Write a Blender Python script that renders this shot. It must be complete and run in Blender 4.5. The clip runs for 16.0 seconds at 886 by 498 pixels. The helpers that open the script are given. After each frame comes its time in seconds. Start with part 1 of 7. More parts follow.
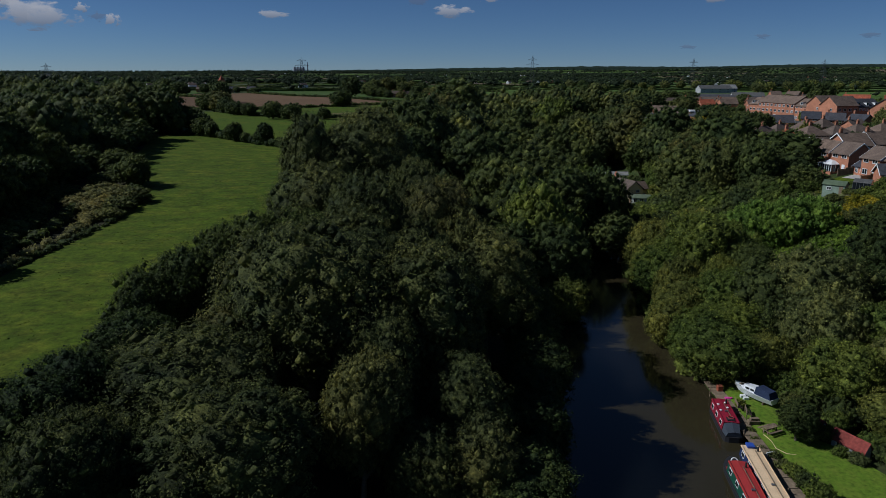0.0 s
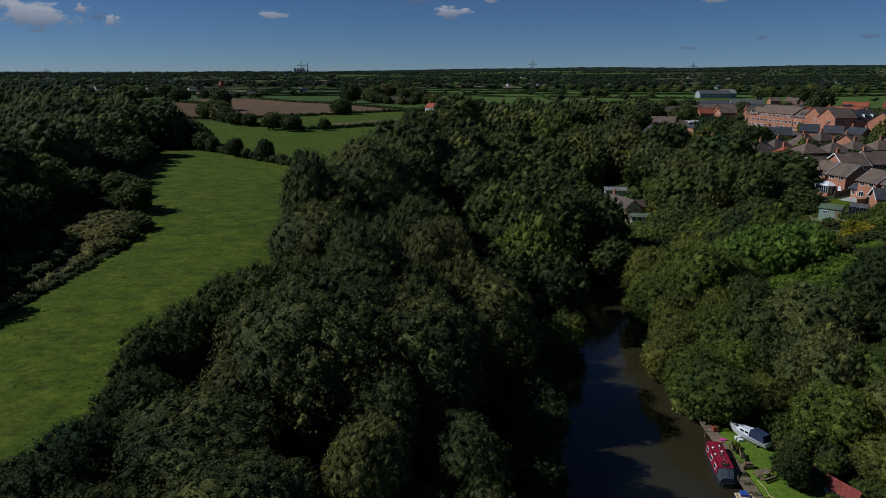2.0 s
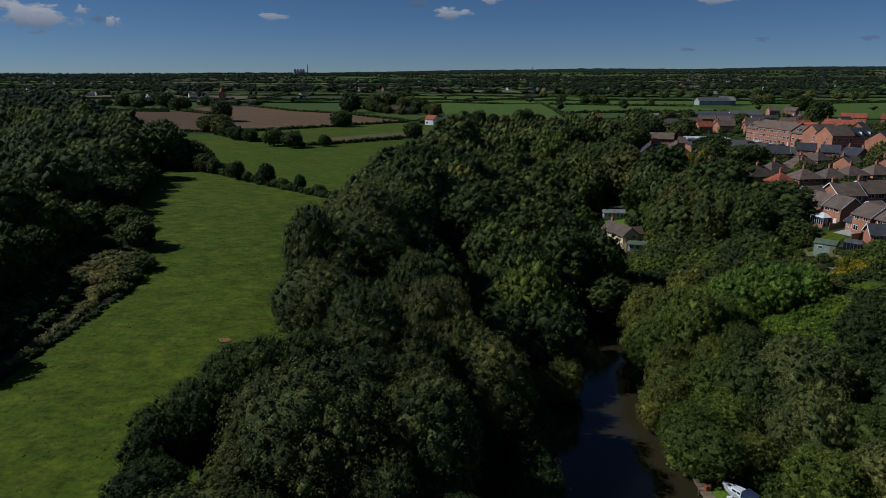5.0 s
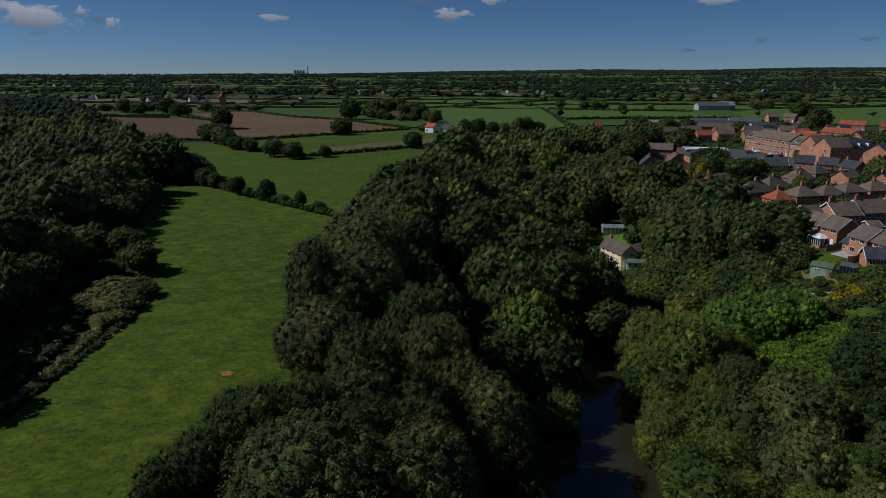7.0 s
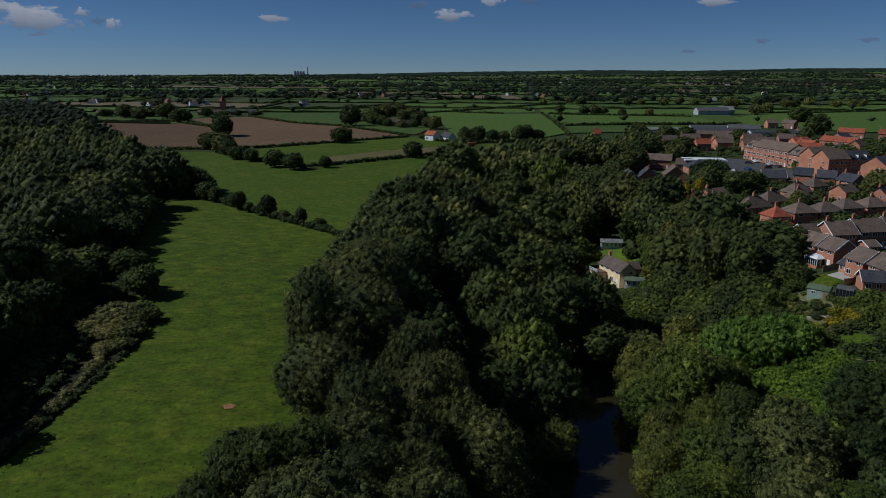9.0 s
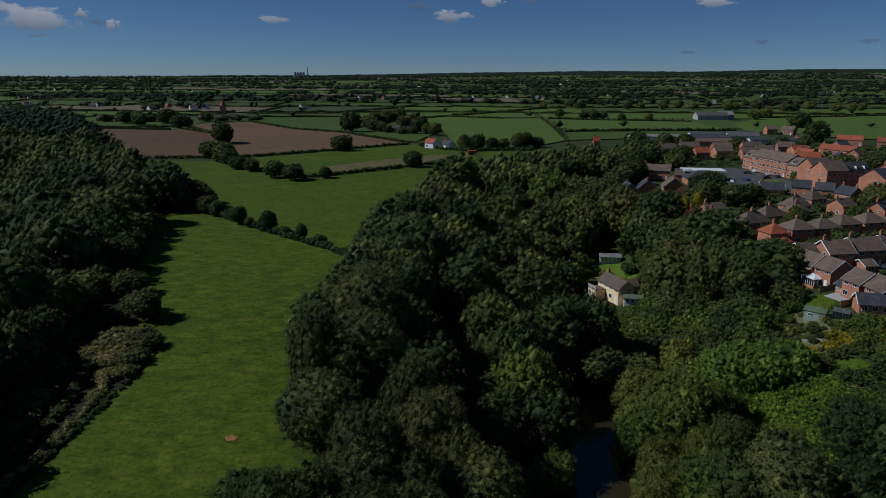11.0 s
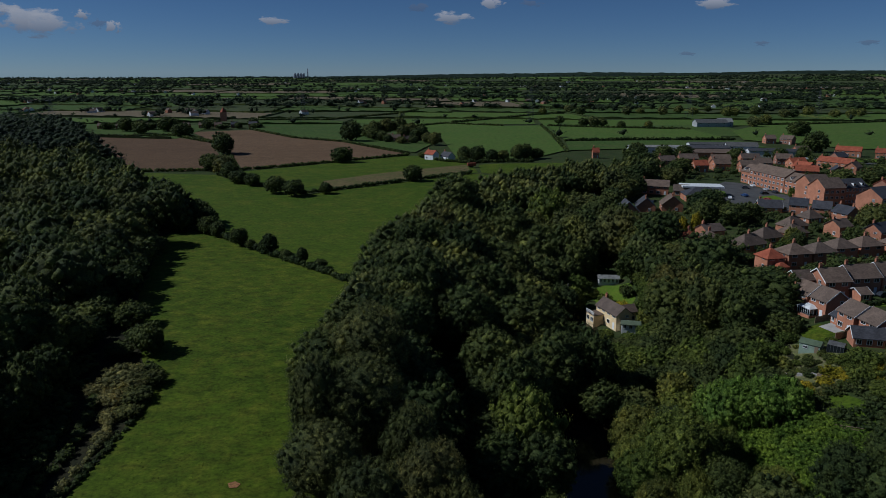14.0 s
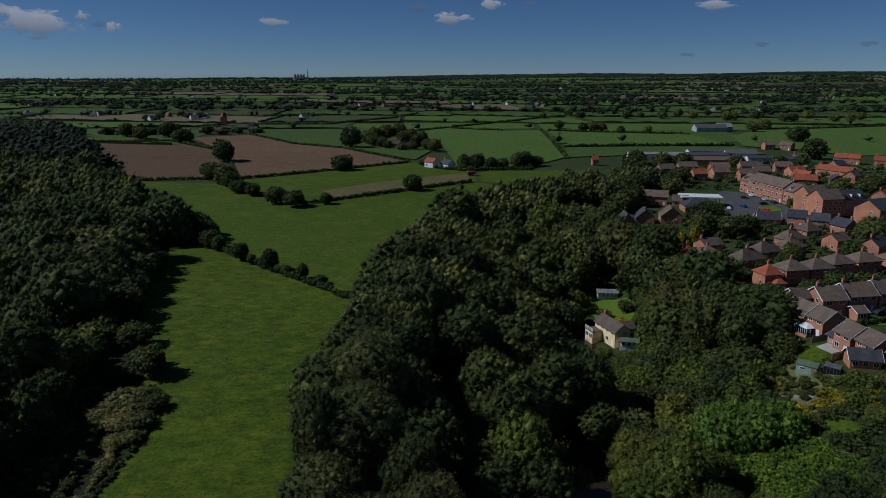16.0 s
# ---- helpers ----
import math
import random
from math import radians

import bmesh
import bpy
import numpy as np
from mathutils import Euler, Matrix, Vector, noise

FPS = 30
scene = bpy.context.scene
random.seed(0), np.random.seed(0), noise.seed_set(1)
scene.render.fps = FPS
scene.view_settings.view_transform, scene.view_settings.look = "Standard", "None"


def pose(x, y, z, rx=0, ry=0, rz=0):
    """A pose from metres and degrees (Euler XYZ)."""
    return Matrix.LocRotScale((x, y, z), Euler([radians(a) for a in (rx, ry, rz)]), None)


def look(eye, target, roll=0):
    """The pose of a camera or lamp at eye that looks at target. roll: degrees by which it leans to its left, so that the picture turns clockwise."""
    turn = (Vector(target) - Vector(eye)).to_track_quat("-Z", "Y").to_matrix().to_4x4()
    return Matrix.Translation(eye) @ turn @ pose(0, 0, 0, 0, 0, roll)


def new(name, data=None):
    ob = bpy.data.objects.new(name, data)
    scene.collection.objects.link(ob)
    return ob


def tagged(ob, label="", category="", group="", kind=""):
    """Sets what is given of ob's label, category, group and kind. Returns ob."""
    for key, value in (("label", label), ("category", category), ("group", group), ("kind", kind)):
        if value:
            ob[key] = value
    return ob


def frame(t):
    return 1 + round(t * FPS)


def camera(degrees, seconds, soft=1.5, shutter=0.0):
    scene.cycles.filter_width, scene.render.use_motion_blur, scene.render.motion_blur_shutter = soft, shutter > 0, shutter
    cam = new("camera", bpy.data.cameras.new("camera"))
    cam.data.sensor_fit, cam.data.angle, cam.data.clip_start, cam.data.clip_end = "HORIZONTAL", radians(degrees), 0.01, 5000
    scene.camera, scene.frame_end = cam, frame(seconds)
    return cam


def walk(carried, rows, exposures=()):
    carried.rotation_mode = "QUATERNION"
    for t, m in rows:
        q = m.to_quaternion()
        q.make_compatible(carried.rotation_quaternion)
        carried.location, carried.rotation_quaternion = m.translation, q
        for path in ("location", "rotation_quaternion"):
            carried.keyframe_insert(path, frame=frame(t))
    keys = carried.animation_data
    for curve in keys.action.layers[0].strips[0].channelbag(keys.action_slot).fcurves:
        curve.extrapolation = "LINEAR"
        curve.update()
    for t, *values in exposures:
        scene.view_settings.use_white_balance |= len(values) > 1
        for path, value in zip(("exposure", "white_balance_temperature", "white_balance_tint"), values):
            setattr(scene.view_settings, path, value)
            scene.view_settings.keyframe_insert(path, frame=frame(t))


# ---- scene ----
cam = camera(64.0, 16.0, soft=0.78)
PITCH, ROLL, EYE, RISE, DRIFT = 76.1, -0.2, 36.6, 42.0, 0.6
walk(cam, [(t, pose(DRIFT * t / 16, 0, EYE + RISE * t / 16, PITCH, ROLL, 0)) for t in (0.0, 2.0, 4.0, 6.0, 8.0, 10.0, 12.0, 14.0, 16.0)],
     exposures=[(0.0, -0.25, 5380, 9), (9.0, -0.4, 5330, 8.5), (16.0, -0.52, 5230, 8.5)])

# ---------------------------------------------------------------- light
SUN_AZ, SUN_EL = 177.0, 41.0  # degrees anticlockwise from +x, and above the horizon
world = bpy.data.worlds.new("world")
scene.world = world
world.use_nodes = True
wn = world.node_tree
sky = wn.nodes.new("ShaderNodeTexSky")
sky.sky_type = "NISHITA"
sky.sun_disc = False
sky.sun_elevation = radians(SUN_EL)
sky.sun_rotation = radians(90 - SUN_AZ)
sky.altitude = 4000
sky.air_density, sky.dust_density, sky.ozone_density = 0.95, 0.1, 5.2
wn.links.new(sky.outputs[0], wn.nodes["Background"].inputs[0])
wn.nodes["Background"].inputs[1].default_value = 0.043
sun = new("sun", bpy.data.lights.new("sun", "SUN"))
sun.data.energy, sun.data.angle, sun.data.color = 4.0, radians(0.53), (1.0, 0.95, 0.86)
AZ = radians(SUN_AZ)
sun.matrix_world = look((0, 0, 300), (-300 * math.cos(AZ), -300 * math.sin(AZ), 300 - 300 * math.tan(radians(SUN_EL))))


# ---------------------------------------------------------------- materials
def material(name, rough=0.8, spec=0.3):
    m = bpy.data.materials.new(name)
    m.use_nodes = True
    b = m.node_tree.nodes["Principled BSDF"]
    b.inputs["Roughness"].default_value = rough
    b.inputs["Specular IOR Level"].default_value = spec
    return m, m.node_tree, b


def node(nt, kind, **sets):
    n = nt.nodes.new(kind)
    for key, value in sets.items():
        n.inputs[key.replace("_", " ")].default_value = value
    return n


def ramp(nt, fac, stops):
    r = nt.nodes.new("ShaderNodeValToRGB")
    e = r.color_ramp.elements
    while len(e) < len(stops):
        e.new(0.5)
    for el, (p, c) in zip(e, stops):
        el.position, el.color = p, (*c, 1)
    nt.links.new(fac, r.inputs[0])
    return r.outputs[0]


def mix(nt, fac, a, b, how="MIX"):
    m = nt.nodes.new("ShaderNodeMix")
    m.data_type, m.blend_type = "RGBA", how
    for sock, v in ((m.inputs[0], fac), (m.inputs[6], a), (m.inputs[7], b)):
        if isinstance(v, (int, float)):
            sock.default_value = v
        elif isinstance(v, tuple):
            sock.default_value = (*v, 1)
        else:
            nt.links.new(v, sock)
    return m.outputs[2]


def noise_out(nt, scale, detail=4, rough=0.55, stretch=None):
    g = nt.nodes.new("ShaderNodeNewGeometry")
    src = g.outputs["Position"]
    if stretch:
        mp = nt.nodes.new("ShaderNodeMapping")
        mp.inputs["Rotation"].default_value = (0, 0, radians(stretch[0]))
        mp.inputs["Scale"].default_value = (stretch[1], stretch[2], 1)
        nt.links.new(src, mp.inputs[0])
        src = mp.outputs[0]
    n = node(nt, "ShaderNodeTexNoise", Scale=scale, Detail=detail, Roughness=rough)
    nt.links.new(src, n.inputs["Vector"])
    return n.outputs["Fac"]


def bump(nt, b, height, strength=0.4, distance=0.1):
    n = node(nt, "ShaderNodeBump", Strength=strength, Distance=distance)
    nt.links.new(height, n.inputs["Height"])
    nt.links.new(n.outputs[0], b.inputs["Normal"])


def ground_material(name, dark, light, dry, broad=0.02, fine=1.2, stretch=None, mottle=0.0):
    """Grass or soil: broad patches, small tufts and a dry tint in places."""
    m, nt, b = material(name, 0.95, 0.1)
    big = noise_out(nt, broad, 5, 0.6, stretch)
    mid = noise_out(nt, broad * 9, 5, 0.65)
    small = noise_out(nt, fine, 4, 0.7)
    c = ramp(nt, big, [(0.3, dark), (0.7, light)])
    c = mix(nt, ramp(nt, mid, [(0.45, (0, 0, 0)), (0.75, (1, 1, 1))]), c, dry)
    k = ramp(nt, small, [(0.32, (0.58, 0.6, 0.62)), (0.5, (0.97, 0.97, 0.97)), (0.7, (1.28, 1.26, 1.2))])
    c = mix(nt, 1.0, c, k, "MULTIPLY")
    if mottle:
        lo, hi = 1 - mottle, 1 + 0.8 * mottle
        c = mix(nt, 1.0, c, ramp(nt, noise_out(nt, 0.42, 6, 0.72, (35, 0.6, 1.0)), [(0.36, (lo, lo, lo * 1.05)), (0.5, (1, 1, 1)), (0.66, (hi, hi, hi * 0.9))]), "MULTIPLY")
    nt.links.new(c, b.inputs["Base Color"])
    bump(nt, b, small, 0.45, 0.2)
    return m


def leaf_material(name, dark, light, odd=None):
    """Leaves: one tone for each tree, small shifts from leaf to leaf, some light let through."""
    dark, light, odd = [tuple(v * k for v, k in zip(c, (1.01, 1.0, 0.87))) for c in (dark, light, odd or light)]
    m, nt, b = material(name, 0.65, 0.15)
    info = nt.nodes.new("ShaderNodeObjectInfo")
    geo = nt.nodes.new("ShaderNodeNewGeometry")
    tree = ramp(nt, info.outputs["Random"], [(0.0, dark), (0.75, light), (1.0, odd)])
    leaf = ramp(nt, geo.outputs["Random Per Island"], [(0.0, (0.55, 0.58, 0.58)), (0.55, (0.95, 0.95, 0.95)), (1.0, (1.75, 1.65, 1.45))])
    c = mix(nt, 1.0, tree, leaf, "MULTIPLY")
    patch = ramp(nt, noise_out(nt, 0.45, 3), [(0.35, (0.75, 0.8, 0.8)), (0.65, (1.2, 1.15, 1.0))])
    c = mix(nt, 1.0, c, patch, "MULTIPLY")
    dapple = noise_out(nt, 2.6, 5, 0.75)
    c = mix(nt, 1.0, c, ramp(nt, dapple, [(0.34, (0.5, 0.52, 0.54)), (0.5, (1.0, 1.0, 1.0)), (0.66, (1.6, 1.55, 1.4))]), "MULTIPLY")
    bump(nt, b, dapple, 0.8, 0.3)
    broad = ramp(nt, noise_out(nt, 0.11, 2), [(0.35, (0.72, 0.78, 0.8)), (0.65, (1.3, 1.2, 1.05))])
    c = mix(nt, 1.0, c, broad, "MULTIPLY")
    nt.links.new(c, b.inputs["Base Color"])
    tr = nt.nodes.new("ShaderNodeBsdfTranslucent")
    nt.links.new(c, tr.inputs[0])
    ms = nt.nodes.new("ShaderNodeMixShader")
    ms.inputs[0].default_value = 0.42
    nt.links.new(b.outputs[0], ms.inputs[1])
    nt.links.new(tr.outputs[0], ms.inputs[2])
    nt.links.new(ms.outputs[0], nt.nodes["Material Output"].inputs[0])
    return m


def plain(name, colour, rough=0.7, spec=0.3, vary=0.25, scale=0.6, metal=0.0, fine=8.0):
    m, nt, b = material(name, rough, spec)
    b.inputs["Metallic"].default_value = metal
    n1, n2 = noise_out(nt, scale, 4, 0.6), noise_out(nt, fine, 3, 0.6)
    lo = tuple(c * (1 - vary) for c in colour)
    hi = tuple(min(1, c * (1 + vary)) for c in colour)
    c = ramp(nt, n1, [(0.3, lo), (0.7, hi)])
    k = ramp(nt, n2, [(0.3, (0.85, 0.85, 0.85)), (0.7, (1.1, 1.1, 1.1))])
    c = mix(nt, 1.0, c, k, "MULTIPLY")
    info = nt.nodes.new("ShaderNodeObjectInfo")
    c = mix(nt, 1.0, c, ramp(nt, info.outputs["Random"], [(0, (0.85, 0.85, 0.85)), (1, (1.15, 1.12, 1.1))]), "MULTIPLY")
    nt.links.new(c, b.inputs["Base Color"])
    return m


M_ROUGH = ground_material("rough grass", (0.03, 0.045, 0.012), (0.05, 0.07, 0.018), (0.06, 0.06, 0.025), 0.03, 0.9)
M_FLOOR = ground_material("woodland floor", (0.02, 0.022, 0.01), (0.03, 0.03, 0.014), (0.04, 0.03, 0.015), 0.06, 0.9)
M_MEADOW = ground_material("meadow grass", (0.047, 0.075, 0.005), (0.067, 0.095, 0.006), (0.105, 0.115, 0.01), 0.03, 1.3, mottle=0.34)
M_PASTURE = ground_material("pasture grass", (0.05, 0.082, 0.006), (0.067, 0.1, 0.007), (0.096, 0.11, 0.011), 0.012, 1.0, (10, 0.5, 1.0), mottle=0.22)
M_LAWN = ground_material("lawn grass", (0.085, 0.15, 0.012), (0.115, 0.175, 0.015), (0.14, 0.17, 0.022), 0.08, 2.2)
M_PLOUGH = ground_material("ploughed earth", (0.122, 0.074, 0.04), (0.147, 0.09, 0.049), (0.165, 0.105, 0.058), 0.012, 0.7, (70, 0.1, 1.5))
M_STUBBLE = ground_material("stubble", (0.12, 0.095, 0.04), (0.16, 0.12, 0.055), (0.075, 0.095, 0.02), 0.02, 0.7)
M_PLOUGH_DARK = ground_material("dark ploughed earth", (0.1, 0.06, 0.033), (0.122, 0.074, 0.04), (0.137, 0.085, 0.047), 0.012, 0.7, (20, 0.1, 1.5))
M_LEAF = leaf_material("broad leaves", (0.07, 0.094, 0.037), (0.114, 0.14, 0.05), (0.145, 0.144, 0.056))
M_LEAF_DARK = leaf_material("dark leaves", (0.054, 0.078, 0.031), (0.078, 0.104, 0.037))
M_LEAF_LIGHT = leaf_material("light leaves", (0.108, 0.147, 0.037), (0.152, 0.188, 0.047), (0.18, 0.185, 0.054))
M_LEAF_OAK = leaf_material("oak leaves", (0.095, 0.112, 0.047), (0.13, 0.143, 0.058), (0.15, 0.146, 0.064))
M_LEAF_WOOD = leaf_material("shady wood leaves", (0.116, 0.134, 0.047), (0.172, 0.186, 0.062), (0.185, 0.184, 0.062))
M_LEAF_BRAMBLE = leaf_material("bramble leaves", (0.14, 0.215, 0.034), (0.165, 0.235, 0.042))
M_LEAF_FRESH = leaf_material("fresh green leaves", (0.14, 0.225, 0.048), (0.165, 0.25, 0.055))
# darker and bluer than near leaves: distance haze is put into the colour
M_LEAF_FAR_HAZE = leaf_material("haze-tinted leaves of far trees", (0.028, 0.044, 0.03), (0.044, 0.062, 0.036))
M_LEAF_GREY = leaf_material("greyish leaves", (0.115, 0.14, 0.06), (0.155, 0.17, 0.07))
M_LEAF_PALE = leaf_material("pale hedgerow leaves", (0.2, 0.2, 0.092), (0.245, 0.23, 0.11))
M_LEAF_YELLOW = leaf_material("yellow leaves", (0.3, 0.26, 0.02), (0.4, 0.33, 0.03))
M_BARK = plain("bark", (0.12, 0.1, 0.075), 0.9, 0.1, 0.4, 1.5)
M_DEAD = plain("bare wood", (0.34, 0.31, 0.25), 0.9, 0.1, 0.3, 2.0)


# ---------------------------------------------------------------- land
def step(x, a, b):
    t = np.clip((x - a) / (b - a), 0, 1)
    return t * t * (3 - 2 * t)


RIVER_Y = [-400, 0, 40, 75, 100, 130, 160, 200, 260, 350, 450, 700, 1500]
RIVER_X = [23, 20, 20, 21.5, 22, 26, 31, 36, 40, 44, 50, 60, 90]


def river(y):
    return np.interp(y, RIVER_Y, RIVER_X)


def height(x, y):
    """The land's height: a wooded valley with a river in it, level fields on both sides."""
    x, y = np.asarray(x, float), np.asarray(y, float)
    d = x - river(y)
    west = -1.2 * step(d, -9.5, -7.5) + 9.3 * step(-d, 10, 42) + 0.4 * step(-d, 8, 9.5) + (2.3 * step(y, 50, 105) + 1.6 * step(y, 105, 150)) * step(-d, 20, 60)
    east = -1.2 * (1 - step(d, 8.8, 10.2)) + 0.7 * step(d, 9.5, 11) + 13.3 * step(d, 24 - 4 * step(y, 180, 240), 68 - 20 * step(y, 180, 240))
    z = np.where(d < 0, west, east)
    v = 1 - step(y, 235, 340)
    z = z * v + (14.3 + 2 * step(y, 250, 700)) * (1 - v)
    z = z + 0.5 * np.sin(x * 0.021 + 1) * np.sin(y * 0.017) * step(np.abs(d), 25, 60)
    far = step(y, 1000, 4700)
    return z + far * (26 + 0.0048 * x) + step(y, 3000, 4400) * (4 + 0.011 * np.maximum(x, 0)) + 2.5 * step(y, 900, 1500) * np.sin(x * 0.004) * np.sin(y * 0.0031 + 1)


def hz(x, y):
    return float(height(x, y))


def mesh_object(name, verts, faces, mats, parent=None, smooth=False, idx=None):
    me = bpy.data.meshes.new(name)
    me.from_pydata([tuple(map(float, v)) for v in verts], [], faces)
    for m in mats if isinstance(mats, (list, tuple)) else [mats]:
        me.materials.append(m)
    if idx is not None:
        me.polygons.foreach_set("material_index", idx)
    if smooth:
        me.shade_smooth()
    me.update()
    ob = new(name, me)
    ob.parent = parent
    return ob


def part(name, bm, mat, parent, label="", smooth=False):
    me = bpy.data.meshes.new(name)
    bm.to_mesh(me)
    bm.free()
    me.materials.append(mat)
    if smooth:
        me.shade_smooth()
    ob = new(name, me)
    ob.parent = parent
    if label:
        tagged(ob, label)
    return ob


def spaced(a, b, fine, lo, hi):
    """Steps that are fine between lo and hi and grow outside."""
    out = list(np.arange(lo, hi + 0.1, fine))
    s, v = fine, hi
    while v < b:
        s *= 1.16
        v += s
        out.append(min(v, b))
    s, v = fine, lo
    while v > a:
        s *= 1.16
        v -= s
        out.insert(0, max(v, a))
    return np.array(out)


gx, gy = spaced(-4800, 4800, 3.0, -120, 150), spaced(-900, 4850, 3.0, 30, 260)
GX, GY = np.meshgrid(gx, gy)
GZ = height(GX, GY)
nx, ny = len(gx), len(gy)
cells = [(j * nx + i, j * nx + i + 1, (j + 1) * nx + i + 1, (j + 1) * nx + i) for j in range(ny - 1) for i in range(nx - 1)]
ground = mesh_object("ground", np.stack([GX.ravel(), GY.ravel(), GZ.ravel()], 1), cells, M_ROUGH, smooth=True)
tagged(ground, "rough green grassland and woodland soil rolling to the horizon", "ground", kind="structure")


def surface(x, y):
    """Height of the ground sheet itself."""
    i = min(max(np.searchsorted(gx, x) - 1, 0), nx - 2)
    j = min(max(np.searchsorted(gy, y) - 1, 0), ny - 2)
    u, w = (x - gx[i]) / (gx[i + 1] - gx[i]), (y - gy[j]) / (gy[j + 1] - gy[j])
    return float((GZ[j, i] * (1 - u) + GZ[j, i + 1] * u) * (1 - w) + (GZ[j + 1, i] * (1 - u) + GZ[j + 1, i + 1] * u) * w)


def inside(poly, x, y):
    hit = False
    for (x0, y0), (x1, y1) in zip(poly, poly[1:] + poly[:1]):
        if (y0 > y) != (y1 > y) and x < (x1 - x0) * (y - y0) / (y1 - y0) + x0:
            hit = not hit
    return hit


def field(name, poly, mat, label, lift=0.12, cell=6.0, category="field"):
    """A sheet of one crop that lies on the ground inside a polygon."""
    bm = bmesh.new()
    bm.faces.new([bm.verts.new((x, y, 0)) for x, y in poly])
    xs, ys = [p[0] for p in poly], [p[1] for p in poly]
    for lo, hi, axis in ((min(xs), max(xs), 0), (min(ys), max(ys), 1)):
        k = max(2, min(70, int((hi - lo) / cell)))
        for s in range(1, k):
            at = [0, 0, 0]
            at[axis] = lo + (hi - lo) * s / k
            no = [0, 0, 0]
            no[axis] = 1
            bmesh.ops.bisect_plane(bm, geom=bm.verts[:] + bm.edges[:] + bm.faces[:], plane_co=at, plane_no=no)
    for v in bm.verts:
        v.co.z = surface(v.co.x, v.co.y) + lift
    bmesh.ops.recalc_face_normals(bm, faces=bm.faces)
    if sum(f.normal.z for f in bm.faces) < 0:
        bmesh.ops.reverse_faces(bm, faces=bm.faces)
    ob = part(name, bm, mat, None, smooth=True)
    return tagged(ob, label, category, kind="structure")


# ---------------------------------------------------------------- fields, water, banks
WEST_EDGE = [(-22, -60), (-23, 56), (-20, 75), (-18, 95), (-19, 128), (-16, 160), (-17, 186), (-22, 196)]
EAST_OF_LEFT_WOOD = [(-104, 256), (-92, 218), (-83, 186), (-72, 160), (-62, 138), (-56, 118), (-55, 104), (-56, 84), (-60, 60), (-64, -60)]
HEDGE_A = [(-96, 268), (-81, 256), (-66, 240), (-48, 222), (-30, 203.5), (-22, 196)]
MEADOW = WEST_EDGE + HEDGE_A[::-1] + EAST_OF_LEFT_WOOD
field("meadow", MEADOW, M_MEADOW, "sunlit green meadow with uneven tufts of grass", cell=4)
field("pasture", [(-22, 196), (-30, 203.5), (-48, 222), (-66, 240), (-81, 256), (-96, 268), (-130, 330), (-182, 396), (-182, 424), (-134, 418), (-110, 387), (-68, 348), (-53, 363), (20, 424), (58, 394), (30, 350), (-1, 292), (-12, 262)],
      M_PASTURE, "green grazed pasture with a pale worn streak", cell=8)
field("ploughed_field", [(-190, 428), (-320, 650), (-255, 666), (-195, 600), (-160, 512), (-132, 445), (-150, 436)], M_PLOUGH_DARK, "bare reddish-brown ploughed field", 0.2, 12)
field("ploughed_field", [(-124, 440), (-152, 515), (-190, 600), (-248, 708), (-189, 742), (-95, 640), (-24, 520)], M_PLOUGH, "bare brown ploughed field beside a hedge", 0.2, 12)
field("pasture", [(-122, 433), (-24, 512), (18, 505), (22, 428), (-53, 368), (-68, 353), (-108, 392)], M_PASTURE, "green cattle pasture with a brown strip", 0.15, 8)
field("pasture", [(24, 428), (60, 398), (82, 394), (96, 408), (97, 478), (64, 474), (34, 470), (24, 464)], M_PASTURE, "small green paddock behind the wood", 0.15, 8)
field("field_strip", [(-64, 366), (-53, 372), (18, 430), (16, 462), (-40, 420), (-66, 392)], M_STUBBLE, "strip of dry brown stubble along a hedge", 0.3, 10)
field("riverside_lawn", [(31.2, 40), (31.6, 60), (32.6, 74), (33.4, 79), (37.5, 79), (40.5, 74), (39.5, 68.5), (37.5, 65.5), (39.4, 63), (40.9, 58.5), (44, 50), (46, 40)], M_LAWN, "short bright green lawn beside the river", 0.13, 1.5)
field("bramble_glade", [(52, 108), (60, 123), (74, 126), (82, 118), (76, 104), (64, 100)], M_ROUGH, "overgrown green glade between the trees", 0.1, 4)
field("garden_lawn", [(47, 218), (49, 233), (58, 240), (66, 236), (64, 222), (59, 212)], M_LAWN, "small sunlit cottage lawn", 0.1, 4)
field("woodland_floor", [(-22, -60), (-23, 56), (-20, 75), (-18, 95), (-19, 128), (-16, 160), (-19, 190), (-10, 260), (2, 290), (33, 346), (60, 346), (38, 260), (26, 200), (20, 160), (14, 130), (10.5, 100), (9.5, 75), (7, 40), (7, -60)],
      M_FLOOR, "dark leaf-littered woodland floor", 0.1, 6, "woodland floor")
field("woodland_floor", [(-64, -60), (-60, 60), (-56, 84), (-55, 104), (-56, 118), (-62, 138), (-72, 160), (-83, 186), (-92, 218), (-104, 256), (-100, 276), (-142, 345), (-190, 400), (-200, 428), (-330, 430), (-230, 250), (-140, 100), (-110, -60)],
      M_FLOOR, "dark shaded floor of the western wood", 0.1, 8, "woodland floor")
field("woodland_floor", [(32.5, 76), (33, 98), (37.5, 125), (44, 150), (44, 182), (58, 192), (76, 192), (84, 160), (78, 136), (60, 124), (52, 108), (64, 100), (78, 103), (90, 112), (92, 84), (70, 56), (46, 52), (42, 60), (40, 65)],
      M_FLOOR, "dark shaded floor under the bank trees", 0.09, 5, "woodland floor")

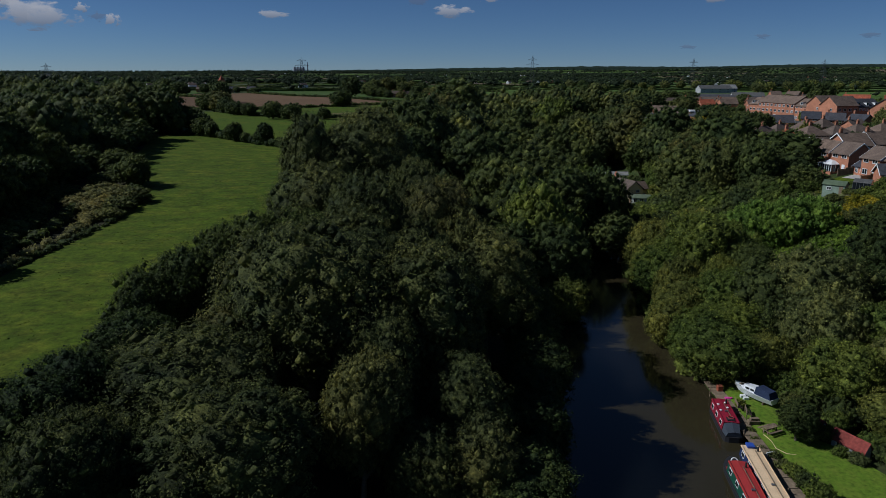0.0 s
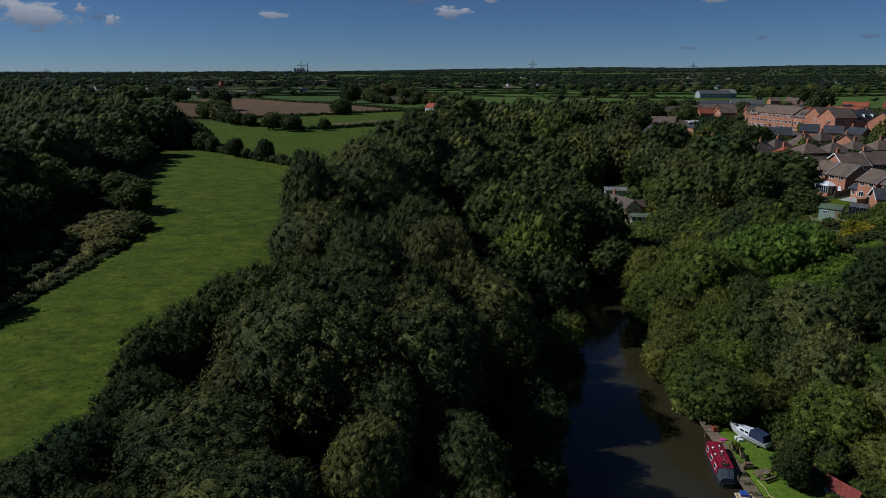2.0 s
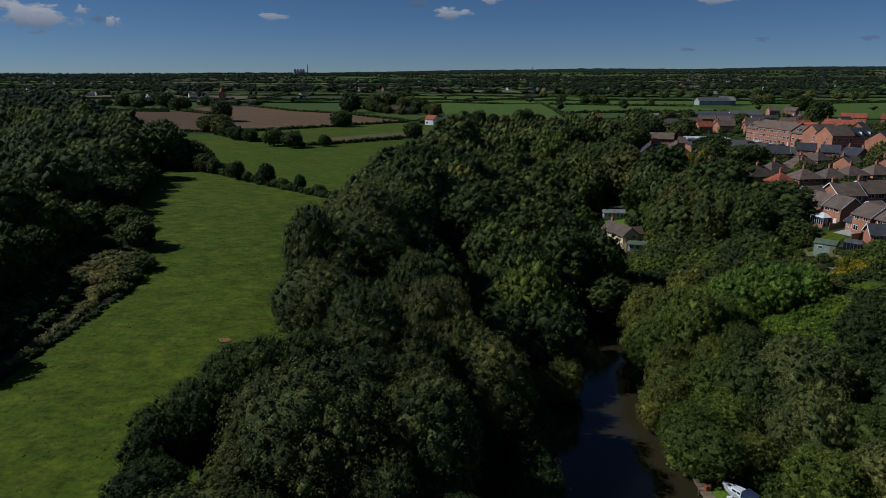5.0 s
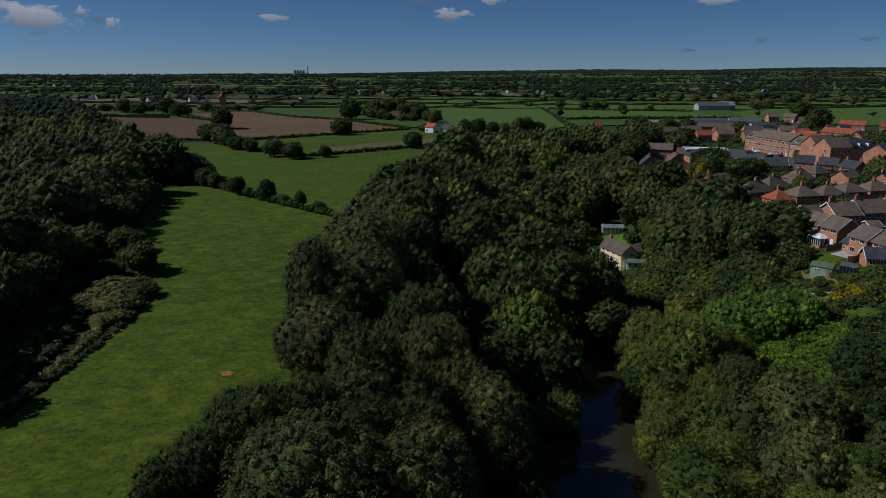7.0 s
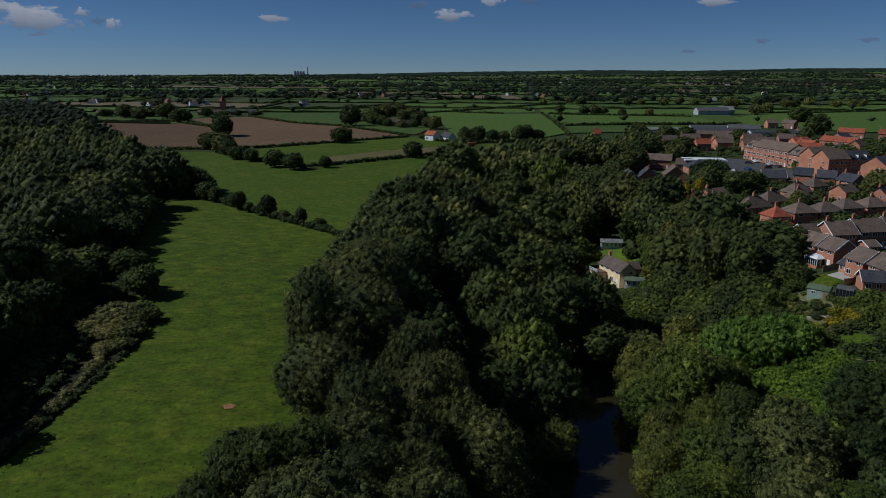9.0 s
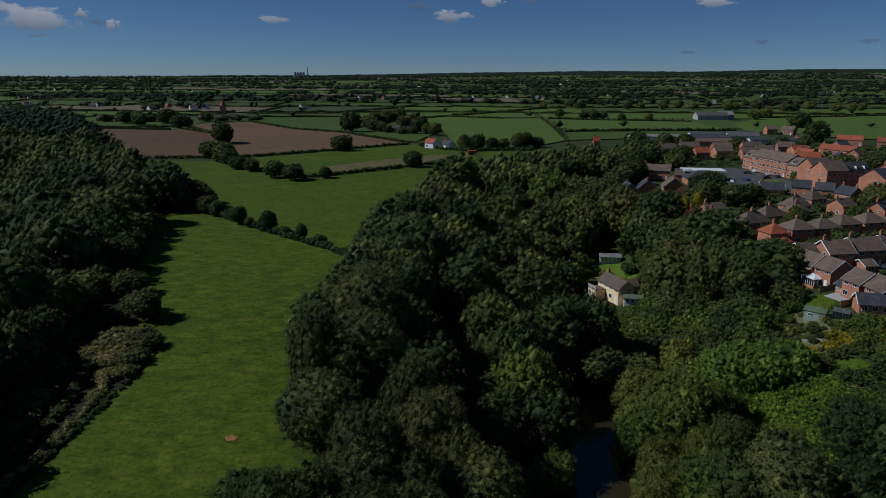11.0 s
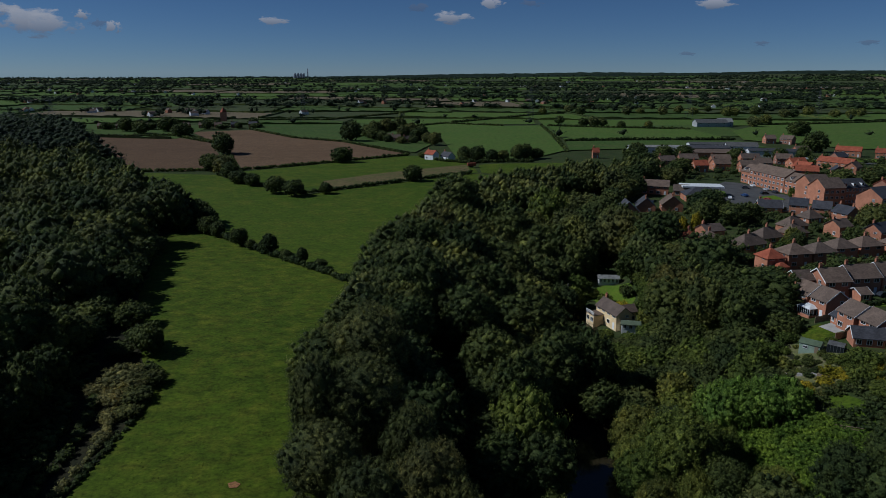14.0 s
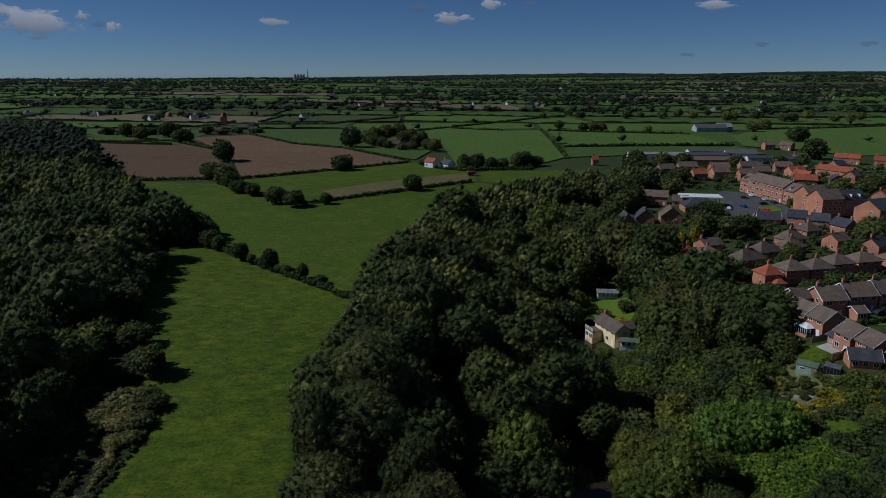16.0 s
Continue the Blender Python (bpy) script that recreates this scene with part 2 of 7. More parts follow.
m, nt, b = material("river water", 0.1, 0.5)
b.inputs["IOR"].default_value = 1.36
nt.links.new(ramp(nt, noise_out(nt, 0.05, 3), [(0.3, (0.027, 0.0215, 0.0105)), (0.7, (0.033, 0.027, 0.013))]), b.inputs["Base Color"])
bump(nt, b, noise_out(nt, 0.35, 2), 0.02, 0.2)
M_WATER = m
ys = np.arange(-60, 262, 4.0)
rows_w = [(river(y) + s * 11.5, y, 0.0) for y in ys for s in (-1, 1)]
water = mesh_object("water", rows_w, [(2 * i, 2 * i + 1, 2 * i + 3, 2 * i + 2) for i in range(len(ys) - 1)], M_WATER, smooth=True)
tagged(water, "still brown river water mirroring sky and trees", "river", kind="structure")


# ---------------------------------------------------------------- trees
def unit(v):
    return v / (np.linalg.norm(v, axis=1)[:, None] + 1e-9)


def ball(fine):
    bm = bmesh.new()
    bmesh.ops.create_icosphere(bm, subdivisions=1 + fine, radius=1)
    v, f = np.array([v.co[:] for v in bm.verts]), [[v.index for v in f.verts] for f in bm.faces]
    bm.free()
    return v, f


ICO_V, ICO_F = ball(0)
ICO2_V, ICO2_F = ball(1)
OCT_V = np.array([(1, 0, 0), (0, 1, 0), (-1, 0, 0), (0, -1, 0), (0, 0, 1), (0, 0, -1)], float)
OCT_F = [(0, 1, 4), (1, 2, 4), (2, 3, 4), (3, 0, 4), (1, 0, 5), (2, 1, 5), (3, 2, 5), (0, 3, 5)]


def crown_mesh(name, seed, R, H, low, boughs, knots, per, leaf, mat, knot=(0.1, 0.15), narrow=1.0):
    """A crown from height low to H and of radius R: boughs on a dome, leafy knots all over them, leaves round each knot."""
    rng = np.random.default_rng(seed)
    half = (H - low) / 2
    mid = np.array([0, 0, low + half * 0.8])
    lobes = [(0, 0, low + half * (0.75 + 0.5 * u), min(R * 0.7, half * 0.72)) for u in ((0, 0.5, 1) if knots > 30 else (0.5,))]
    for i in range(boughs):
        up = 0.96 - 1.42 * (i + 0.5) / boughs
        ang = i * 2.39996 + rng.uniform(-0.35, 0.35)
        rr = math.sqrt(1 - up * up) * rng.uniform(0.92, 1.05) * narrow
        size = rng.uniform(0.27, 0.46) * R
        k = R - size * rng.uniform(0.82, 1.12)
        lobes.append((rr * k * math.cos(ang), rr * k * math.sin(ang), low + half + up * (half - size * 0.7) * rng.uniform(0.86, 1.06), size))
    C, S = np.array([l[:3] for l in lobes]), np.array([l[3] for l in lobes])
    share = S ** 2 / (S ** 2).sum()
    pos, nor = [], []
    for c, r, w in zip(C, S, share):
        v = unit(rng.normal(size=(int(max(knots, 60) * w * (9 + 1.6 * per)) + 12, 3)))
        v = v[(v @ unit((c - mid)[None])[0] > -0.35) & (v[:, 2] > -0.75)]
        p = c + v * r
        ok = (np.linalg.norm(p[:, None] - C[None], axis=2) / S[None] > 0.97).all(1)
        pos.append(p[ok])
        nor.append(v[ok])
    pos, nor = np.concatenate(pos), np.concatenate(nor)
    order = rng.permutation(len(pos))
    pos, nor = pos[order], nor[order]
    gap = 1.5 * R * sum(knot) / 2
    pick = []
    for i in range(min(len(pos), knots * 9)):
        if len(pick) >= knots:
            break
        if not pick or (((pos[pick] - pos[i]) ** 2).sum(1) > gap * gap).all():
            pick.append(i)
    kc, kn = pos[pick], nor[pick]
    kr = R * rng.uniform(*knot, len(kc)) * rng.choice([0.7, 1.0, 1.2, 1.6], len(kc))
    kc = kc + kn * (kr * rng.uniform(-0.1, 0.7, len(kc)))[:, None]
    n = len(kc) * per
    v = unit(unit(rng.normal(size=(n, 3))) + np.repeat(kn, per, 0) * 0.75 + (0, 0, 0.15))
    p = np.repeat(kc, per, 0) + v * np.repeat(kr, per)[:, None] * rng.uniform(0.6, 1.22, (n, 1))
    face = unit(v * 0.8 + np.repeat(kn, per, 0) * 0.25 + rng.normal(size=(n, 3)) * 0.42)
    m = min(len(pos), int(n * 0.3))
    skin, up = pos[:m], nor[:m]
    p = np.concatenate([p, skin + up * rng.uniform(-0.06, 0.03, (m, 1)) * R])
    face = np.concatenate([face, unit(up * 0.8 + rng.normal(size=(m, 3)) * 0.45)])
    n += m
    a = unit(np.cross(face, rng.normal(size=(n, 3))))
    b2 = np.cross(face, a)
    s = leaf * rng.uniform(0.65, 1.35, (n, 1))
    w = rng.uniform(0.8, 1.25, (n, 1))
    V = [np.stack([p - a * s * 0.75 - b2 * s * w * 0.4, p + b2 * s * w * 0.8, p + a * s * 0.85 - b2 * s * w * 0.3], 1).reshape(-1, 3)]
    faces = np.arange(3 * n).reshape(-1, 3).tolist()
    base, leaves = 3 * n, n
    for c, r in zip(C, S):
        cv, cf = (ICO2_V, ICO2_F) if knots > 100 else (ICO_V, ICO_F)
        V.append(cv * r * 0.88 * rng.uniform(0.94, 1.06, (len(cv), 1)) + c)
        faces += [[k + base for k in f] for f in cf]
        base += len(cv)
    if knots > 30:
        for c, r in zip(kc, kr):
            V.append(OCT_V * r * (0.56 if per > 30 else 0.72) * rng.uniform(0.75, 1.15, (6, 1)) + c)
            faces += [[k + base for k in f] for f in OCT_F]
            base += 6
    me = bpy.data.meshes.new(name)
    me.from_pydata(np.concatenate(V).tolist(), [], faces)
    me.materials.append(mat)
    me.polygons.foreach_set("use_smooth", [False] * leaves + [True] * (len(faces) - leaves))
    me.update()
    return me


def tube(bm, path, radii, sides=7):
    rings = []
    for k, (p, r) in enumerate(zip(path, radii)):
        p = Vector(p)
        d = (Vector(path[min(k + 1, len(path) - 1)]) - Vector(path[max(k - 1, 0)])).normalized()
        q = d.to_track_quat("Z", "Y")
        rings.append([bm.verts.new(p + q @ Vector((r * math.cos(2 * math.pi * s / sides), r * math.sin(2 * math.pi * s / sides), 0))) for s in range(sides)])
    for a, c in zip(rings, rings[1:]):
        for s in range(sides):
            bm.faces.new((a[s], a[(s + 1) % sides], c[(s + 1) % sides], c[s]))
    bm.faces.new(rings[-1])
    bm.faces.new(rings[0][::-1])


def trunk_mesh(name, seed, H, low, R, limbs=5, thick=0.45):
    rng = random.Random(seed)
    bm = bmesh.new()
    lean = rng.uniform(-0.5, 0.5)
    top = low + (H - low) * 0.6
    tube(bm, [(0, 0, -0.6), (0, 0, 0.8), (lean * 0.4, 0.1, low), (lean, 0.3, top)], [thick * 1.5, thick, thick * 0.8, thick * 0.2], 9)
    for i in range(limbs):
        a = i * 2 * math.pi / limbs + rng.uniform(-0.4, 0.4)
        z0 = low * rng.uniform(0.75, 1.2)
        r = R * rng.uniform(0.55, 0.8)
        tube(bm, [(lean * 0.3, 0, z0), (r * 0.45 * math.cos(a), r * 0.45 * math.sin(a), z0 + (H - low) * 0.2), (r * math.cos(a), r * math.sin(a), z0 + (H - low) * 0.42)],
             [thick * 0.5, thick * 0.32, thick * 0.1], 6)
    me = bpy.data.meshes.new(name)
    bm.to_mesh(me)
    bm.free()
    me.materials.append(M_BARK)
    me.shade_smooth()
    return me


KINDS = {}


def tree_kind(key, seed, R, H, low, boughs, knots, per, leaf, mat, label, knot=(0.1, 0.15), narrow=1.0, thick=0.45, category="tree"):
    KINDS[key] = (R, H, crown_mesh("crown", seed, R, H, low, boughs, knots, per, leaf, mat, knot, narrow), trunk_mesh("trunk", seed, H, low, R, thick=thick), label, category)


def tree(key, x, y, R, H, turn=None, group="", label="", base=None, name="tree"):
    """One tree of a kind, of crown radius R and height H, standing on the land at x, y."""
    if key + "_tall" in KINDS and H / R > 2.15:
        key += "_tall"
    r0, h0, crown, trunk, text, category = KINDS[key]
    ob = new(name)
    ob.location = (x, y, (surface(x, y) if base is None else base) - 0.05)
    wide = random.uniform(0.86, 1.16)
    ob.scale = (R / r0 * wide, R / r0 / wide, H / h0)
    ob.rotation_euler = (random.uniform(-0.05, 0.05), random.uniform(-0.05, 0.05), random.uniform(0, 6.28) if turn is None else turn)
    tagged(ob, label or text, category, group)
    for n, me in (("trunk", trunk), ("crown", crown)):
        p = new(n, me)
        p.parent = ob
    return ob


TALL = "tall broadleaf tree with a dense bumpy green crown"
EDGE = "dark green broadleaf tree at the edge of the wood"
for i in range(3):
    tree_kind("oak%d" % i, 10 + i, 7.0, 12.5, 1.5, 26, 360, 52, 0.135, M_LEAF_OAK, TALL, (0.075, 0.12))
    tree_kind("oak%d_tall" % i, 14 + i, 6.0, 17.5, 3.5, 30, 380, 50, 0.135, M_LEAF_OAK, TALL, (0.085, 0.135))
for i in range(2):
    tree_kind("dark%d" % i, 20 + i, 5.0, 8.5, 0.8, 20, 240, 42, 0.14, M_LEAF_DARK, EDGE, (0.09, 0.14))
    tree_kind("dark%d_tall" % i, 24 + i, 4.5, 12.5, 2.0, 24, 280, 40, 0.14, M_LEAF_DARK, EDGE, (0.09, 0.15))
for i in range(2):
    tree_kind("pale%d" % i, 30 + i, 5.0, 9.0, 0.4, 22, 260, 42, 0.145, M_LEAF_LIGHT, "light green broadleaf tree on the river bank", (0.09, 0.14))
tree_kind("ash0", 36, 6.0, 10.5, 0.4, 24, 300, 42, 0.14, M_LEAF_GREY, "greyish green ash tree behind the lawn", (0.08, 0.13))
for i in range(4):
    tree_kind("mid%d" % i, 40 + i, 7.0, 12.5, 0.8, 20, 190, 26, 0.21, M_LEAF, "broadleaf tree with a rounded green crown", (0.1, 0.16))
    tree_kind("mid%d_tall" % i, 45 + i, 6.0, 16.0, 3.0, 22, 200, 26, 0.21, M_LEAF, "broadleaf tree with a rounded green crown", (0.1, 0.17))
for i in range(2):
    tree_kind("middark%d" % i, 50 + i, 7.0, 12.5, 0.3, 20, 190, 25, 0.21, M_LEAF_DARK, "dark green broadleaf tree in leaf", (0.1, 0.16))
    tree_kind("middark%d_tall" % i, 55 + i, 6.0, 15.0, 0.8, 22, 200, 25, 0.21, M_LEAF_DARK, "dark green broadleaf tree in leaf", (0.1, 0.17))
for i in range(2):
    tree_kind("midpale%d" % i, 60 + i, 5.5, 9.5, 0.4, 18, 170, 26, 0.19, M_LEAF_LIGHT, "light green broadleaf tree in leaf", (0.1, 0.16))
for i in range(3):
    tree_kind("wood%d" % i, 70 + i, 6.5, 11.5, 0.5, 15, 110, 18, 0.22, M_LEAF_WOOD, "dark broadleaf tree", (0.11, 0.19))
    tree_kind("wood%d_tall" % i, 75 + i, 6.0, 16.0, 3.0, 16, 110, 18, 0.22, M_LEAF_WOOD, "dark broadleaf tree", (0.11, 0.19))
for i in range(3):
    tree_kind("copse%d" % i, 85 + i, 6.5, 11.5, 0.5, 11, 46, 11, 0.34, M_LEAF_WOOD, "dark broadleaf tree", (0.13, 0.2))
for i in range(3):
    tree_kind("far%d" % i, 80 + i, 6.0, 11.0, 0.4, 2, 8, 4, 1.0, M_LEAF_FAR_HAZE, "dark broadleaf tree standing among fields", (0.3, 0.42))
tree_kind("dome0", 95, 6.0, 8.0, 0.1, 22, 260, 30, 0.19, M_LEAF_FRESH, "low dense fresh green thicket with a domed top", (0.08, 0.13))
tree_kind("bramble0", 96, 3.0, 1.8, 0.0, 8, 34, 22, 0.16, M_LEAF_BRAMBLE, "low bright green brambles", (0.14, 0.24), thick=0.05, category="bush")
tree_kind("shrub0", 97, 3.0, 4.0, 0.05, 5, 12, 8, 0.34, M_LEAF, "green garden shrub", (0.24, 0.34), thick=0.1, category="bush")
tree_kind("shrub1", 98, 3.0, 4.0, 0.05, 5, 12, 8, 0.34, M_LEAF, "green garden shrub", (0.24, 0.34), thick=0.1, category="bush")
tree_kind("bush0", 90, 3.0, 3.6, 0.1, 12, 80, 20, 0.15, M_LEAF, "rounded green bush with dense leaves", (0.13, 0.2), thick=0.12, category="bush")
tree_kind("bush1", 91, 3.0, 3.6, 0.1, 12, 80, 24, 0.15, M_LEAF_GREY, "greyish green bush with dense leaves", (0.13, 0.2), thick=0.12, category="bush")
tree_kind("bush3", 99, 3.0, 3.6, 0.1, 12, 90, 26, 0.14, M_LEAF_PALE, "pale greyish hedgerow bush", (0.13, 0.2), thick=0.12, category="bush")
tree_kind("bush2", 92, 3.0, 3.6, 0.1, 12, 80, 22, 0.15, M_LEAF_LIGHT, "light green bush with dense leaves", (0.13, 0.2), thick=0.12, category="bush")
tree_kind("gold", 93, 3.0, 7.0, 0.3, 16, 80, 18, 0.2, M_LEAF_YELLOW, "slender golden yellow conifer", (0.13, 0.2), thick=0.15)
tree_kind("bushgold", 94, 2.0, 1.6, 0.05, 9, 34, 20, 0.13, M_LEAF_YELLOW, "low golden yellow garden shrub", (0.16, 0.24), thick=0.06, category="bush")

# the wood between meadow and river: the large trees nearest the camera, one by one
NEAR = [
    ("oak0", -13.1, 126, 7.7, 19.5), ("oak1", -18.6, 102, 4.2, 19.3), ("oak2", -12.1, 104.5, 7.1, 19.5), ("oak0", -4.3, 97, 4.2, 19.2), ("oak1", -16.5, 91, 5.5, 14.7), ("oak2", -8.6, 81, 4.7, 17.6),
    ("oak0", -1.4, 89, 5, 19.4), ("oak1", 5.2, 82, 6, 16.8), ("oak2", 2.4, 86, 4.2, 17.5), ("oak0", -8.2, 69, 4.2, 14.3), ("oak2", -2.9, 71, 4.2, 15.3), ("dark0", -21.3, 66, 3.5, 11.8),
    ("dark1", -18.4, 68.5, 4, 13.2), ("dark0", -14.4, 71, 4.1, 13.7), ("dark1", -23.5, 62.5, 3.4, 11.2), ("dark0", -25.4, 59.5, 3, 10), ("oak0", -12.1, 60, 7.9, 14.5), ("oak1", -1.2, 63, 5.7, 17),
    ("oak2", -18.6, 47.5, 6.3, 8.5), ("oak0", 2, 53, 3.7, 12.2), ("oak1", -1.3, 45.5, 2.7, 9.1), ("oak2", 2.6, 46, 3.1, 10.3), ("dark1", -24.2, 52.5, 3.1, 8.6), ("dark0", -25.6, 41, 3.3, 8.5),
    ("dark1", -25, 45, 2.6, 8.7), ("oak1", -20.8, 41, 2.6, 5.7), ("oak2", -17, 55, 2.8, 8.6), ("oak1", -5.9, 47.5, 3.4, 11.5), ("oak0", -5, 55, 4.2, 13), ("oak1", -14, 41, 5.6, 8.5),
    ("dark0", -22, 73, 4.4, 10)]
NEAR_BACK = [
    ("dark1", -27, 38, 3.6, 7.5), ("oak1", -22, 37, 3.6, 7.5), ("dark0", -29.5, 43, 3.0, 6.0),
    ("oak1", -10, 74, 5, 14.5), ("oak0", -3, 78, 4.6, 16), ("dark1", 5.5, 45, 4, 9), ("oak2", -19, 111, 5.6, 13), ("oak2", -15, 117, 5, 13), ("dark0", 10, 70, 3.4, 8.5),
    ("dark1", 8.4, 58, 3.2, 8), ("dark0", 11.5, 84, 3.2, 7.5), ("dark1", 12.5, 96, 3.4, 7.5), ("dark1", 9, 63.5, 3.2, 8.5), ("dark0", 10.5, 77, 3.2, 8), ("dark0", 7, 51, 3, 7)]
for key, x, y, R, H in NEAR + NEAR_BACK:
    tree(key, x, y, R, H, group="wood by the river")
tree("pale1", 18.5, 104, 3.8, 7.0, group="wood by the river", label="pale green willow leaning over the water")


def scatter(poly, gap, seed, avoid=(), limit=9000):
    rng = random.Random(seed)
    xs, ys = [p[0] for p in poly], [p[1] for p in poly]
    got = []
    for _ in range(limit):
        x, y = rng.uniform(min(xs), max(xs)), rng.uniform(min(ys), max(ys))
        if inside(poly, x, y) and all((x - a) ** 2 + (y - c) ** 2 > gap * gap for a, c in got) and all((x - a) ** 2 + (y - c) ** 2 > r * r for a, c, r in avoid):
            got.append((x, y))
    return got


MASS = {}


def mass(store, key, x, y, R, H, turn, base=None):
    """Adds one tree to a joined stretch of woodland."""
    if key + "_tall" in KINDS and H / R > 2.15:
        key += "_tall"
    MASS.setdefault(store, []).append((key, x, y, R, H, turn, base))


def grove(poly, gap, seed, keys, R, H, group, avoid=(), single=None, top=None):
    """Trees over a stretch of land; where single says so they are things of their own, elsewhere part of a joined wood."""
    rng = random.Random(seed)
    for x, y in scatter(poly, gap, seed, avoid):
        k, r, h, a = rng.choice(keys), rng.uniform(*R), rng.uniform(*H), rng.uniform(0, 6.28)
        if top:
            h = max(5.0, top - 0.3 * max(0, x - 78) + rng.uniform(-2, 1.5) - surface(x, y))
        if single is None or single(x, y):
            tree(k, x, y, r, h, a, group)
        else:
            mass(group, "%s%d" % ("wood" if y < 290 and x > -180 else "copse" if y < 650 else "far", rng.randrange(3)), x, y, r * 1.05, h, a)


MID = ["mid0", "mid1", "mid2", "mid3", "mid1", "middark0"]
WOOD = [
    ("mid0", -5, 172.5, 8.9, 17.9), ("middark0", -17.5, 183, 5.8, 11.6), ("mid1", 5.3, 280, 9, 21.3), ("mid2", -1.2, 232.5, 6.1, 18), ("middark1", -7, 209.5, 6.9, 18), ("mid3", 5.6, 220, 8.7, 17.9),
    ("mid1", 6.7, 163.5, 6.3, 17.9), ("mid0", -7.5, 150, 5.7, 14.2), ("mid2", 10.5, 143, 5.7, 18), ("mid3", 22.2, 173, 7.3, 18), ("mid0", 26.2, 148.5, 7.6, 18), ("mid1", 16.8, 132.5, 6.3, 18),
    ("midpale0", 15.6, 118, 6.4, 17), ("mid2", 18, 109, 4.9, 14.4), ("middark0", 35.1, 150.5, 5.8, 17.9), ("mid3", -15.7, 150, 7.9, 12.5), ("mid0", -20.5, 134.5, 6.3, 11.1), ("mid1", -13, 140, 5.3, 11),
    ("mid2", 37.4, 254.5, 9, 17.9), ("mid1", 18, 219.5, 8.2, 18), ("mid0", 25.9, 267, 9, 17.9), ("middark0", 14.3, 190.5, 6.7, 18), ("mid3", 32, 192, 5, 10)]
for key, x, y, R, H in WOOD:
    tree(key, x, y, R, H, group="wood by the river")
TAKEN = [(x, y, 0.95 * R) for _, x, y, R, _ in WOOD + NEAR + NEAR_BACK]
grove([(-20, 118), (-23, 132), (-18, 158), (-18, 190), (-19, 200), (-12, 212), (-10, 175), (-9, 160), (-7, 142), (-4, 125), (-2, 116)], 7.6, 3, MID, (5.4, 7.0), (11, 14), "wood by the river", TAKEN, single=lambda x, y: y < 150)
grove([(10, 106), (8, 118), (9, 140), (6, 158), (5, 170), (6, 185), (24, 200), (26, 178), (22, 155), (16, 130), (15, 114)], 7.0, 4, MID, (4.6, 6.4), (10, 13), "wood by the river", TAKEN, single=lambda x, y: y < 150)
grove([(-19, 200), (-5, 262), (3, 285), (26, 330), (50, 335), (36, 262), (31, 205), (6, 170), (-10, 166), (-11, 214)], 8.6, 6, MID, (6.0, 8.6), (11, 16), "wood by the river", TAKEN, single=lambda x, y: y < 180)
# the far bank of the river where it runs under the trees
for x, y, R, H in ((20, 139, 5, 12), (28, 146, 4.6, 11), (24, 153, 5, 13), (33, 154, 4.5, 11), (30, 163, 5, 12), (37, 167, 4.6, 7), (33, 178, 5, 10), (38, 187, 4.2, 6), (35, 140, 4.2, 10), (38, 212, 5, 10)):
    tree("mid%d" % (int(x) % 4), x, y, R, H, group="wood by the river")
WEST_WOOD = [(-110, 20), (-80, 20), (-82, 60), (-85, 90), (-88, 110), (-90, 135), (-90, 152), (-95, 192), (-108, 250), (-106, 275), (-148, 345), (-198, 400), (-206, 430), (-330, 430), (-230, 250), (-140, 100)]
grove(WEST_WOOD, 10.4, 5, MID + ["middark1"], (6.4, 8.8), (12, 18), "wood west of the meadow", single=lambda x, y: y < 150 and x > -100 - 0.25 * (y - 100))
for x, y, R, H in ((-70.5, 63, 4.6, 12.2), (-80, 68, 6.2, 18), (-70.2, 75, 4.8, 12.6), (-81, 82, 6.4, 18), (-69.4, 86.5, 5.0, 12.4), (-74.4, 98, 5.0, 10.6), (-82, 95, 6.6, 18.5), (-74.2, 108, 4.6, 10.2), (-83, 108, 6.4, 18), (-75.7, 118, 5.5, 11.4), (-84, 121, 6.4, 16), (-77.1, 129, 4.2, 8.6), (-78.6, 139, 5.5, 12.1), (-86, 134, 6.2, 16), (-80.6, 150, 4.6, 6.4), (-83.2, 161, 5.3, 6.4), (-86.4, 171, 4.9, 6.8), (-86.6, 183, 5.8, 8.8), (-89.5, 195, 5.6, 8.6), (-92.8, 206, 5.7, 7.4), (-96.2, 217, 5.6, 8.4), (-100.1, 232, 6.3, 6.4), (-106, 244, 5.5, 7.4)):
    tree(("mid%d" if y % 3 else "middark%d") % (y % 2), x, y, R, H, group="wood west of the meadow")
for x, y, R, H in ((-74.6, 162.5, 3.9, 5.6), (-63.6, 145.6, 3.4, 6.3), (-67, 150, 3.2, 4.6), (-69.5, 144, 2.6, 3.2), (-100, 266, 5, 9), (-107, 274, 5, 9), (-98, 282, 5, 9), (-92, 274, 4, 7), (-88, 262, 3.4, 6.5)):
    tree("mid%d" % (1 + int(H) % 2) if y < 200 else "middark0", x, y, R, H, group="wood west of the meadow")
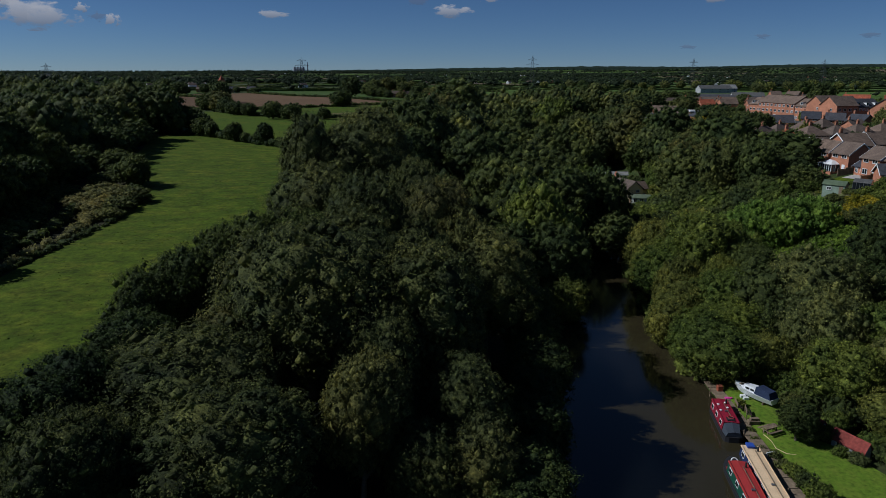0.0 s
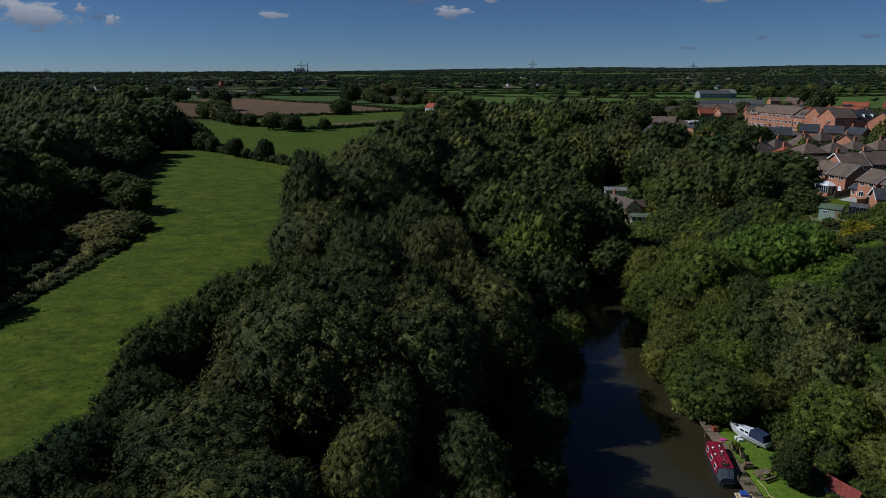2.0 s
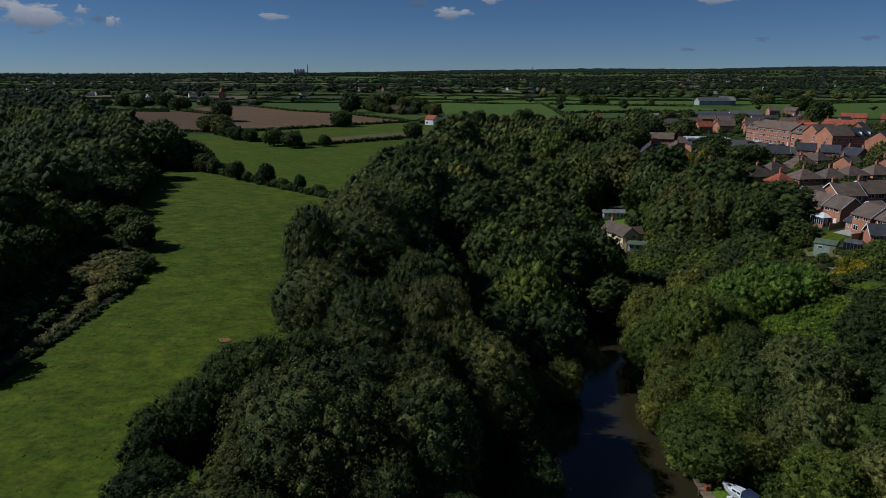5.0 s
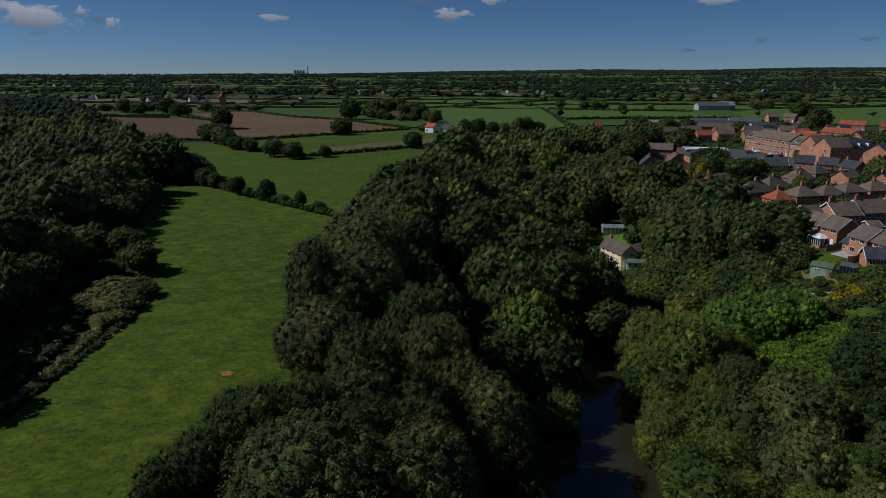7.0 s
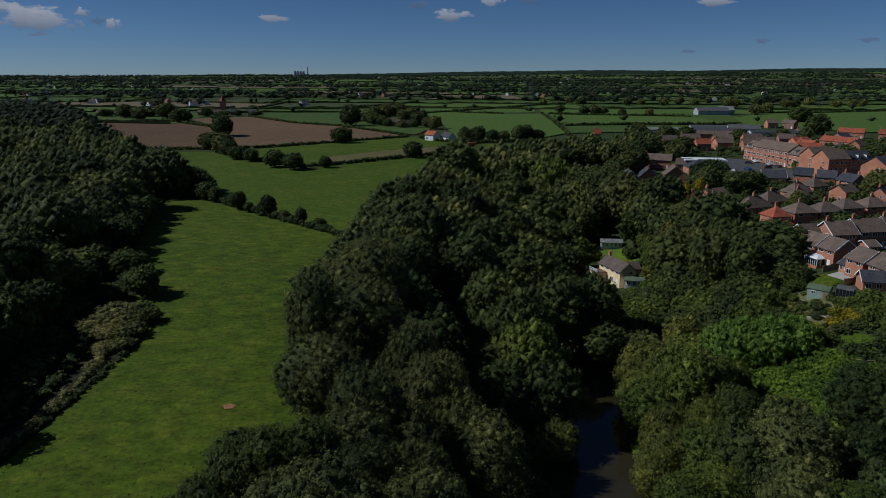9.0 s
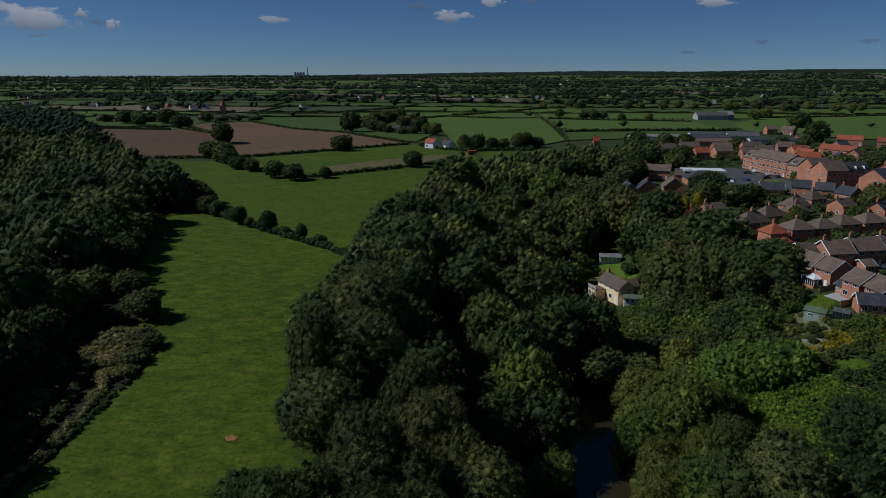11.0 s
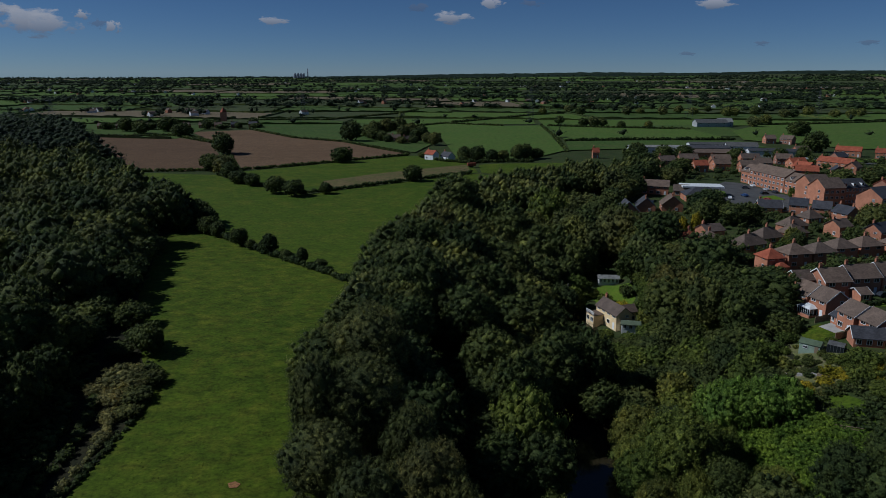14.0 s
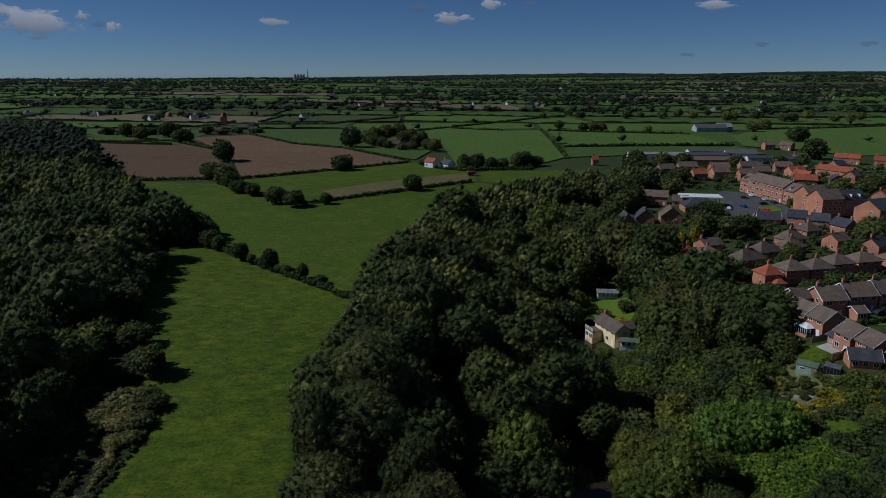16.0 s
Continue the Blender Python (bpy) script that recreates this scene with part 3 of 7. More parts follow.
for key, x, y, R, H in (("bush3", -63.2, 131.5, 4.4, 3.1), ("bush3", -60.2, 127.8, 3.4, 2.7), ("bush1", -57.8, 124.4, 2.9, 2.3), ("bush3", -61.6, 123.6, 3.0, 2.1), ("bush0", -57.4, 130.6, 2.7, 2.6), ("bush0", -59.4, 134.6, 2.4, 2.3),
                        ("bush1", -57.2, 118.6, 2.3, 1.7), ("bush3", -59.6, 117.2, 2.2, 1.5), ("bush3", -65.8, 127.4, 2.8, 2.2), ("bush3", -57.9, 110.4, 1.7, 1.3)):
    tree(key, x, y, R, H, group="bushes along the meadow", label="pale greyish hedgerow bush beside the meadow" if key == "bush3" else "green hedgerow bush beside the meadow", name="bush")
for x, y in scatter([(-66, 40), (-64, 90), (-66, 110), (-72, 135), (-80, 150), (-92, 190), (-100, 190), (-88, 140), (-84, 90), (-84, 40)], 3.3, 53):
    mass("undergrowth", "shrub0", x, y, random.uniform(2.0, 3.2), random.uniform(1.2, 2.6), random.uniform(0, 6))

# trees on the east bank, round the glade and behind the lawn
EAST = [
    ("pale1", 43.4, 114.5, 7.8, 12.9), ("pale0", 34.9, 101, 3.3, 9.2), ("pale1", 34.7, 97, 3.8, 7.3), ("pale0", 31.4, 93, 3.1, 6.7), ("pale1", 38.4, 88.5, 4.3, 6.7), ("dark0", 42.4, 88, 3.7, 6.6),
    ("pale0", 44.4, 98, 3.8, 7.4), ("pale1", 42.8, 104, 3.1, 8.5), ("dark1", 47.9, 105, 3.8, 10.6), ("ash0", 50.8, 91, 6.7, 12), ("ash0", 46.8, 81, 5.4, 10.1), ("pale1", 52.1, 78, 3.8, 8.9),
    ("dark0", 63.6, 98, 5, 11.9), ("dark1", 60, 90, 3.9, 7.9), ("pale0", 33.4, 80, 4.2, 6.5), ("mid0", 43, 93, 5, 10), ("pale0", 33.2, 84.5, 3.8, 7), ("pale0", 39, 79.5, 3.4, 5.5),
    ("pale1", 39.5, 95, 4.4, 9), ("pale1", 44, 71.5, 4.4, 7.5), ("ash0", 51, 71, 5, 7.5), ("mid2", 58, 78, 5.4, 9), ("pale1", 46, 64, 3.6, 5.5), ("mid1", 52, 62, 4.6, 7),
    ("pale0", 44.5, 58, 2.8, 4.2), ("mid0", 60, 66, 5.5, 8.5)]
EAST_BACK = [
    ("dark1", 88, 119, 4, 7), ("dark0", 90.5, 127, 3.6, 6.5), ("pale1", 85.5, 124.5, 2.6, 3.6), ("pale1", 36.4, 111, 4.8, 9), ("mid3", 53, 99, 5, 9.5), ("middark0", 68, 92, 5.6, 10),
    ("middark1", 78, 96, 5.8, 10), ("mid1", 86, 104, 5.6, 9), ("pale0", 38.4, 124, 5, 10), ("pale1", 37.4, 118, 4.2, 8), ("middark1", 70, 80, 6, 10), ("mid2", 80, 84, 6, 9),
    ("dark0", 74, 104, 4.2, 7), ("dark1", 82, 110, 4.4, 7.5), ("pale0", 68, 101, 3.8, 6), ("dark0", 94, 124, 4.4, 8), ("dark1", 92, 116, 4.6, 8), ("pale1", 57, 106, 3.6, 6.5),
    ("pale0", 52, 118, 4.4, 8.5)]
for key, x, y, R, H in EAST + EAST_BACK:
    tree(key, x, y, R, H, group="trees on the east bank")
for x, y, R, H in ((58, 134.5, 5.0, 9.0), (62, 133, 5.2, 9.2), (66, 131.5, 5.2, 8.6), (69.6, 130.5, 4.6, 7.4)):
    tree("dome0", x, y, R, H, group="dense thicket above the glade", label="low dense fresh green thicket with a domed top")
grove([(38, 132), (47, 130), (52, 136), (76, 136), (80, 146), (76, 166), (70, 186), (62, 182), (46, 182), (43, 165)], 6.2, 7, ["mid0", "mid2", "midpale0", "midpale1", "mid3"], (3.6, 5.0), (5.5, 8), "trees on the east bank", [(48, 179, 9), (53, 184, 8), (46, 168, 8), (50, 160, 6), (44, 158, 5), (78, 147, 7), (76, 139, 6), (80, 156, 7)])
for x, y, R, H in ((44, 176, 3.2, 3.6), (49, 180, 3, 3.0), (51.5, 176, 3.4, 4.2), (55.5, 178, 3.4, 4.5), (84, 168, 4.0, 5.5), (94, 195, 4.4, 6.5)):
    tree("mid2", x, y, R, H, group="trees on the east bank")
BELOW = [
    ("midpale1", 44.5, 292, 7.8, 18), ("mid1", 46, 251, 7, 15), ("mid3", 67.8, 260, 9, 18), ("middark1", 77.6, 245, 9, 14.5), ("middark0", 84, 213, 9, 13.5), ("middark1", 88.4, 183.5, 9, 11.1),
    ("mid0", 63, 181, 5.4, 9), ("mid2", 73, 187, 6.6, 11)]
for key, x, y, R, H in BELOW:
    tree(key, x, y, R, H, group="trees below the houses")
GARDEN_GAP = [(51, 197, 10), (57, 222, 8), (61, 240, 6)] + [(x, y, 0.9 * R) for _, x, y, R, _ in BELOW]
grove([(62, 192), (66, 205), (72, 235), (62, 258), (50, 262), (52, 330), (72, 330), (74, 262), (84, 246), (80, 228), (88, 222), (92, 204), (88, 188), (84, 172), (78, 168)], 7.0, 9, MID + ["midpale0"], (4.6, 6.4), (6, 10), "trees below the houses", GARDEN_GAP, top=19.0, single=lambda x, y: y < 205)
for x, y, R, top in ((81, 247, 6.2, 24.5), (75, 240, 5.6, 24), (80, 222, 5.0, 22.8), (74, 203, 5.6, 21), (80, 200, 5.4, 21.5), (86, 206, 5.6, 22.5), (88.5, 212, 5.0, 22), (92, 282, 5.4, 21.5), (84, 272, 6.0, 23.5), (76, 262, 6.0, 24), (72, 285, 6.2, 24), (80, 290, 5.0, 20), (68, 300, 6.2, 24), (66, 268, 6, 23), (89, 230, 5.4, 22.5), (95, 240, 4.6, 21), (97, 252, 4.6, 19.5), (84, 190, 4.8, 18.5), (66, 236, 5.0, 18), (101, 226, 3.6, 18.5)):
    if any((x - a) ** 2 + (y - c) ** 2 < (0.6 * (R + r)) ** 2 for _, a, c, r, _ in BELOW):
        continue
    top -= 2.5
    tree("middark%d" % (int(x) % 2) if int(y) % 3 else "mid%d" % (int(x) % 4), x, y, R, top - surface(x, y), group="trees below the houses")
for x, y, R, H in ((44, 160, 3.2, 5), (48.5, 163, 3.4, 5.5), (45, 168, 3.2, 4.5), (50, 169, 3.2, 5), (46, 174, 3.0, 4), (53, 165, 3.6, 6), (62, 205, 3.2, 6), (57.5, 186, 3.0, 4.8), (52.5, 184, 2.6, 3.2), (61, 195, 3.6, 6.5), (66, 215, 3.4, 6), (68, 228, 3.4, 6), (51, 226, 1.8, 3), (47, 234, 3.2, 6), (46, 187, 2.6, 3), (42, 217, 4, 8), (46, 228, 4, 8), (45, 243, 5, 10), (52, 252, 5, 10), (67, 222, 3, 5), (70, 214, 4, 8)):
    tree("midpale0" if H < 9 else "mid2", x, y, R, H, group="trees round the cottage")

for x, y in scatter([(54, 107), (56, 122), (60, 130), (74, 124), (75, 114), (71, 105), (64, 102)], 1.75, 19):
    mass("bramble thicket", "bramble0", x, y, random.uniform(1.7, 2.6), random.uniform(0.9, 1.5), random.uniform(0, 6))

# hedges
def hedge(points, label, width=1.4, tall=1.8, leaf=0.3, density=9.0, mat=None, seed=1):
    """A bumpy hedge along a line: overlapping lobes covered with leaves."""
    rng = np.random.default_rng(seed)
    V, faces, base = [], [], 0
    lobes = []
    for (x0, y0), (x1, y1) in zip(points, points[1:]):
        d = math.hypot(x1 - x0, y1 - y0)
        k = max(1, int(d / (width * 0.6)))
        for i in range(k):
            u = (i + rng.uniform(0, 1)) / k
            x, y = x0 + (x1 - x0) * u + rng.normal() * 0.25, y0 + (y1 - y0) * u + rng.normal() * 0.25
            r = width * rng.uniform(0.3, 1.0)
            lobes.append((x, y, surface(x, y) + tall * rng.uniform(0.3, 0.75), r))
    V, faces = [], []
    for x, y, z, r in lobes:
        n = int(density * r * r * 2 + 4)
        v = rng.normal(size=(n, 3))
        v /= np.linalg.norm(v, axis=1)[:, None]
        p = np.array([x, y, z]) + v * r * rng.uniform(0.8, 1.15, (n, 1)) * (1, 1, tall / (2 * width) + 0.2)
        nr = v + rng.normal(size=(n, 3)) * 0.5
        a = np.cross(nr, rng.normal(size=(n, 3)))
        a /= np.linalg.norm(a, axis=1)[:, None]
        c = np.cross(nr / np.linalg.norm(nr, axis=1)[:, None], a)
        s = leaf * rng.uniform(0.6, 1.4, (n, 1))
        V.append(np.stack([p - a * s, p + c * s * 0.7, p + a * s, p - c * s * 0.7], 1).reshape(-1, 3))
        faces += (np.arange(n)[:, None] * 4 + np.arange(4)[None] + base).tolist()
        base += 4 * n
        V.append(ICO_V * r * 0.9 * (1, 1, tall / (2 * width) + 0.2) * rng.uniform(0.85, 1.1, (len(ICO_V), 1)) + (x, y, z))
        faces += [[q + base for q in f] for f in ICO_F]
        base += len(ICO_V)
    ob = mesh_object("hedge", np.concatenate(V), faces, mat or M_LEAF_DARK)
    return tagged(ob, label, "hedge", kind="stuff")


hedge([(-59.6, 119), (-57.6, 111), (-57, 103), (-57.2, 95), (-58.2, 84), (-60, 72), (-61.6, 62)], "pale straggling bushes along the meadow edge", 1.0, 1.3, 0.13, 44, M_LEAF_PALE, seed=50)
hedge([(-55.6, 126), (-55.2, 118), (-55.4, 110), (-55.8, 103), (-56, 95), (-57, 84), (-58.8, 72), (-60.4, 62)], "low dark green growth at the meadow edge", 0.7, 0.8, 0.13, 44, M_LEAF, seed=54)
# two added dark-leaved strips stand in for the deep shade below the wood
hedge([(-66.5, 127), (-63.5, 117), (-61, 105), (-60.8, 95), (-62, 84), (-63.6, 72), (-65, 60)], "dark leafy strip standing for the shade behind the pale bushes", 1.7, 1.5, 0.2, 18, M_LEAF_DARK, seed=51)
hedge([(-69.5, 120), (-65.5, 110), (-64, 100), (-64.4, 90), (-66, 78), (-67.5, 66), (-69, 56)], "dark leafy strip standing for shade at the foot of the wood", 1.8, 1.8, 0.22, 16, M_LEAF_DARK, seed=55)
hedge([(river(y) + 9.6, y) for y in range(80, 142, 6)], "low green bushes hanging over the water's edge", 1.5, 1.6, 0.22, 14, M_LEAF_LIGHT, seed=52)
hedge(HEDGE_A, "dark overgrown hedge between two fields", 1.5, 2.2, 0.3, 10, seed=2)
hedge([(-132, 418), (-110, 388), (-68, 349), (-53, 364), (18, 424)], "dark hedge with bushes below the cattle pasture", 1.6, 2.0, 0.5, 6, seed=3)
hedge([(-190, 426), (-150, 434), (-124, 437), (-24, 514)], "clipped dark hedge below the ploughed fields", 1.5, 1.8, 0.6, 5, seed=4)
hedge([(-128, 442), (-152, 512), (-190, 600), (-250, 690)], "low hedge between two ploughed fields", 1.2, 1.2, 0.6, 5, seed=5)
hedge([(-200, 744), (-133, 640), (-83, 606), (-24, 522)], "hedge along the ploughed field", 1.4, 1.6, 0.8, 4, seed=6)
hedge([(-340, 652), (-255, 668), (-240, 656), (-195, 600)], "hedge behind the ploughed field", 1.6, 2.0, 0.8, 4, seed=7)
hedge([(-4, 482), (18, 470), (30, 478), (62, 480)], "garden hedge beside a lane", 1.6, 2.2, 0.7, 4, seed=8)
hedge([(112, 812), (104, 660), (95, 542)], "straight hedge running away between pastures", 1.6, 2.0, 0.8, 4, seed=9)
for i, line in enumerate(([(-231, 880), (-143, 896), (-67, 1028), (-39, 1143)], [(-278, 1062), (-179, 1069)], [(-30, 786), (4, 830), (68, 800)], [(11, 848), (88, 958), (187, 1099)], [(118, 803), (261, 758)], [(107, 623), (262, 638)],
                          [(361, 823), (552, 893)], [(-112, 1380), (65, 1240), (257, 1229)])):
    hedge(line, "dark field hedge among distant pastures", 2.0, 2.4, 1.1, 2.5, seed=20 + i)

# trees in the hedges and fields
for key, x, y, R, H in (
        ("middark0", -70.8, 244, 2.5, 6.4), ("mid1", -74, 248, 1.8, 4.8), ("middark1", -57.5, 232, 2.7, 7.0), ("mid3", -60.2, 234.6, 1.8, 4.4), ("middark0", -44.6, 221.3, 2.0, 5.2), ("middark1", -66, 239.3, 1.8, 3.4), ("middark0", -51, 226.5, 1.8, 3.2),
        ("middark1", -83, 257.5, 2.8, 5.5), ("mid2", -38, 216.3, 1.8, 2.8), ("middark0", -160, 522, 8.0, 15), ("middark1", -146, 445, 6, 9), ("mid1", -140, 436, 6, 9.5), ("mid2", -128, 418, 6.5, 11), ("mid0", -122, 408, 5, 8),
        ("middark0", -111, 384, 4.5, 7), ("middark1", -101, 376, 4.2, 6.5), ("mid3", -83, 352, 5, 8), ("mid1", -72, 344, 5, 7.5), ("middark0", -58, 352, 3.2, 5.5), ("middark1", -16, 394, 5, 8.5), ("middark0", -67, 475, 6.4, 10),
        ("middark1", -78, 614, 8, 17), ("middark0", -150, 455, 4, 6)):
    tree(key, x, y, R, H, group="trees among the fields")
for key, x, y, R, H in (
        ("mid0", 15, 486, 4.5, 9), ("middark0", 24, 484, 5, 10), ("middark1", 34, 482, 4, 8), ("mid2", 42, 487, 4, 7), ("mid0", 52, 490, 5, 10), ("mid1", 58, 496, 5, 10), ("middark1", 66, 500, 5, 7),
        ("mid1", -62, 652, 7, 14), ("mid2", -52, 662, 7, 16), ("mid0", -40, 668, 7, 17), ("mid1", -28, 650, 6, 13), ("middark0", -22, 622, 6, 11), ("mid3", -12, 600, 5, 9), ("mid1", -6, 588, 5, 10),
        ("middark1", -55, 634, 5, 8), ("mid2", -18, 640, 6, 12), ("middark1", 341, 685, 9, 14), ("middark0", 285, 544, 8, 15), ("middark1", -272, 712, 9, 14), ("middark0", -238, 656, 8, 12), ("middark1", -314, 712, 8, 13),
        ("middark0", -290, 690, 8, 12), ("mid1", -246, 668, 6, 9)):
    tree(key, x, y, R, H, group="trees among the fields")

for x, y, R in ((143, 1029, 5), (137, 841, 5), (192, 1100, 6), (157, 801, 5), (168, 801, 6), (178, 801, 5), (195, 782, 4), (225, 784, 4), (194, 1013, 6), (265, 1038, 6), (293, 1067, 5), (318, 1044, 6), (360, 1100, 6), (362, 1041, 6), (392, 992, 7), (409, 1010, 6),
                (447, 1029, 7), (462, 974, 6), (475, 974, 6), (524, 1032, 7), (532, 977, 6), (556, 980, 6), (592, 1019, 6), (345, 797, 6), (376, 836, 6), (419, 1140, 5)):
    mass("trees beyond the town", "wood%d" % (x % 3), x, y, R * 1.15, R * 1.9, x * 0.7)

# ---------------------------------------------------------------- distance
rng = random.Random(77)
CROPS = [ground_material("distant pasture", (0.052, 0.088, 0.018), (0.064, 0.1, 0.02), (0.082, 0.1, 0.028), 0.006, 0.3),
         ground_material("distant ley", (0.07, 0.118, 0.02), (0.085, 0.13, 0.022), (0.1, 0.125, 0.03), 0.006, 0.3),
         ground_material("distant rough", (0.05, 0.066, 0.024), (0.06, 0.075, 0.027), (0.08, 0.078, 0.034), 0.006, 0.3),
         ground_material("distant stubble", (0.14, 0.11, 0.065), (0.17, 0.135, 0.08), (0.14, 0.105, 0.06), 0.006, 0.3)]


def sheet(x0, x1, y0, y1, mat, skew, label):
    k = 5
    P = []
    for j in range(k + 1):
        for i in range(k + 1):
            u, w = i / k, j / k
            y = y0 + (y1 - y0) * w + skew * (u - 0.5)
            x = x0 + (x1 - x0) * u + 0.25 * skew * (w - 0.5)
            P.append((x, y, surface(x, y) + 0.35 + (y - 500) * 0.0003))
    ob = mesh_object("field", P, [(j * (k + 1) + i, j * (k + 1) + i + 1, (j + 1) * (k + 1) + i + 1, (j + 1) * (k + 1) + i) for j in range(k) for i in range(k)], mat, smooth=True)
    tagged(ob, label, "field", kind="structure")


def far_tree(store, x, y, R, H):
    if inside([(10, 500), (0, 640), (-28, 784), (4, 828), (68, 798), (110, 810), (94, 545), (60, 492)], x, y):
        return
    mass(store, "far%d" % rng.randrange(3), x, y, R, H, rng.uniform(0, 6.28))


FAR_LINES = []
for poly, k, lab in (([(-20, 528), (-83, 612), (-133, 646), (-196, 750), (-228, 878), (-143, 892), (-40, 792), (0, 640)], 0, "green pasture beyond the ploughed field"),
                     ([(10, 500), (0, 640), (-28, 784), (4, 828), (68, 798), (110, 810), (94, 545), (60, 492)], 1, "bright green ley behind the white houses"),
                     ([(108, 628), (262, 642), (262, 755), (119, 800)], 1, "green pasture between dark hedges"), ([(98, 548), (107, 618), (262, 632), (262, 572), (150, 562)], 0, "green pasture behind the works"),
                     ([(270, 640), (332, 566), (440, 566), (640, 720), (552, 890), (361, 820), (300, 740)], 1, "broad green pasture beyond the town")):
    field("field", poly, CROPS[k], lab, 0.75, 14)
y = 660.0
while y < 4300:
    deep = (70 + y * 0.09) * rng.uniform(0.75, 1.3)
    x = -1.05 * y - 200
    while x < 1.05 * y + 200:
        wide = (130 + y * 0.11) * rng.uniform(0.6, 1.6)
        skew = rng.uniform(-0.55, 0.55) * deep
        mid_x, mid_y = x + wide / 2, y + deep / 2
        dice = rng.random()
        dice = dice if y < 1700 or dice < 0.3 else 0.2 + 0.6 * rng.random()
        what = 3 if dice < (0.07 if y < 1100 else 0.16) else 2 if dice < 0.3 else 1 if dice < 0.62 else 0
        if y < 800 and (mid_x < -60):
            what = 0
        gap_ok = not (y < 760 and -330 < mid_x < -20)
        if gap_ok:
            sheet(x + 2, x + wide - 2, y + 2, y + deep - 2, CROPS[what], skew, ("distant green pasture", "distant bright green ley", "distant rough grass field", "distant dry stubble field")[what])
        FAR_LINES.append(((x, y - skew / 2), (x + wide, y + skew / 2)))
        FAR_LINES.append(((x, y), (x + 0.2 * skew, y + deep)))
        n = int(wide / (30 if y < 1300 else 24 + y * 0.006) * rng.uniform(0.0, 0.55))
        for i in range(n):
            u = rng.random()
            far_tree("distant hedgerow trees", x + wide * u, y + skew * (u - 0.5) + rng.uniform(-3, 3), rng.uniform(2.5, 6.0) * (1 + y * 0.0002), rng.uniform(4, 9.5) * (1 + y * 0.00012))
        if rng.random() < 0.1 + y * 0.00016 and y > 1000:
            cx, cy, rr = mid_x, mid_y, rng.uniform(0.3, 0.6) * wide
            for i in range(int(10 + rr / 6)):
                far_tree("distant hedgerow trees", cx + rng.uniform(-rr, rr), cy + rng.uniform(-0.25, 0.25) * deep, rng.uniform(5, 8), rng.uniform(8, 14))
        x += wide
    y += deep

V, F = [], []
for (x0, y0), (x1, y1) in FAR_LINES:
    if y0 < 770 and -340 < x0 < 60 or y0 < 860 and -260 < x0 < 620:
        continue
    k = max(3, int(math.hypot(x1 - x0, y1 - y0) / 9))
    nrm = Vector((-(y1 - y0), x1 - x0)).normalized() * 1.3
    for i in range(k + 1):
        u = i / k
        x, y = x0 + (x1 - x0) * u, y0 + (y1 - y0) * u
        z, top = surface(x, y), rng.uniform(1.4, 3.4)
        V += [(x - nrm.x, y - nrm.y, z - 0.5), (x - nrm.x * rng.uniform(0.4, 1.2), y - nrm.y, z + top), (x + nrm.x * rng.uniform(0.4, 1.2), y + nrm.y, z + top * 0.95), (x + nrm.x, y + nrm.y, z - 0.5)]
        if i:
            o = len(V) - 8
            F += [(o, o + 4, o + 5, o + 1), (o + 1, o + 5, o + 6, o + 2), (o + 2, o + 6, o + 7, o + 3)]
tagged(mesh_object("distant_hedges", V, F, M_LEAF_DARK), "thin dark hedges between distant fields", "hedge", kind="stuff")

# belts of distant woodland
for i in range(80):
    by = 1150 + 3000 * (i + rng.random()) / 80
    bx = rng.uniform(-0.8, 0.8) * by
    ln = rng.uniform(90, 330) * (1 + by * 0.0003)
    bend = rng.uniform(-0.25, 0.25)
    for j in range(int(ln / 8.0)):
        u = rng.uniform(-1, 1)
        far_tree("distant hedgerow trees", bx + ln * u, by + bend * ln * u + rng.gauss(0, 11), rng.uniform(7, 13), rng.uniform(7, 13))
# specks of distant villages
V, F, I = [], [], []
for cx, cy, n, spread in ((-330, 1010, 14, 70), (-120, 1330, 10, 80), (120, 1480, 12, 120), (-620, 1400, 16, 140), (-900, 1900, 24, 220), (400, 1700, 14, 160), (820, 1900, 16, 160), (1300, 2500, 24, 260), (-300, 2300, 20, 260), (300, 2600, 20, 240), (-1500, 3000, 30, 360), (900, 3200, 24, 300), (-560, 1050, 10, 60), (560, 1250, 8, 60)):
    for i in range(n):
        if i % 3 == 0:
            continue
        x, y = cx + rng.gauss(0, spread), cy + rng.gauss(0, spread * 0.35)
        z, w, d, e, a = surface(x, y), rng.uniform(3.5, 6), rng.uniform(3, 4), rng.uniform(3, 4.5), rng.uniform(0, 3.1)
        o = len(V)
        for px, py, pz in ((-w, -d, -1), (w, -d, -1), (w, d, -1), (-w, d, -1), (-w, -d, e), (w, -d, e), (w, d, e), (-w, d, e), (-w, 0, e + 3), (w, 0, e + 3)):
            V.append((x + px * math.cos(a) - py * math.sin(a), y + px * math.sin(a) + py * math.cos(a), z + pz))
        F += [tuple(q + o for q in f) for f in ((0, 1, 5, 4), (2, 3, 7, 6), (1, 2, 6, 9, 5), (3, 0, 4, 8, 7), (4, 5, 9, 8), (6, 7, 8, 9))]
        k = rng.choice((0, 0, 1))
        I += [k, k, k, k, 2, 2]
        for j in range(4):
            far_tree("distant hedgerow trees", x + rng.uniform(-22, 22), y + rng.uniform(-14, 20), rng.uniform(3, 6), rng.uniform(5, 10))
FAR_HOUSES = (V, F, I)

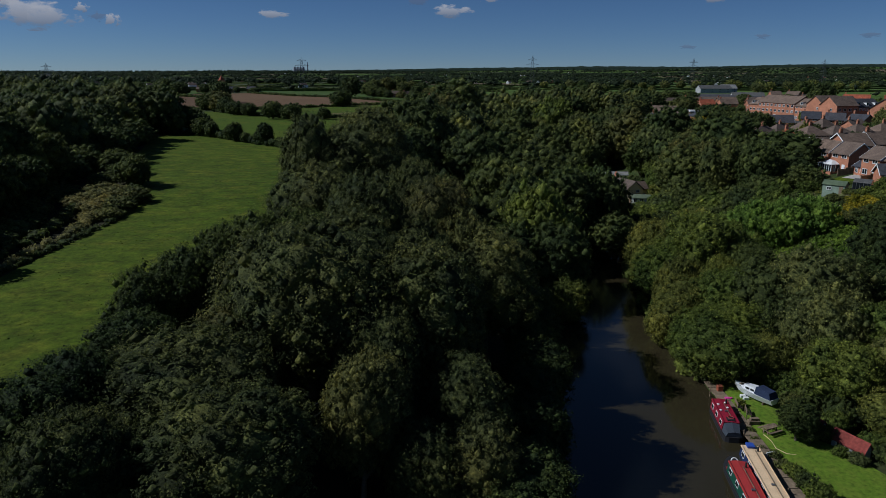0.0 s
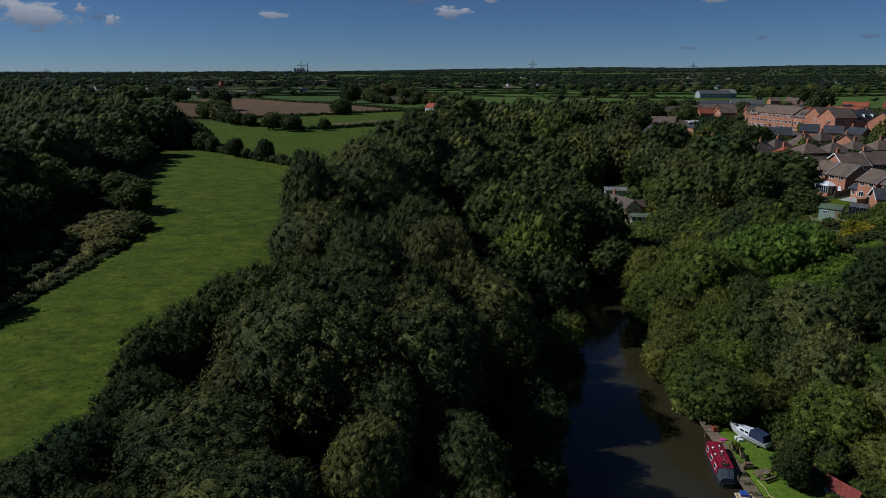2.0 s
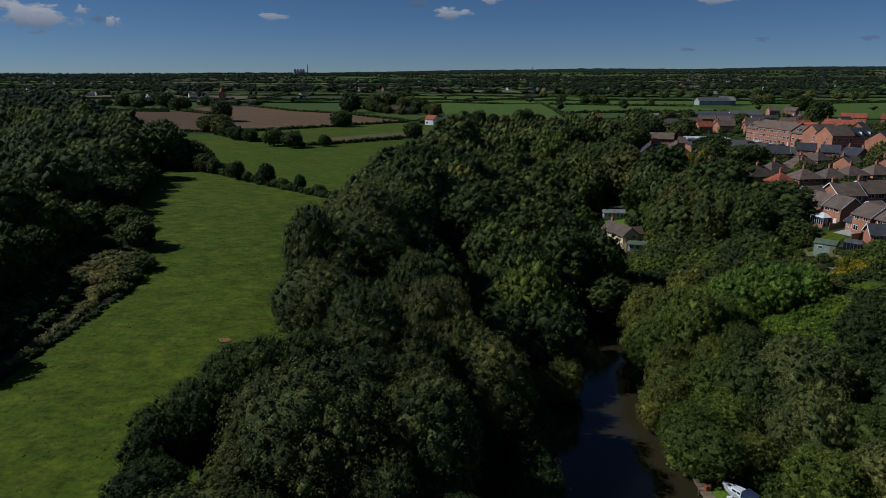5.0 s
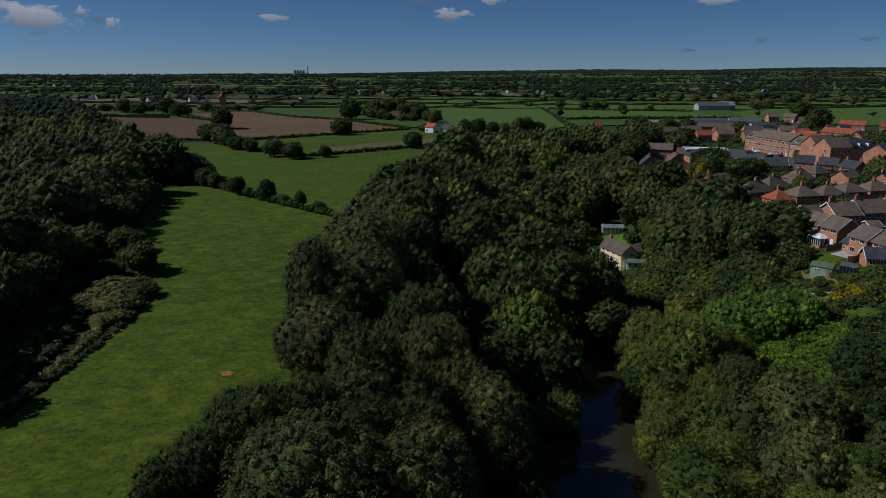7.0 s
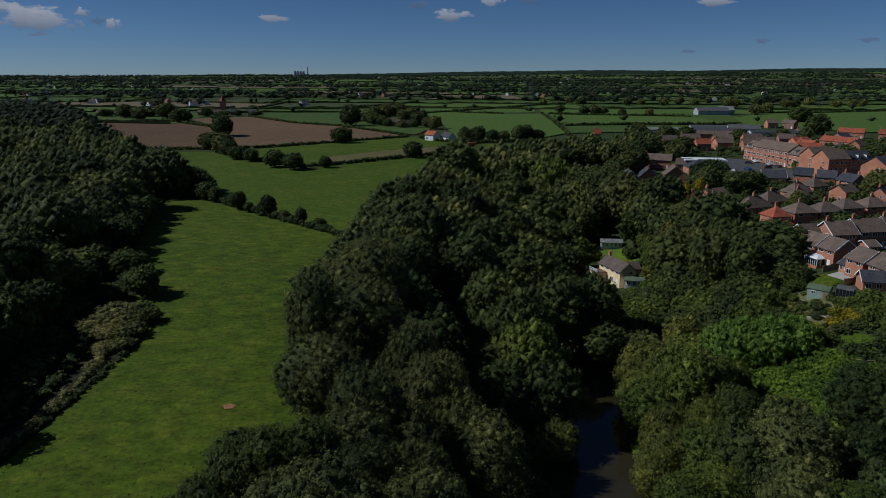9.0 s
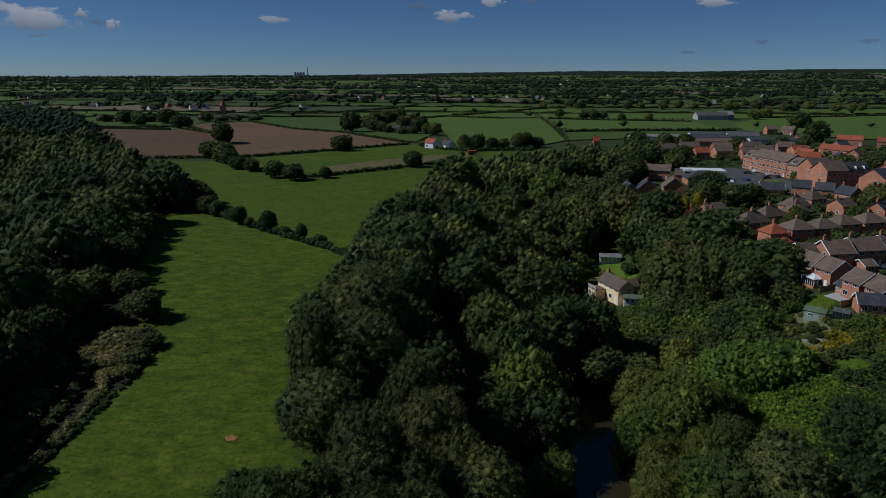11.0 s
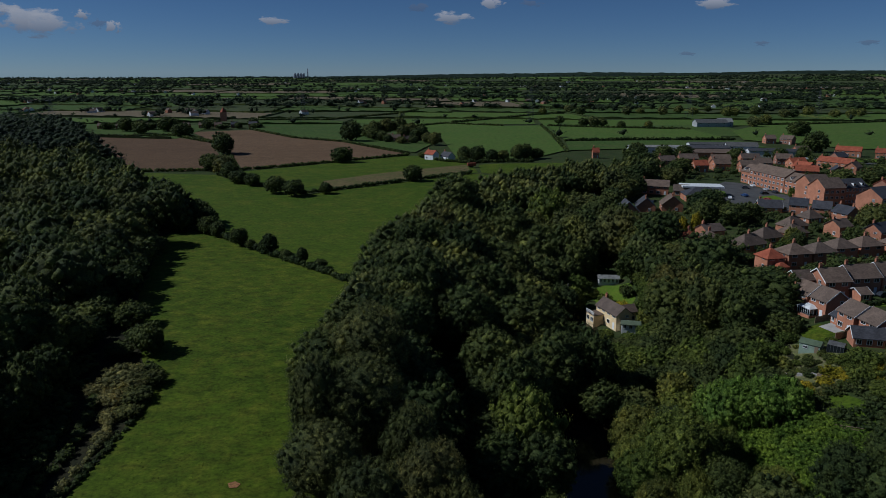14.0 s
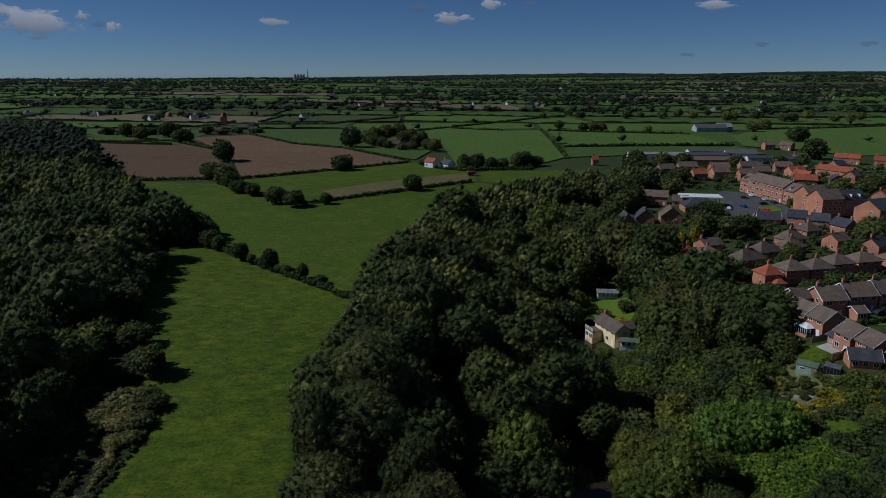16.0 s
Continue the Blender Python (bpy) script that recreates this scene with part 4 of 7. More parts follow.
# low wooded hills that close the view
# the hills' haze is painted in: a dark, bluish, muted leaf colour
M_HILL_HAZE = leaf_material("haze-tinted distant woodland", (0.03, 0.048, 0.036), (0.042, 0.06, 0.044))
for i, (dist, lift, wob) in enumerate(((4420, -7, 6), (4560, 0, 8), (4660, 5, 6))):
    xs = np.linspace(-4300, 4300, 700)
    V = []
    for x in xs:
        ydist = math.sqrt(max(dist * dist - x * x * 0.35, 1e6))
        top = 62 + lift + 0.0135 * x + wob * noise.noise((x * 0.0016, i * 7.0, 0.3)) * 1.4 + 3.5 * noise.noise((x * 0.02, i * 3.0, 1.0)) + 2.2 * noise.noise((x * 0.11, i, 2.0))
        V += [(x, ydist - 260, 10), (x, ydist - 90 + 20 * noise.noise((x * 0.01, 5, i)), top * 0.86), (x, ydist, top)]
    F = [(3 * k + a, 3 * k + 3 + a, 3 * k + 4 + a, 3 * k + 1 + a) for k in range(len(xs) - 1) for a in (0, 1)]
    tagged(mesh_object("backdrop", V, F, M_HILL_HAZE, smooth=False), "low wooded hills along the horizon", "hills", kind="structure")


# ---------------------------------------------------------------- town: materials
def brick(name, colour):
    m = plain(name, colour, 0.9, 0.15, 0.18, 0.35, fine=3.0)
    return m


M_BRICK = brick("red brick", (0.43, 0.19, 0.11))
M_BRICK2 = brick("brown brick", (0.3, 0.15, 0.1))
M_CREAM = plain("cream render", (0.74, 0.57, 0.32), 0.9, 0.2, 0.1, 0.4)
M_WHITE = plain("white paint", (0.74, 0.74, 0.72), 0.6, 0.3, 0.06, 0.8)
M_GREYWALL = plain("grey sheet cladding", (0.42, 0.42, 0.4), 0.6, 0.3, 0.15, 0.2)


def roofing(name, colour):
    m, nt, b = material(name, 0.85, 0.2)
    n1, n2 = noise_out(nt, 0.5, 5, 0.65), noise_out(nt, 5.0, 2, 0.5, (0, 0.25, 1.0))
    c = ramp(nt, n1, [(0.3, tuple(v * 0.72 for v in colour)), (0.7, tuple(v * 1.25 for v in colour))])
    c = mix(nt, 1.0, c, ramp(nt, n2, [(0.35, (0.75, 0.75, 0.75)), (0.65, (1.15, 1.15, 1.15))]), "MULTIPLY")
    info = nt.nodes.new("ShaderNodeObjectInfo")
    c = mix(nt, 1.0, c, ramp(nt, info.outputs["Random"], [(0, (0.8, 0.82, 0.85)), (1, (1.15, 1.1, 1.05))]), "MULTIPLY")
    nt.links.new(c, b.inputs["Base Color"])
    bump(nt, b, n2, 0.3, 0.05)
    return m


M_TILE = roofing("brown roof tiles", (0.15, 0.108, 0.082))
M_REDTILE = roofing("orange red roof tiles", (0.3, 0.085, 0.045))
M_SLATE = roofing("dark slates", (0.06, 0.06, 0.068))
M_LIGHTROOF = roofing("pale metal roofing", (0.23, 0.225, 0.21))
M_GREYROOF = roofing("grey metal roofing", (0.09, 0.09, 0.088))
M_ASPHALT = plain("asphalt", (0.085, 0.084, 0.083), 0.95, 0.1, 0.2, 0.2)
M_PAVING = plain("pale paving", (0.35, 0.33, 0.3), 0.9, 0.1, 0.15, 0.4)
M_TIMBER = plain("weathered timber", (0.2, 0.15, 0.1), 0.9, 0.1, 0.3, 1.5)
M_SHEDGREEN = plain("pale green painted boards", (0.27, 0.34, 0.26), 0.8, 0.2, 0.12, 0.8)
M_RUBBER = plain("black rubber", (0.02, 0.02, 0.02), 0.9, 0.2, 0.1)
M_STEEL = plain("galvanised steel", (0.2, 0.21, 0.22), 0.45, 0.5, 0.1, 1.0, 0.7)
m, nt, b = material("window glass", 0.06, 0.5)
b.inputs["Base Color"].default_value = (0.015, 0.018, 0.02, 1)
M_PANE = m


def box(bm, x0, x1, y0, y1, z0, z1):
    v = [bm.verts.new(p) for p in ((x0, y0, z0), (x1, y0, z0), (x1, y1, z0), (x0, y1, z0), (x0, y0, z1), (x1, y0, z1), (x1, y1, z1), (x0, y1, z1))]
    for f in ((3, 2, 1, 0), (4, 5, 6, 7), (0, 1, 5, 4), (1, 2, 6, 5), (2, 3, 7, 6), (3, 0, 4, 7)):
        bm.faces.new([v[i] for i in f])
    return v


def boxes(*dims):
    bm = bmesh.new()
    for d in dims:
        box(bm, *d)
    return bm


SHARED = {}


def lattice(xs, zs, solid, y0, y1):
    """A plate with openings: the cells of a grid that are solid, in one piece."""
    bm = bmesh.new()
    V = {}

    def vert(i, j, k):
        if (i, j, k) not in V:
            V[i, j, k] = bm.verts.new((xs[i], (y0, y1)[k], zs[j]))
        return V[i, j, k]
    for i, j in solid:
        bm.faces.new((vert(i, j, 0), vert(i + 1, j, 0), vert(i + 1, j + 1, 0), vert(i, j + 1, 0)))
        bm.faces.new((vert(i, j, 1), vert(i, j + 1, 1), vert(i + 1, j + 1, 1), vert(i + 1, j, 1)))
        for di, dj, (a, c) in ((-1, 0, ((0, 0), (0, 1))), (1, 0, ((1, 1), (1, 0))), (0, -1, ((1, 0), (0, 0))), (0, 1, ((0, 1), (1, 1)))):
            if (i + di, j + dj) not in solid:
                p, q = (i + a[0], j + a[1]), (i + c[0], j + c[1])
                bm.faces.new((vert(*p, 0), vert(*q, 0), vert(*q, 1), vert(*p, 1)))
    return bm


def window_meshes(w, h, bars):
    key = (round(w, 1), round(h, 1), bars)
    if key not in SHARED:
        a, t = w / 2, 0.1
        xs = [-a, -a + t]
        for i in range(1, bars):
            x = -a + w * i / bars
            xs += [x - 0.04, x + 0.04]
        xs += [a - t, a]
        zs = [0, t, h - t, h]
        solid = {(i, j) for i in range(len(xs) - 1) for j in range(3) if j != 1 or i % 2 == 0}
        out = []
        for n, bm, mat in (("window", lattice(xs, zs, solid, -0.07, 0.03), M_WHITE), ("pane", boxes((-a + t, a - t, -0.03, 0.01, t, h - t)), M_PANE)):
            me = bpy.data.meshes.new(n)
            bm.to_mesh(me)
            bm.free()
            me.materials.append(mat)
            out.append(me)
        SHARED[key] = out
    return SHARED[key]


def window(parent, x, y, z, turn, w=1.3, h=1.2, bars=2):
    frame_me, pane_me = window_meshes(w, h, bars)
    ob = new("window", frame_me)
    ob.parent = parent
    ob.location, ob.rotation_euler = (x, y, z), (0, 0, radians(turn))
    p = new("pane", pane_me)
    p.parent = ob
    return ob


def roof_mesh(w, d, eaves, ridge, hip, over=0.4, thick=0.18):
    a, c = w / 2 + over, d / 2 + over
    drop = (ridge - eaves) / (d / 2) * over
    z0, k = eaves - drop, (min(d / 2, w / 2) if hip else 0)
    ra = max(0.05, w / 2 - k) if hip else a
    bm = bmesh.new()
    lay = []
    for dz in (0.0, thick):
        lay.append([bm.verts.new(p) for p in ((-a, -c, z0 + dz), (a, -c, z0 + dz), (a, c, z0 + dz), (-a, c, z0 + dz), (-ra, 0, ridge + dz), (ra, 0, ridge + dz))])
    faces = ((0, 1, 5, 4), (2, 3, 4, 5), (1, 2, 5), (3, 0, 4))
    if not hip:
        faces = faces[:2]
    for f in faces:
        bm.faces.new([lay[1][i] for i in f])
        bm.faces.new([lay[0][i] for i in f][::-1])
    rim = [(0, 1), (1, 2), (2, 3), (3, 0)] if hip else [(0, 1), (1, 5), (5, 2), (2, 3), (3, 4), (4, 0)]
    for i, j in rim:
        bm.faces.new((lay[0][i], lay[0][j], lay[1][j], lay[1][i]))
    return bm


def wall_mesh(w, d, eaves, ridge, hip):
    a, c = w / 2, d / 2
    bm = bmesh.new()
    P = [(-a, -c, -1.5), (a, -c, -1.5), (a, c, -1.5), (-a, c, -1.5), (-a, -c, eaves), (a, -c, eaves), (a, c, eaves), (-a, c, eaves)]
    if not hip:
        P += [(-a, 0, ridge - 0.02), (a, 0, ridge - 0.02)]
    v = [bm.verts.new(p) for p in P]
    F = [(0, 1, 5, 4), (2, 3, 7, 6)] + ([(1, 2, 6, 5), (3, 0, 4, 7)] if hip else [(1, 2, 6, 9, 5), (3, 0, 4, 8, 7)])
    for f in F:
        bm.faces.new([v[i] for i in f])
    return bm


def chimney(parent, x, y, z, h=1.0, wide=0.75):
    bm = boxes((x - wide / 2, x + wide / 2, y - 0.3, y + 0.3, z - 1.2, z + h), (x - wide / 2 - 0.06, x + wide / 2 + 0.06, y - 0.36, y + 0.36, z + h + 0.003, z + h + 0.16))
    for s in (-0.22, 0.22):
        bmesh.ops.create_cone(bm, cap_ends=True, segments=8, radius1=0.14, radius2=0.11, depth=0.5, matrix=Matrix.Translation((x + s, y, z + h + 0.41)))
    return part("chimney", bm, M_BRICK, parent)


def house(x, y, w, d, eaves, ridge, turn, roof=None, wall=None, hip=False, chim=1, cols=None, label="red brick house with a brown tiled roof", group="houses of the town", base=None, category="house", name="house", doors=True, dormers=0, cost=True):
    """A house: walls, roof, chimneys, and windows storey by storey on every side."""
    roof, wall = roof or M_TILE, wall or M_BRICK
    ob = new(name)
    ob.location, ob.rotation_euler = (x, y, surface(x, y) if base is None else base), (0, 0, radians(turn))
    tagged(ob, label, category, group)
    part("wall", wall_mesh(w, d, eaves, ridge, hip), wall, ob)
    part("roof", roof_mesh(w, d, eaves, ridge, hip), roof, ob)
    if not hip and base is not None and (y < 215 or "white" in label) and wall in (M_BRICK, M_BRICK2) and roof in (M_TILE, M_SLATE):
        over, slope = 0.4, (ridge - eaves) / (d / 2)
        for sx in (-1, 1):
            bm = bmesh.new()
            for sy in (-1, 1):
                xa, xb = sx * (w / 2 + over + 0.003), sx * (w / 2 + over + 0.063)
                yo, zo = sy * (d / 2 + over), eaves - slope * over
                q = [bm.verts.new(p) for p in ((xa, yo, zo - 0.1), (xa, sy * 0.02, ridge - 0.1), (xa, sy * 0.02, ridge + 0.2), (xa, yo, zo + 0.2), (xb, yo, zo - 0.1), (xb, sy * 0.02, ridge - 0.1), (xb, sy * 0.02, ridge + 0.2), (xb, yo, zo + 0.2))]
                for f in ((0, 1, 2, 3), (7, 6, 5, 4), (0, 4, 5, 1), (1, 5, 6, 2), (2, 6, 7, 3), (3, 7, 4, 0)):
                    bm.faces.new([q[k] for k in f])
            part("bargeboard", bm, M_WHITE, ob)
    for i in range(chim):
        cx = (-w / 2 + 0.8, w / 2 - 0.8, 0.0)[i % 3] if not hip else (0.0, -w * 0.15)[i % 2]
        chimney(ob, cx, 0.25, ridge)
    storeys = max(1, int(round(eaves / 2.7)))
    cols = cols or max(2, int(w / 3.2))
    for s in range(storeys):
        z = 0.95 + s * 2.65
        tall = min(1.25, eaves - 0.2 - z)
        if tall < 0.45:
            continue
        for i in range(cols):
            px = -w / 2 + w * (i + 0.5) / cols
            wide = min(1.7, w / cols * 0.55)
            if not (doors and s == 0 and i == cols - 1):
                window(ob, px, -d / 2 - 0.02, z, 0, wide, tall)
            if cost:
                window(ob, px, d / 2 + 0.02, z, 180, wide, tall)
        if d > 5:
            window(ob, -w / 2 - 0.02, -d * 0.18, z, -90, 1.1, tall)
            if cost:
                window(ob, w / 2 + 0.02, d * 0.18, z, 90, 1.1, tall)
    if doors:
        px = -w / 2 + w * (cols - 0.5) / cols
        part("door", boxes((px - 0.45, px + 0.45, -d / 2 - 0.05, -d / 2 + 0.03, 0.02, 2.1)), M_WHITE, ob)
    for i in range(dormers):
        px = -w / 2 + w * (i + 0.5) / dormers
        zz = eaves + (ridge - eaves) * 0.2
        bm = boxes((px - 0.7, px + 0.7, -d / 2 + 0.6, -d / 2 + 2.6, zz - 0.3, zz + 1.3))
        dm = part("dormer", bm, M_WHITE, ob)
        part("dormer_roof", boxes((px - 0.85, px + 0.85, -d / 2 + 0.4, -d / 2 + 2.9, zz + 1.305, zz + 1.45)), roof, dm)
        part("pane", boxes((px - 0.5, px + 0.5, -d / 2 + 0.57, -d / 2 + 0.596, zz + 0.1, zz + 1.1)), M_PANE, dm)
    return ob


tagged(mesh_object("distant_village", FAR_HOUSES[0], FAR_HOUSES[1], [M_WHITE, M_BRICK, M_TILE], idx=FAR_HOUSES[2]), "many tiny houses of distant villages", "village", kind="stuff")

# roads, car park and gardens
field("car_park", [(134, 342), (140, 372), (160, 398), (167, 392), (173, 347), (170, 330), (170, 312), (155, 302), (140, 318), (131, 330)], M_ASPHALT, "grey asphalt car park in front of flats", 0.1, 6, "car park")
field("road", [(108, 226), (118, 231), (150, 241), (175, 262), (178, 285), (172, 300), (168, 300), (172, 284), (170, 266), (148, 246), (116, 236), (106, 231)], M_ASPHALT, "grey asphalt street between houses", 0.1, 5, "road")
field("road", [(250, 470), (262, 476), (300, 470), (345, 440), (350, 446), (302, 478), (262, 483), (246, 476)], M_ASPHALT, "grey asphalt street between houses", 0.14, 6, "road")
field("grass_verge", [(155, 345), (166, 350), (166, 338), (160, 334)], M_LAWN, "mown green verge in the car park", 0.2, 4)
field("grass_verge", [(134, 352), (140, 368), (146, 362), (142, 348)], M_LAWN, "mown green verge in the car park", 0.2, 4)
field("garden_lawn", [(111, 178), (111, 181), (122, 184), (124, 178)], M_LAWN, "green garden lawn behind a house", 0.1, 3)
field("garden_lawn", [(90, 156), (87.5, 159), (88, 163), (91, 165.5), (94, 166), (97, 160)], M_MEADOW, "small lawn beside a garden shed", 0.1, 3)
field("patio", [(94, 159), (93, 164.5), (96.5, 165.5), (97.5, 160)], M_PAVING, "pale paved patio behind a house", 0.16, 2, "patio")
field("lawn", [(262, 488), (300, 500), (345, 470), (340, 455), (300, 482)], M_LAWN, "mown green in front of a terrace", 0.16, 6)

# the nearest houses: two rows of semi-detached houses
SEMI = "red brick semi-detached house with a brown tiled roof"
house(97.2, 178.0, 5.5, 7.0, 4.7, 7.1, -74, chim=0, cols=2, label=SEMI, base=13.6)
house(99.2, 172.4, 5.5, 7.0, 4.7, 7.1, -74, chim=0, cols=2, label="red brick semi-detached house beside a white conservatory", base=13.6)
house(100.0, 160.6, 5.4, 7.0, 4.7, 7.1, -80, chim=0, cols=2, label=SEMI, base=13.7)
house(101.8, 154.6, 5.4, 7.0, 4.7, 7.1, -80, chim=0, cols=2, label=SEMI, base=13.7)
house(104.4, 146.6, 5.4, 7.0, 4.7, 7.1, -80, chim=0, cols=2, label=SEMI, base=13.7)
house(96.9, 151.6, 6.4, 5.0, 2.6, 4.4, -14, roof=M_SLATE, chim=0, cols=3, label="low brick garden room with a slate roof", base=13.6, doors=False)
house(98.2, 164.4, 3.4, 3.0, 2.5, 3.4, -82, roof=M_SLATE, chim=0, cols=2, label="small brick lean-to with a dark roof", base=13.6, doors=False, cost=False)
house(107.6, 188.6, 7.4, 8.0, 5.0, 7.8, 8, chim=1, cols=2, label=SEMI, base=13.9)
house(100.6, 190.8, 5.0, 5.5, 4.6, 6.6, 8, chim=0, cols=1, label="brick garage wing with a tiled roof", base=13.8, doors=False, cost=False)
house(117.2, 192.0, 9.0, 8.0, 5.0, 7.8, 10, chim=1, cols=3, label=SEMI, base=14)
house(127.5, 195.0, 9.0, 8.0, 5.0, 7.8, 10, chim=1, cols=3, label=SEMI, base=14)
house(138, 199, 9.0, 8.0, 5.0, 7.8, 14, chim=1, cols=3, label=SEMI, base=14)
house(113.6, 183.6, 3.2, 5.0, 2.4, 3.6, 10, chim=0, cols=1, label="small brick garage with a tiled roof", base=14, doors=False, cost=False)


def conservatory(x, y, w, d, turn, base):
    ob = new("conservatory")
    ob.location, ob.rotation_euler = (x, y, base), (0, 0, radians(turn))
    tagged(ob, "white framed glass conservatory against a brick house", "conservatory")
    part("base_wall", boxes((-w / 2, w / 2, -d / 2, d / 2, -1.0, 0.5)), M_BRICK, ob)
    k = int(w / 0.7)
    for i in range(k + 1):
        px = -w / 2 + w * i / k
        part("post", boxes((px - 0.05, px + 0.05, -d / 2, -d / 2 + 0.1, 0.503, 2.2)), M_WHITE, ob)
    for s in (-1, 1):
        for j in range(4):
            py = -d / 2 + 0.1 + (d - 0.2) * j / 3
            part("post", boxes((s * w / 2 - 0.05, s * w / 2 + 0.05, py + 0.02, py + 0.1, 0.503, 2.2)), M_WHITE, ob)
    part("glazing", boxes((-w / 2 + 0.06, w / 2 - 0.06, -d / 2 + 0.11, d / 2 - 0.06, 0.51, 2.19)), M_PANE, ob)
    part("roof", roof_mesh(w, d, 2.25, 3.1, True, 0.15, 0.08), M_WHITE, ob)
    return ob


conservatory(94.8, 173.2, 4.2, 3.4, -76, 13.4)
house(103.2, 215.0, 6.2, 6.2, 4.4, 6.8, 12, roof=M_REDTILE, hip=True, chim=1, cols=2, label="brick house with a bright orange red hipped roof", base=14)
house(104.8, 210.6, 3.4, 2.6, 2.3, 3.3, 12, roof=M_REDTILE, hip=True, chim=0, cols=1, label="single storey wing with an orange red roof", base=14, doors=False, cost=False)
for x, y, w, t, r in ((112, 218.5, 9, 12, M_TILE), (121, 220.5, 9, 12, M_TILE), (131, 226.5, 9, 14, M_TILE), (141, 229.5, 10, 14, M_TILE), (153, 231, 9, 14, M_TILE), (164, 240, 9, 30, M_TILE)):
    house(x, y, w * 0.92, 7.2, 4.8, 7.3, t, roof=r, hip=True, chim=1, label="brick house with a brown hipped roof", base=14.2)
for x, y, w, t, e, r, hip, lab in ((107, 240, 13, 24, 2.8, 6.2, True, "bungalow with a broad dark tiled roof"), (118, 251, 12, 24, 2.8, 6.2, True, "bungalow with a broad dark tiled roof"), (131, 258, 10, 24, 2.8, 6.0, True, "bungalow with a dark tiled roof"),
                                   (137, 271, 11, 22, 2.8, 6.4, True, "bungalow with a dark tiled roof"), (98.5, 254, 9, 20, 4.6, 6.8, False, "brick house with a brown gabled roof"), (93.5, 241, 8, 10, 4.6, 7.0, True, "house with a brown tiled hipped roof"),
                                   (145, 309, 11, -12, 2.8, 6.0, False, "bungalow with white gables and a grey roof"), (155, 303, 8, -30, 5, 8, False, "brick house with a grey gabled roof"), (162, 297, 8, -30, 5, 8, False, "brick house with a grey gabled roof"),
                                   (166, 286, 9, -70, 5, 8, False, "brick house with grey roof and tall chimneys"), (152, 287, 9, 20, 2.8, 6, True, "bungalow with a dark tiled roof"), (159, 252, 9, 30, 5, 8, False, "brick house with a slate roof"), (150, 262, 8, 24, 4.6, 7.2, False, "brick house with a brown gabled roof")):
    house(x, y, w * 0.86, 6.8, e * 0.92, r * 0.9, t, roof=M_SLATE if "grey" in lab or "slate" in lab else M_TILE, hip=hip, chim=2 if "chimneys" in lab else 1, label=lab, base=14.2 if y < 300 else 14.4)
house(86.5, 241.5, 7, 7, 4.6, 7.4, 10, roof=M_REDTILE, hip=True, chim=1, label="house with an orange red hipped roof among trees", base=13.2)
house(80.5, 303, 7.5, 9, 3.0, 7.0, 88, roof=M_SLATE, chim=0, label="brick house with a white edged gable", base=13.4)
house(91, 312, 9, 8, 3.0, 6.6, 80, roof=M_SLATE, chim=1, label="brick bungalow with dormer roof", base=13.8, dormers=1)
house(103, 313, 9, 9, 3.4, 7.2, 80, roof=M_TILE, chim=1, label="brick house with a broad brown roof", base=14)
house(108.5, 357, 13, 8, 4.6, 7.2, -18, roof=M_TILE, chim=1, label="brick house with a brown gabled roof", base=14.3)
house(120, 352, 7, 6, 3.0, 5.5, -18, roof=M_TILE, chim=0, label="brick outbuilding with a tiled roof", base=14.3)
house(125, 337, 17, 11, 3.4, 6.6, -4, roof=M_SLATE, hip=True, chim=0, label="low brick building with a dark hipped roof", base=14.4, doors=False)

# a flat white canopy on posts
ob = new("canopy")
ob.location, ob.rotation_euler = (130, 352, 14.4), (0, 0, radians(-8))
tagged(ob, "flat white canopy on slim posts", "canopy")
part("roof", boxes((-10, 10, -5.5, 5.5, 4.6, 5.3)), M_WHITE, ob)
for x in (-8.5, 0, 8.5):
    for y in (-4, 4):
        part("post", boxes((x - 0.15, x + 0.15, y - 0.15, y + 0.15, -0.4, 4.597)), M_STEEL, ob)

# the long brick flats
FLAT = "three storey red brick block of flats"
house(177.4, 374.5, 30, 11, 8.2, 11.6, -80, roof=M_TILE, chim=0, cols=9, label=FLAT + " with a long brown roof", base=14.5)
house(174.4, 393.8, 9.4, 10, 6.8, 10.2, -80, roof=M_TILE, chim=0, cols=3, label=FLAT + " with dormers", base=14.4, dormers=2)
house(180.8, 351.6, 15, 10, 7.2, 10.6, -80, roof=M_TILE, chim=0, cols=5, label=FLAT + " with dormers", base=14.5, dormers=2)
for dx in (0, 1):
    house(178.2 + dx * 0.4, 337.0 - dx * 11.2, 11, 10.8, 8.8, 12.6, 12, roof=M_TILE, chim=0, cols=4, label=FLAT + " with a tall gable", base=14.6)
house(191, 331.5, 15, 10, 8.0, 11.4, 18, roof=M_SLATE, chim=0, cols=8, label=FLAT + " with a slate roof", base=14.6, dormers=3)
house(190, 303, 15, 12, 8.4, 12.2, 24, roof=M_SLATE, chim=0, cols=5, label=FLAT + " with a slate roof", base=14.6)
house(209, 312, 14, 10, 5, 8, 24, roof=M_REDTILE, chim=1, label="brick house with an orange red roof", base=14.6)

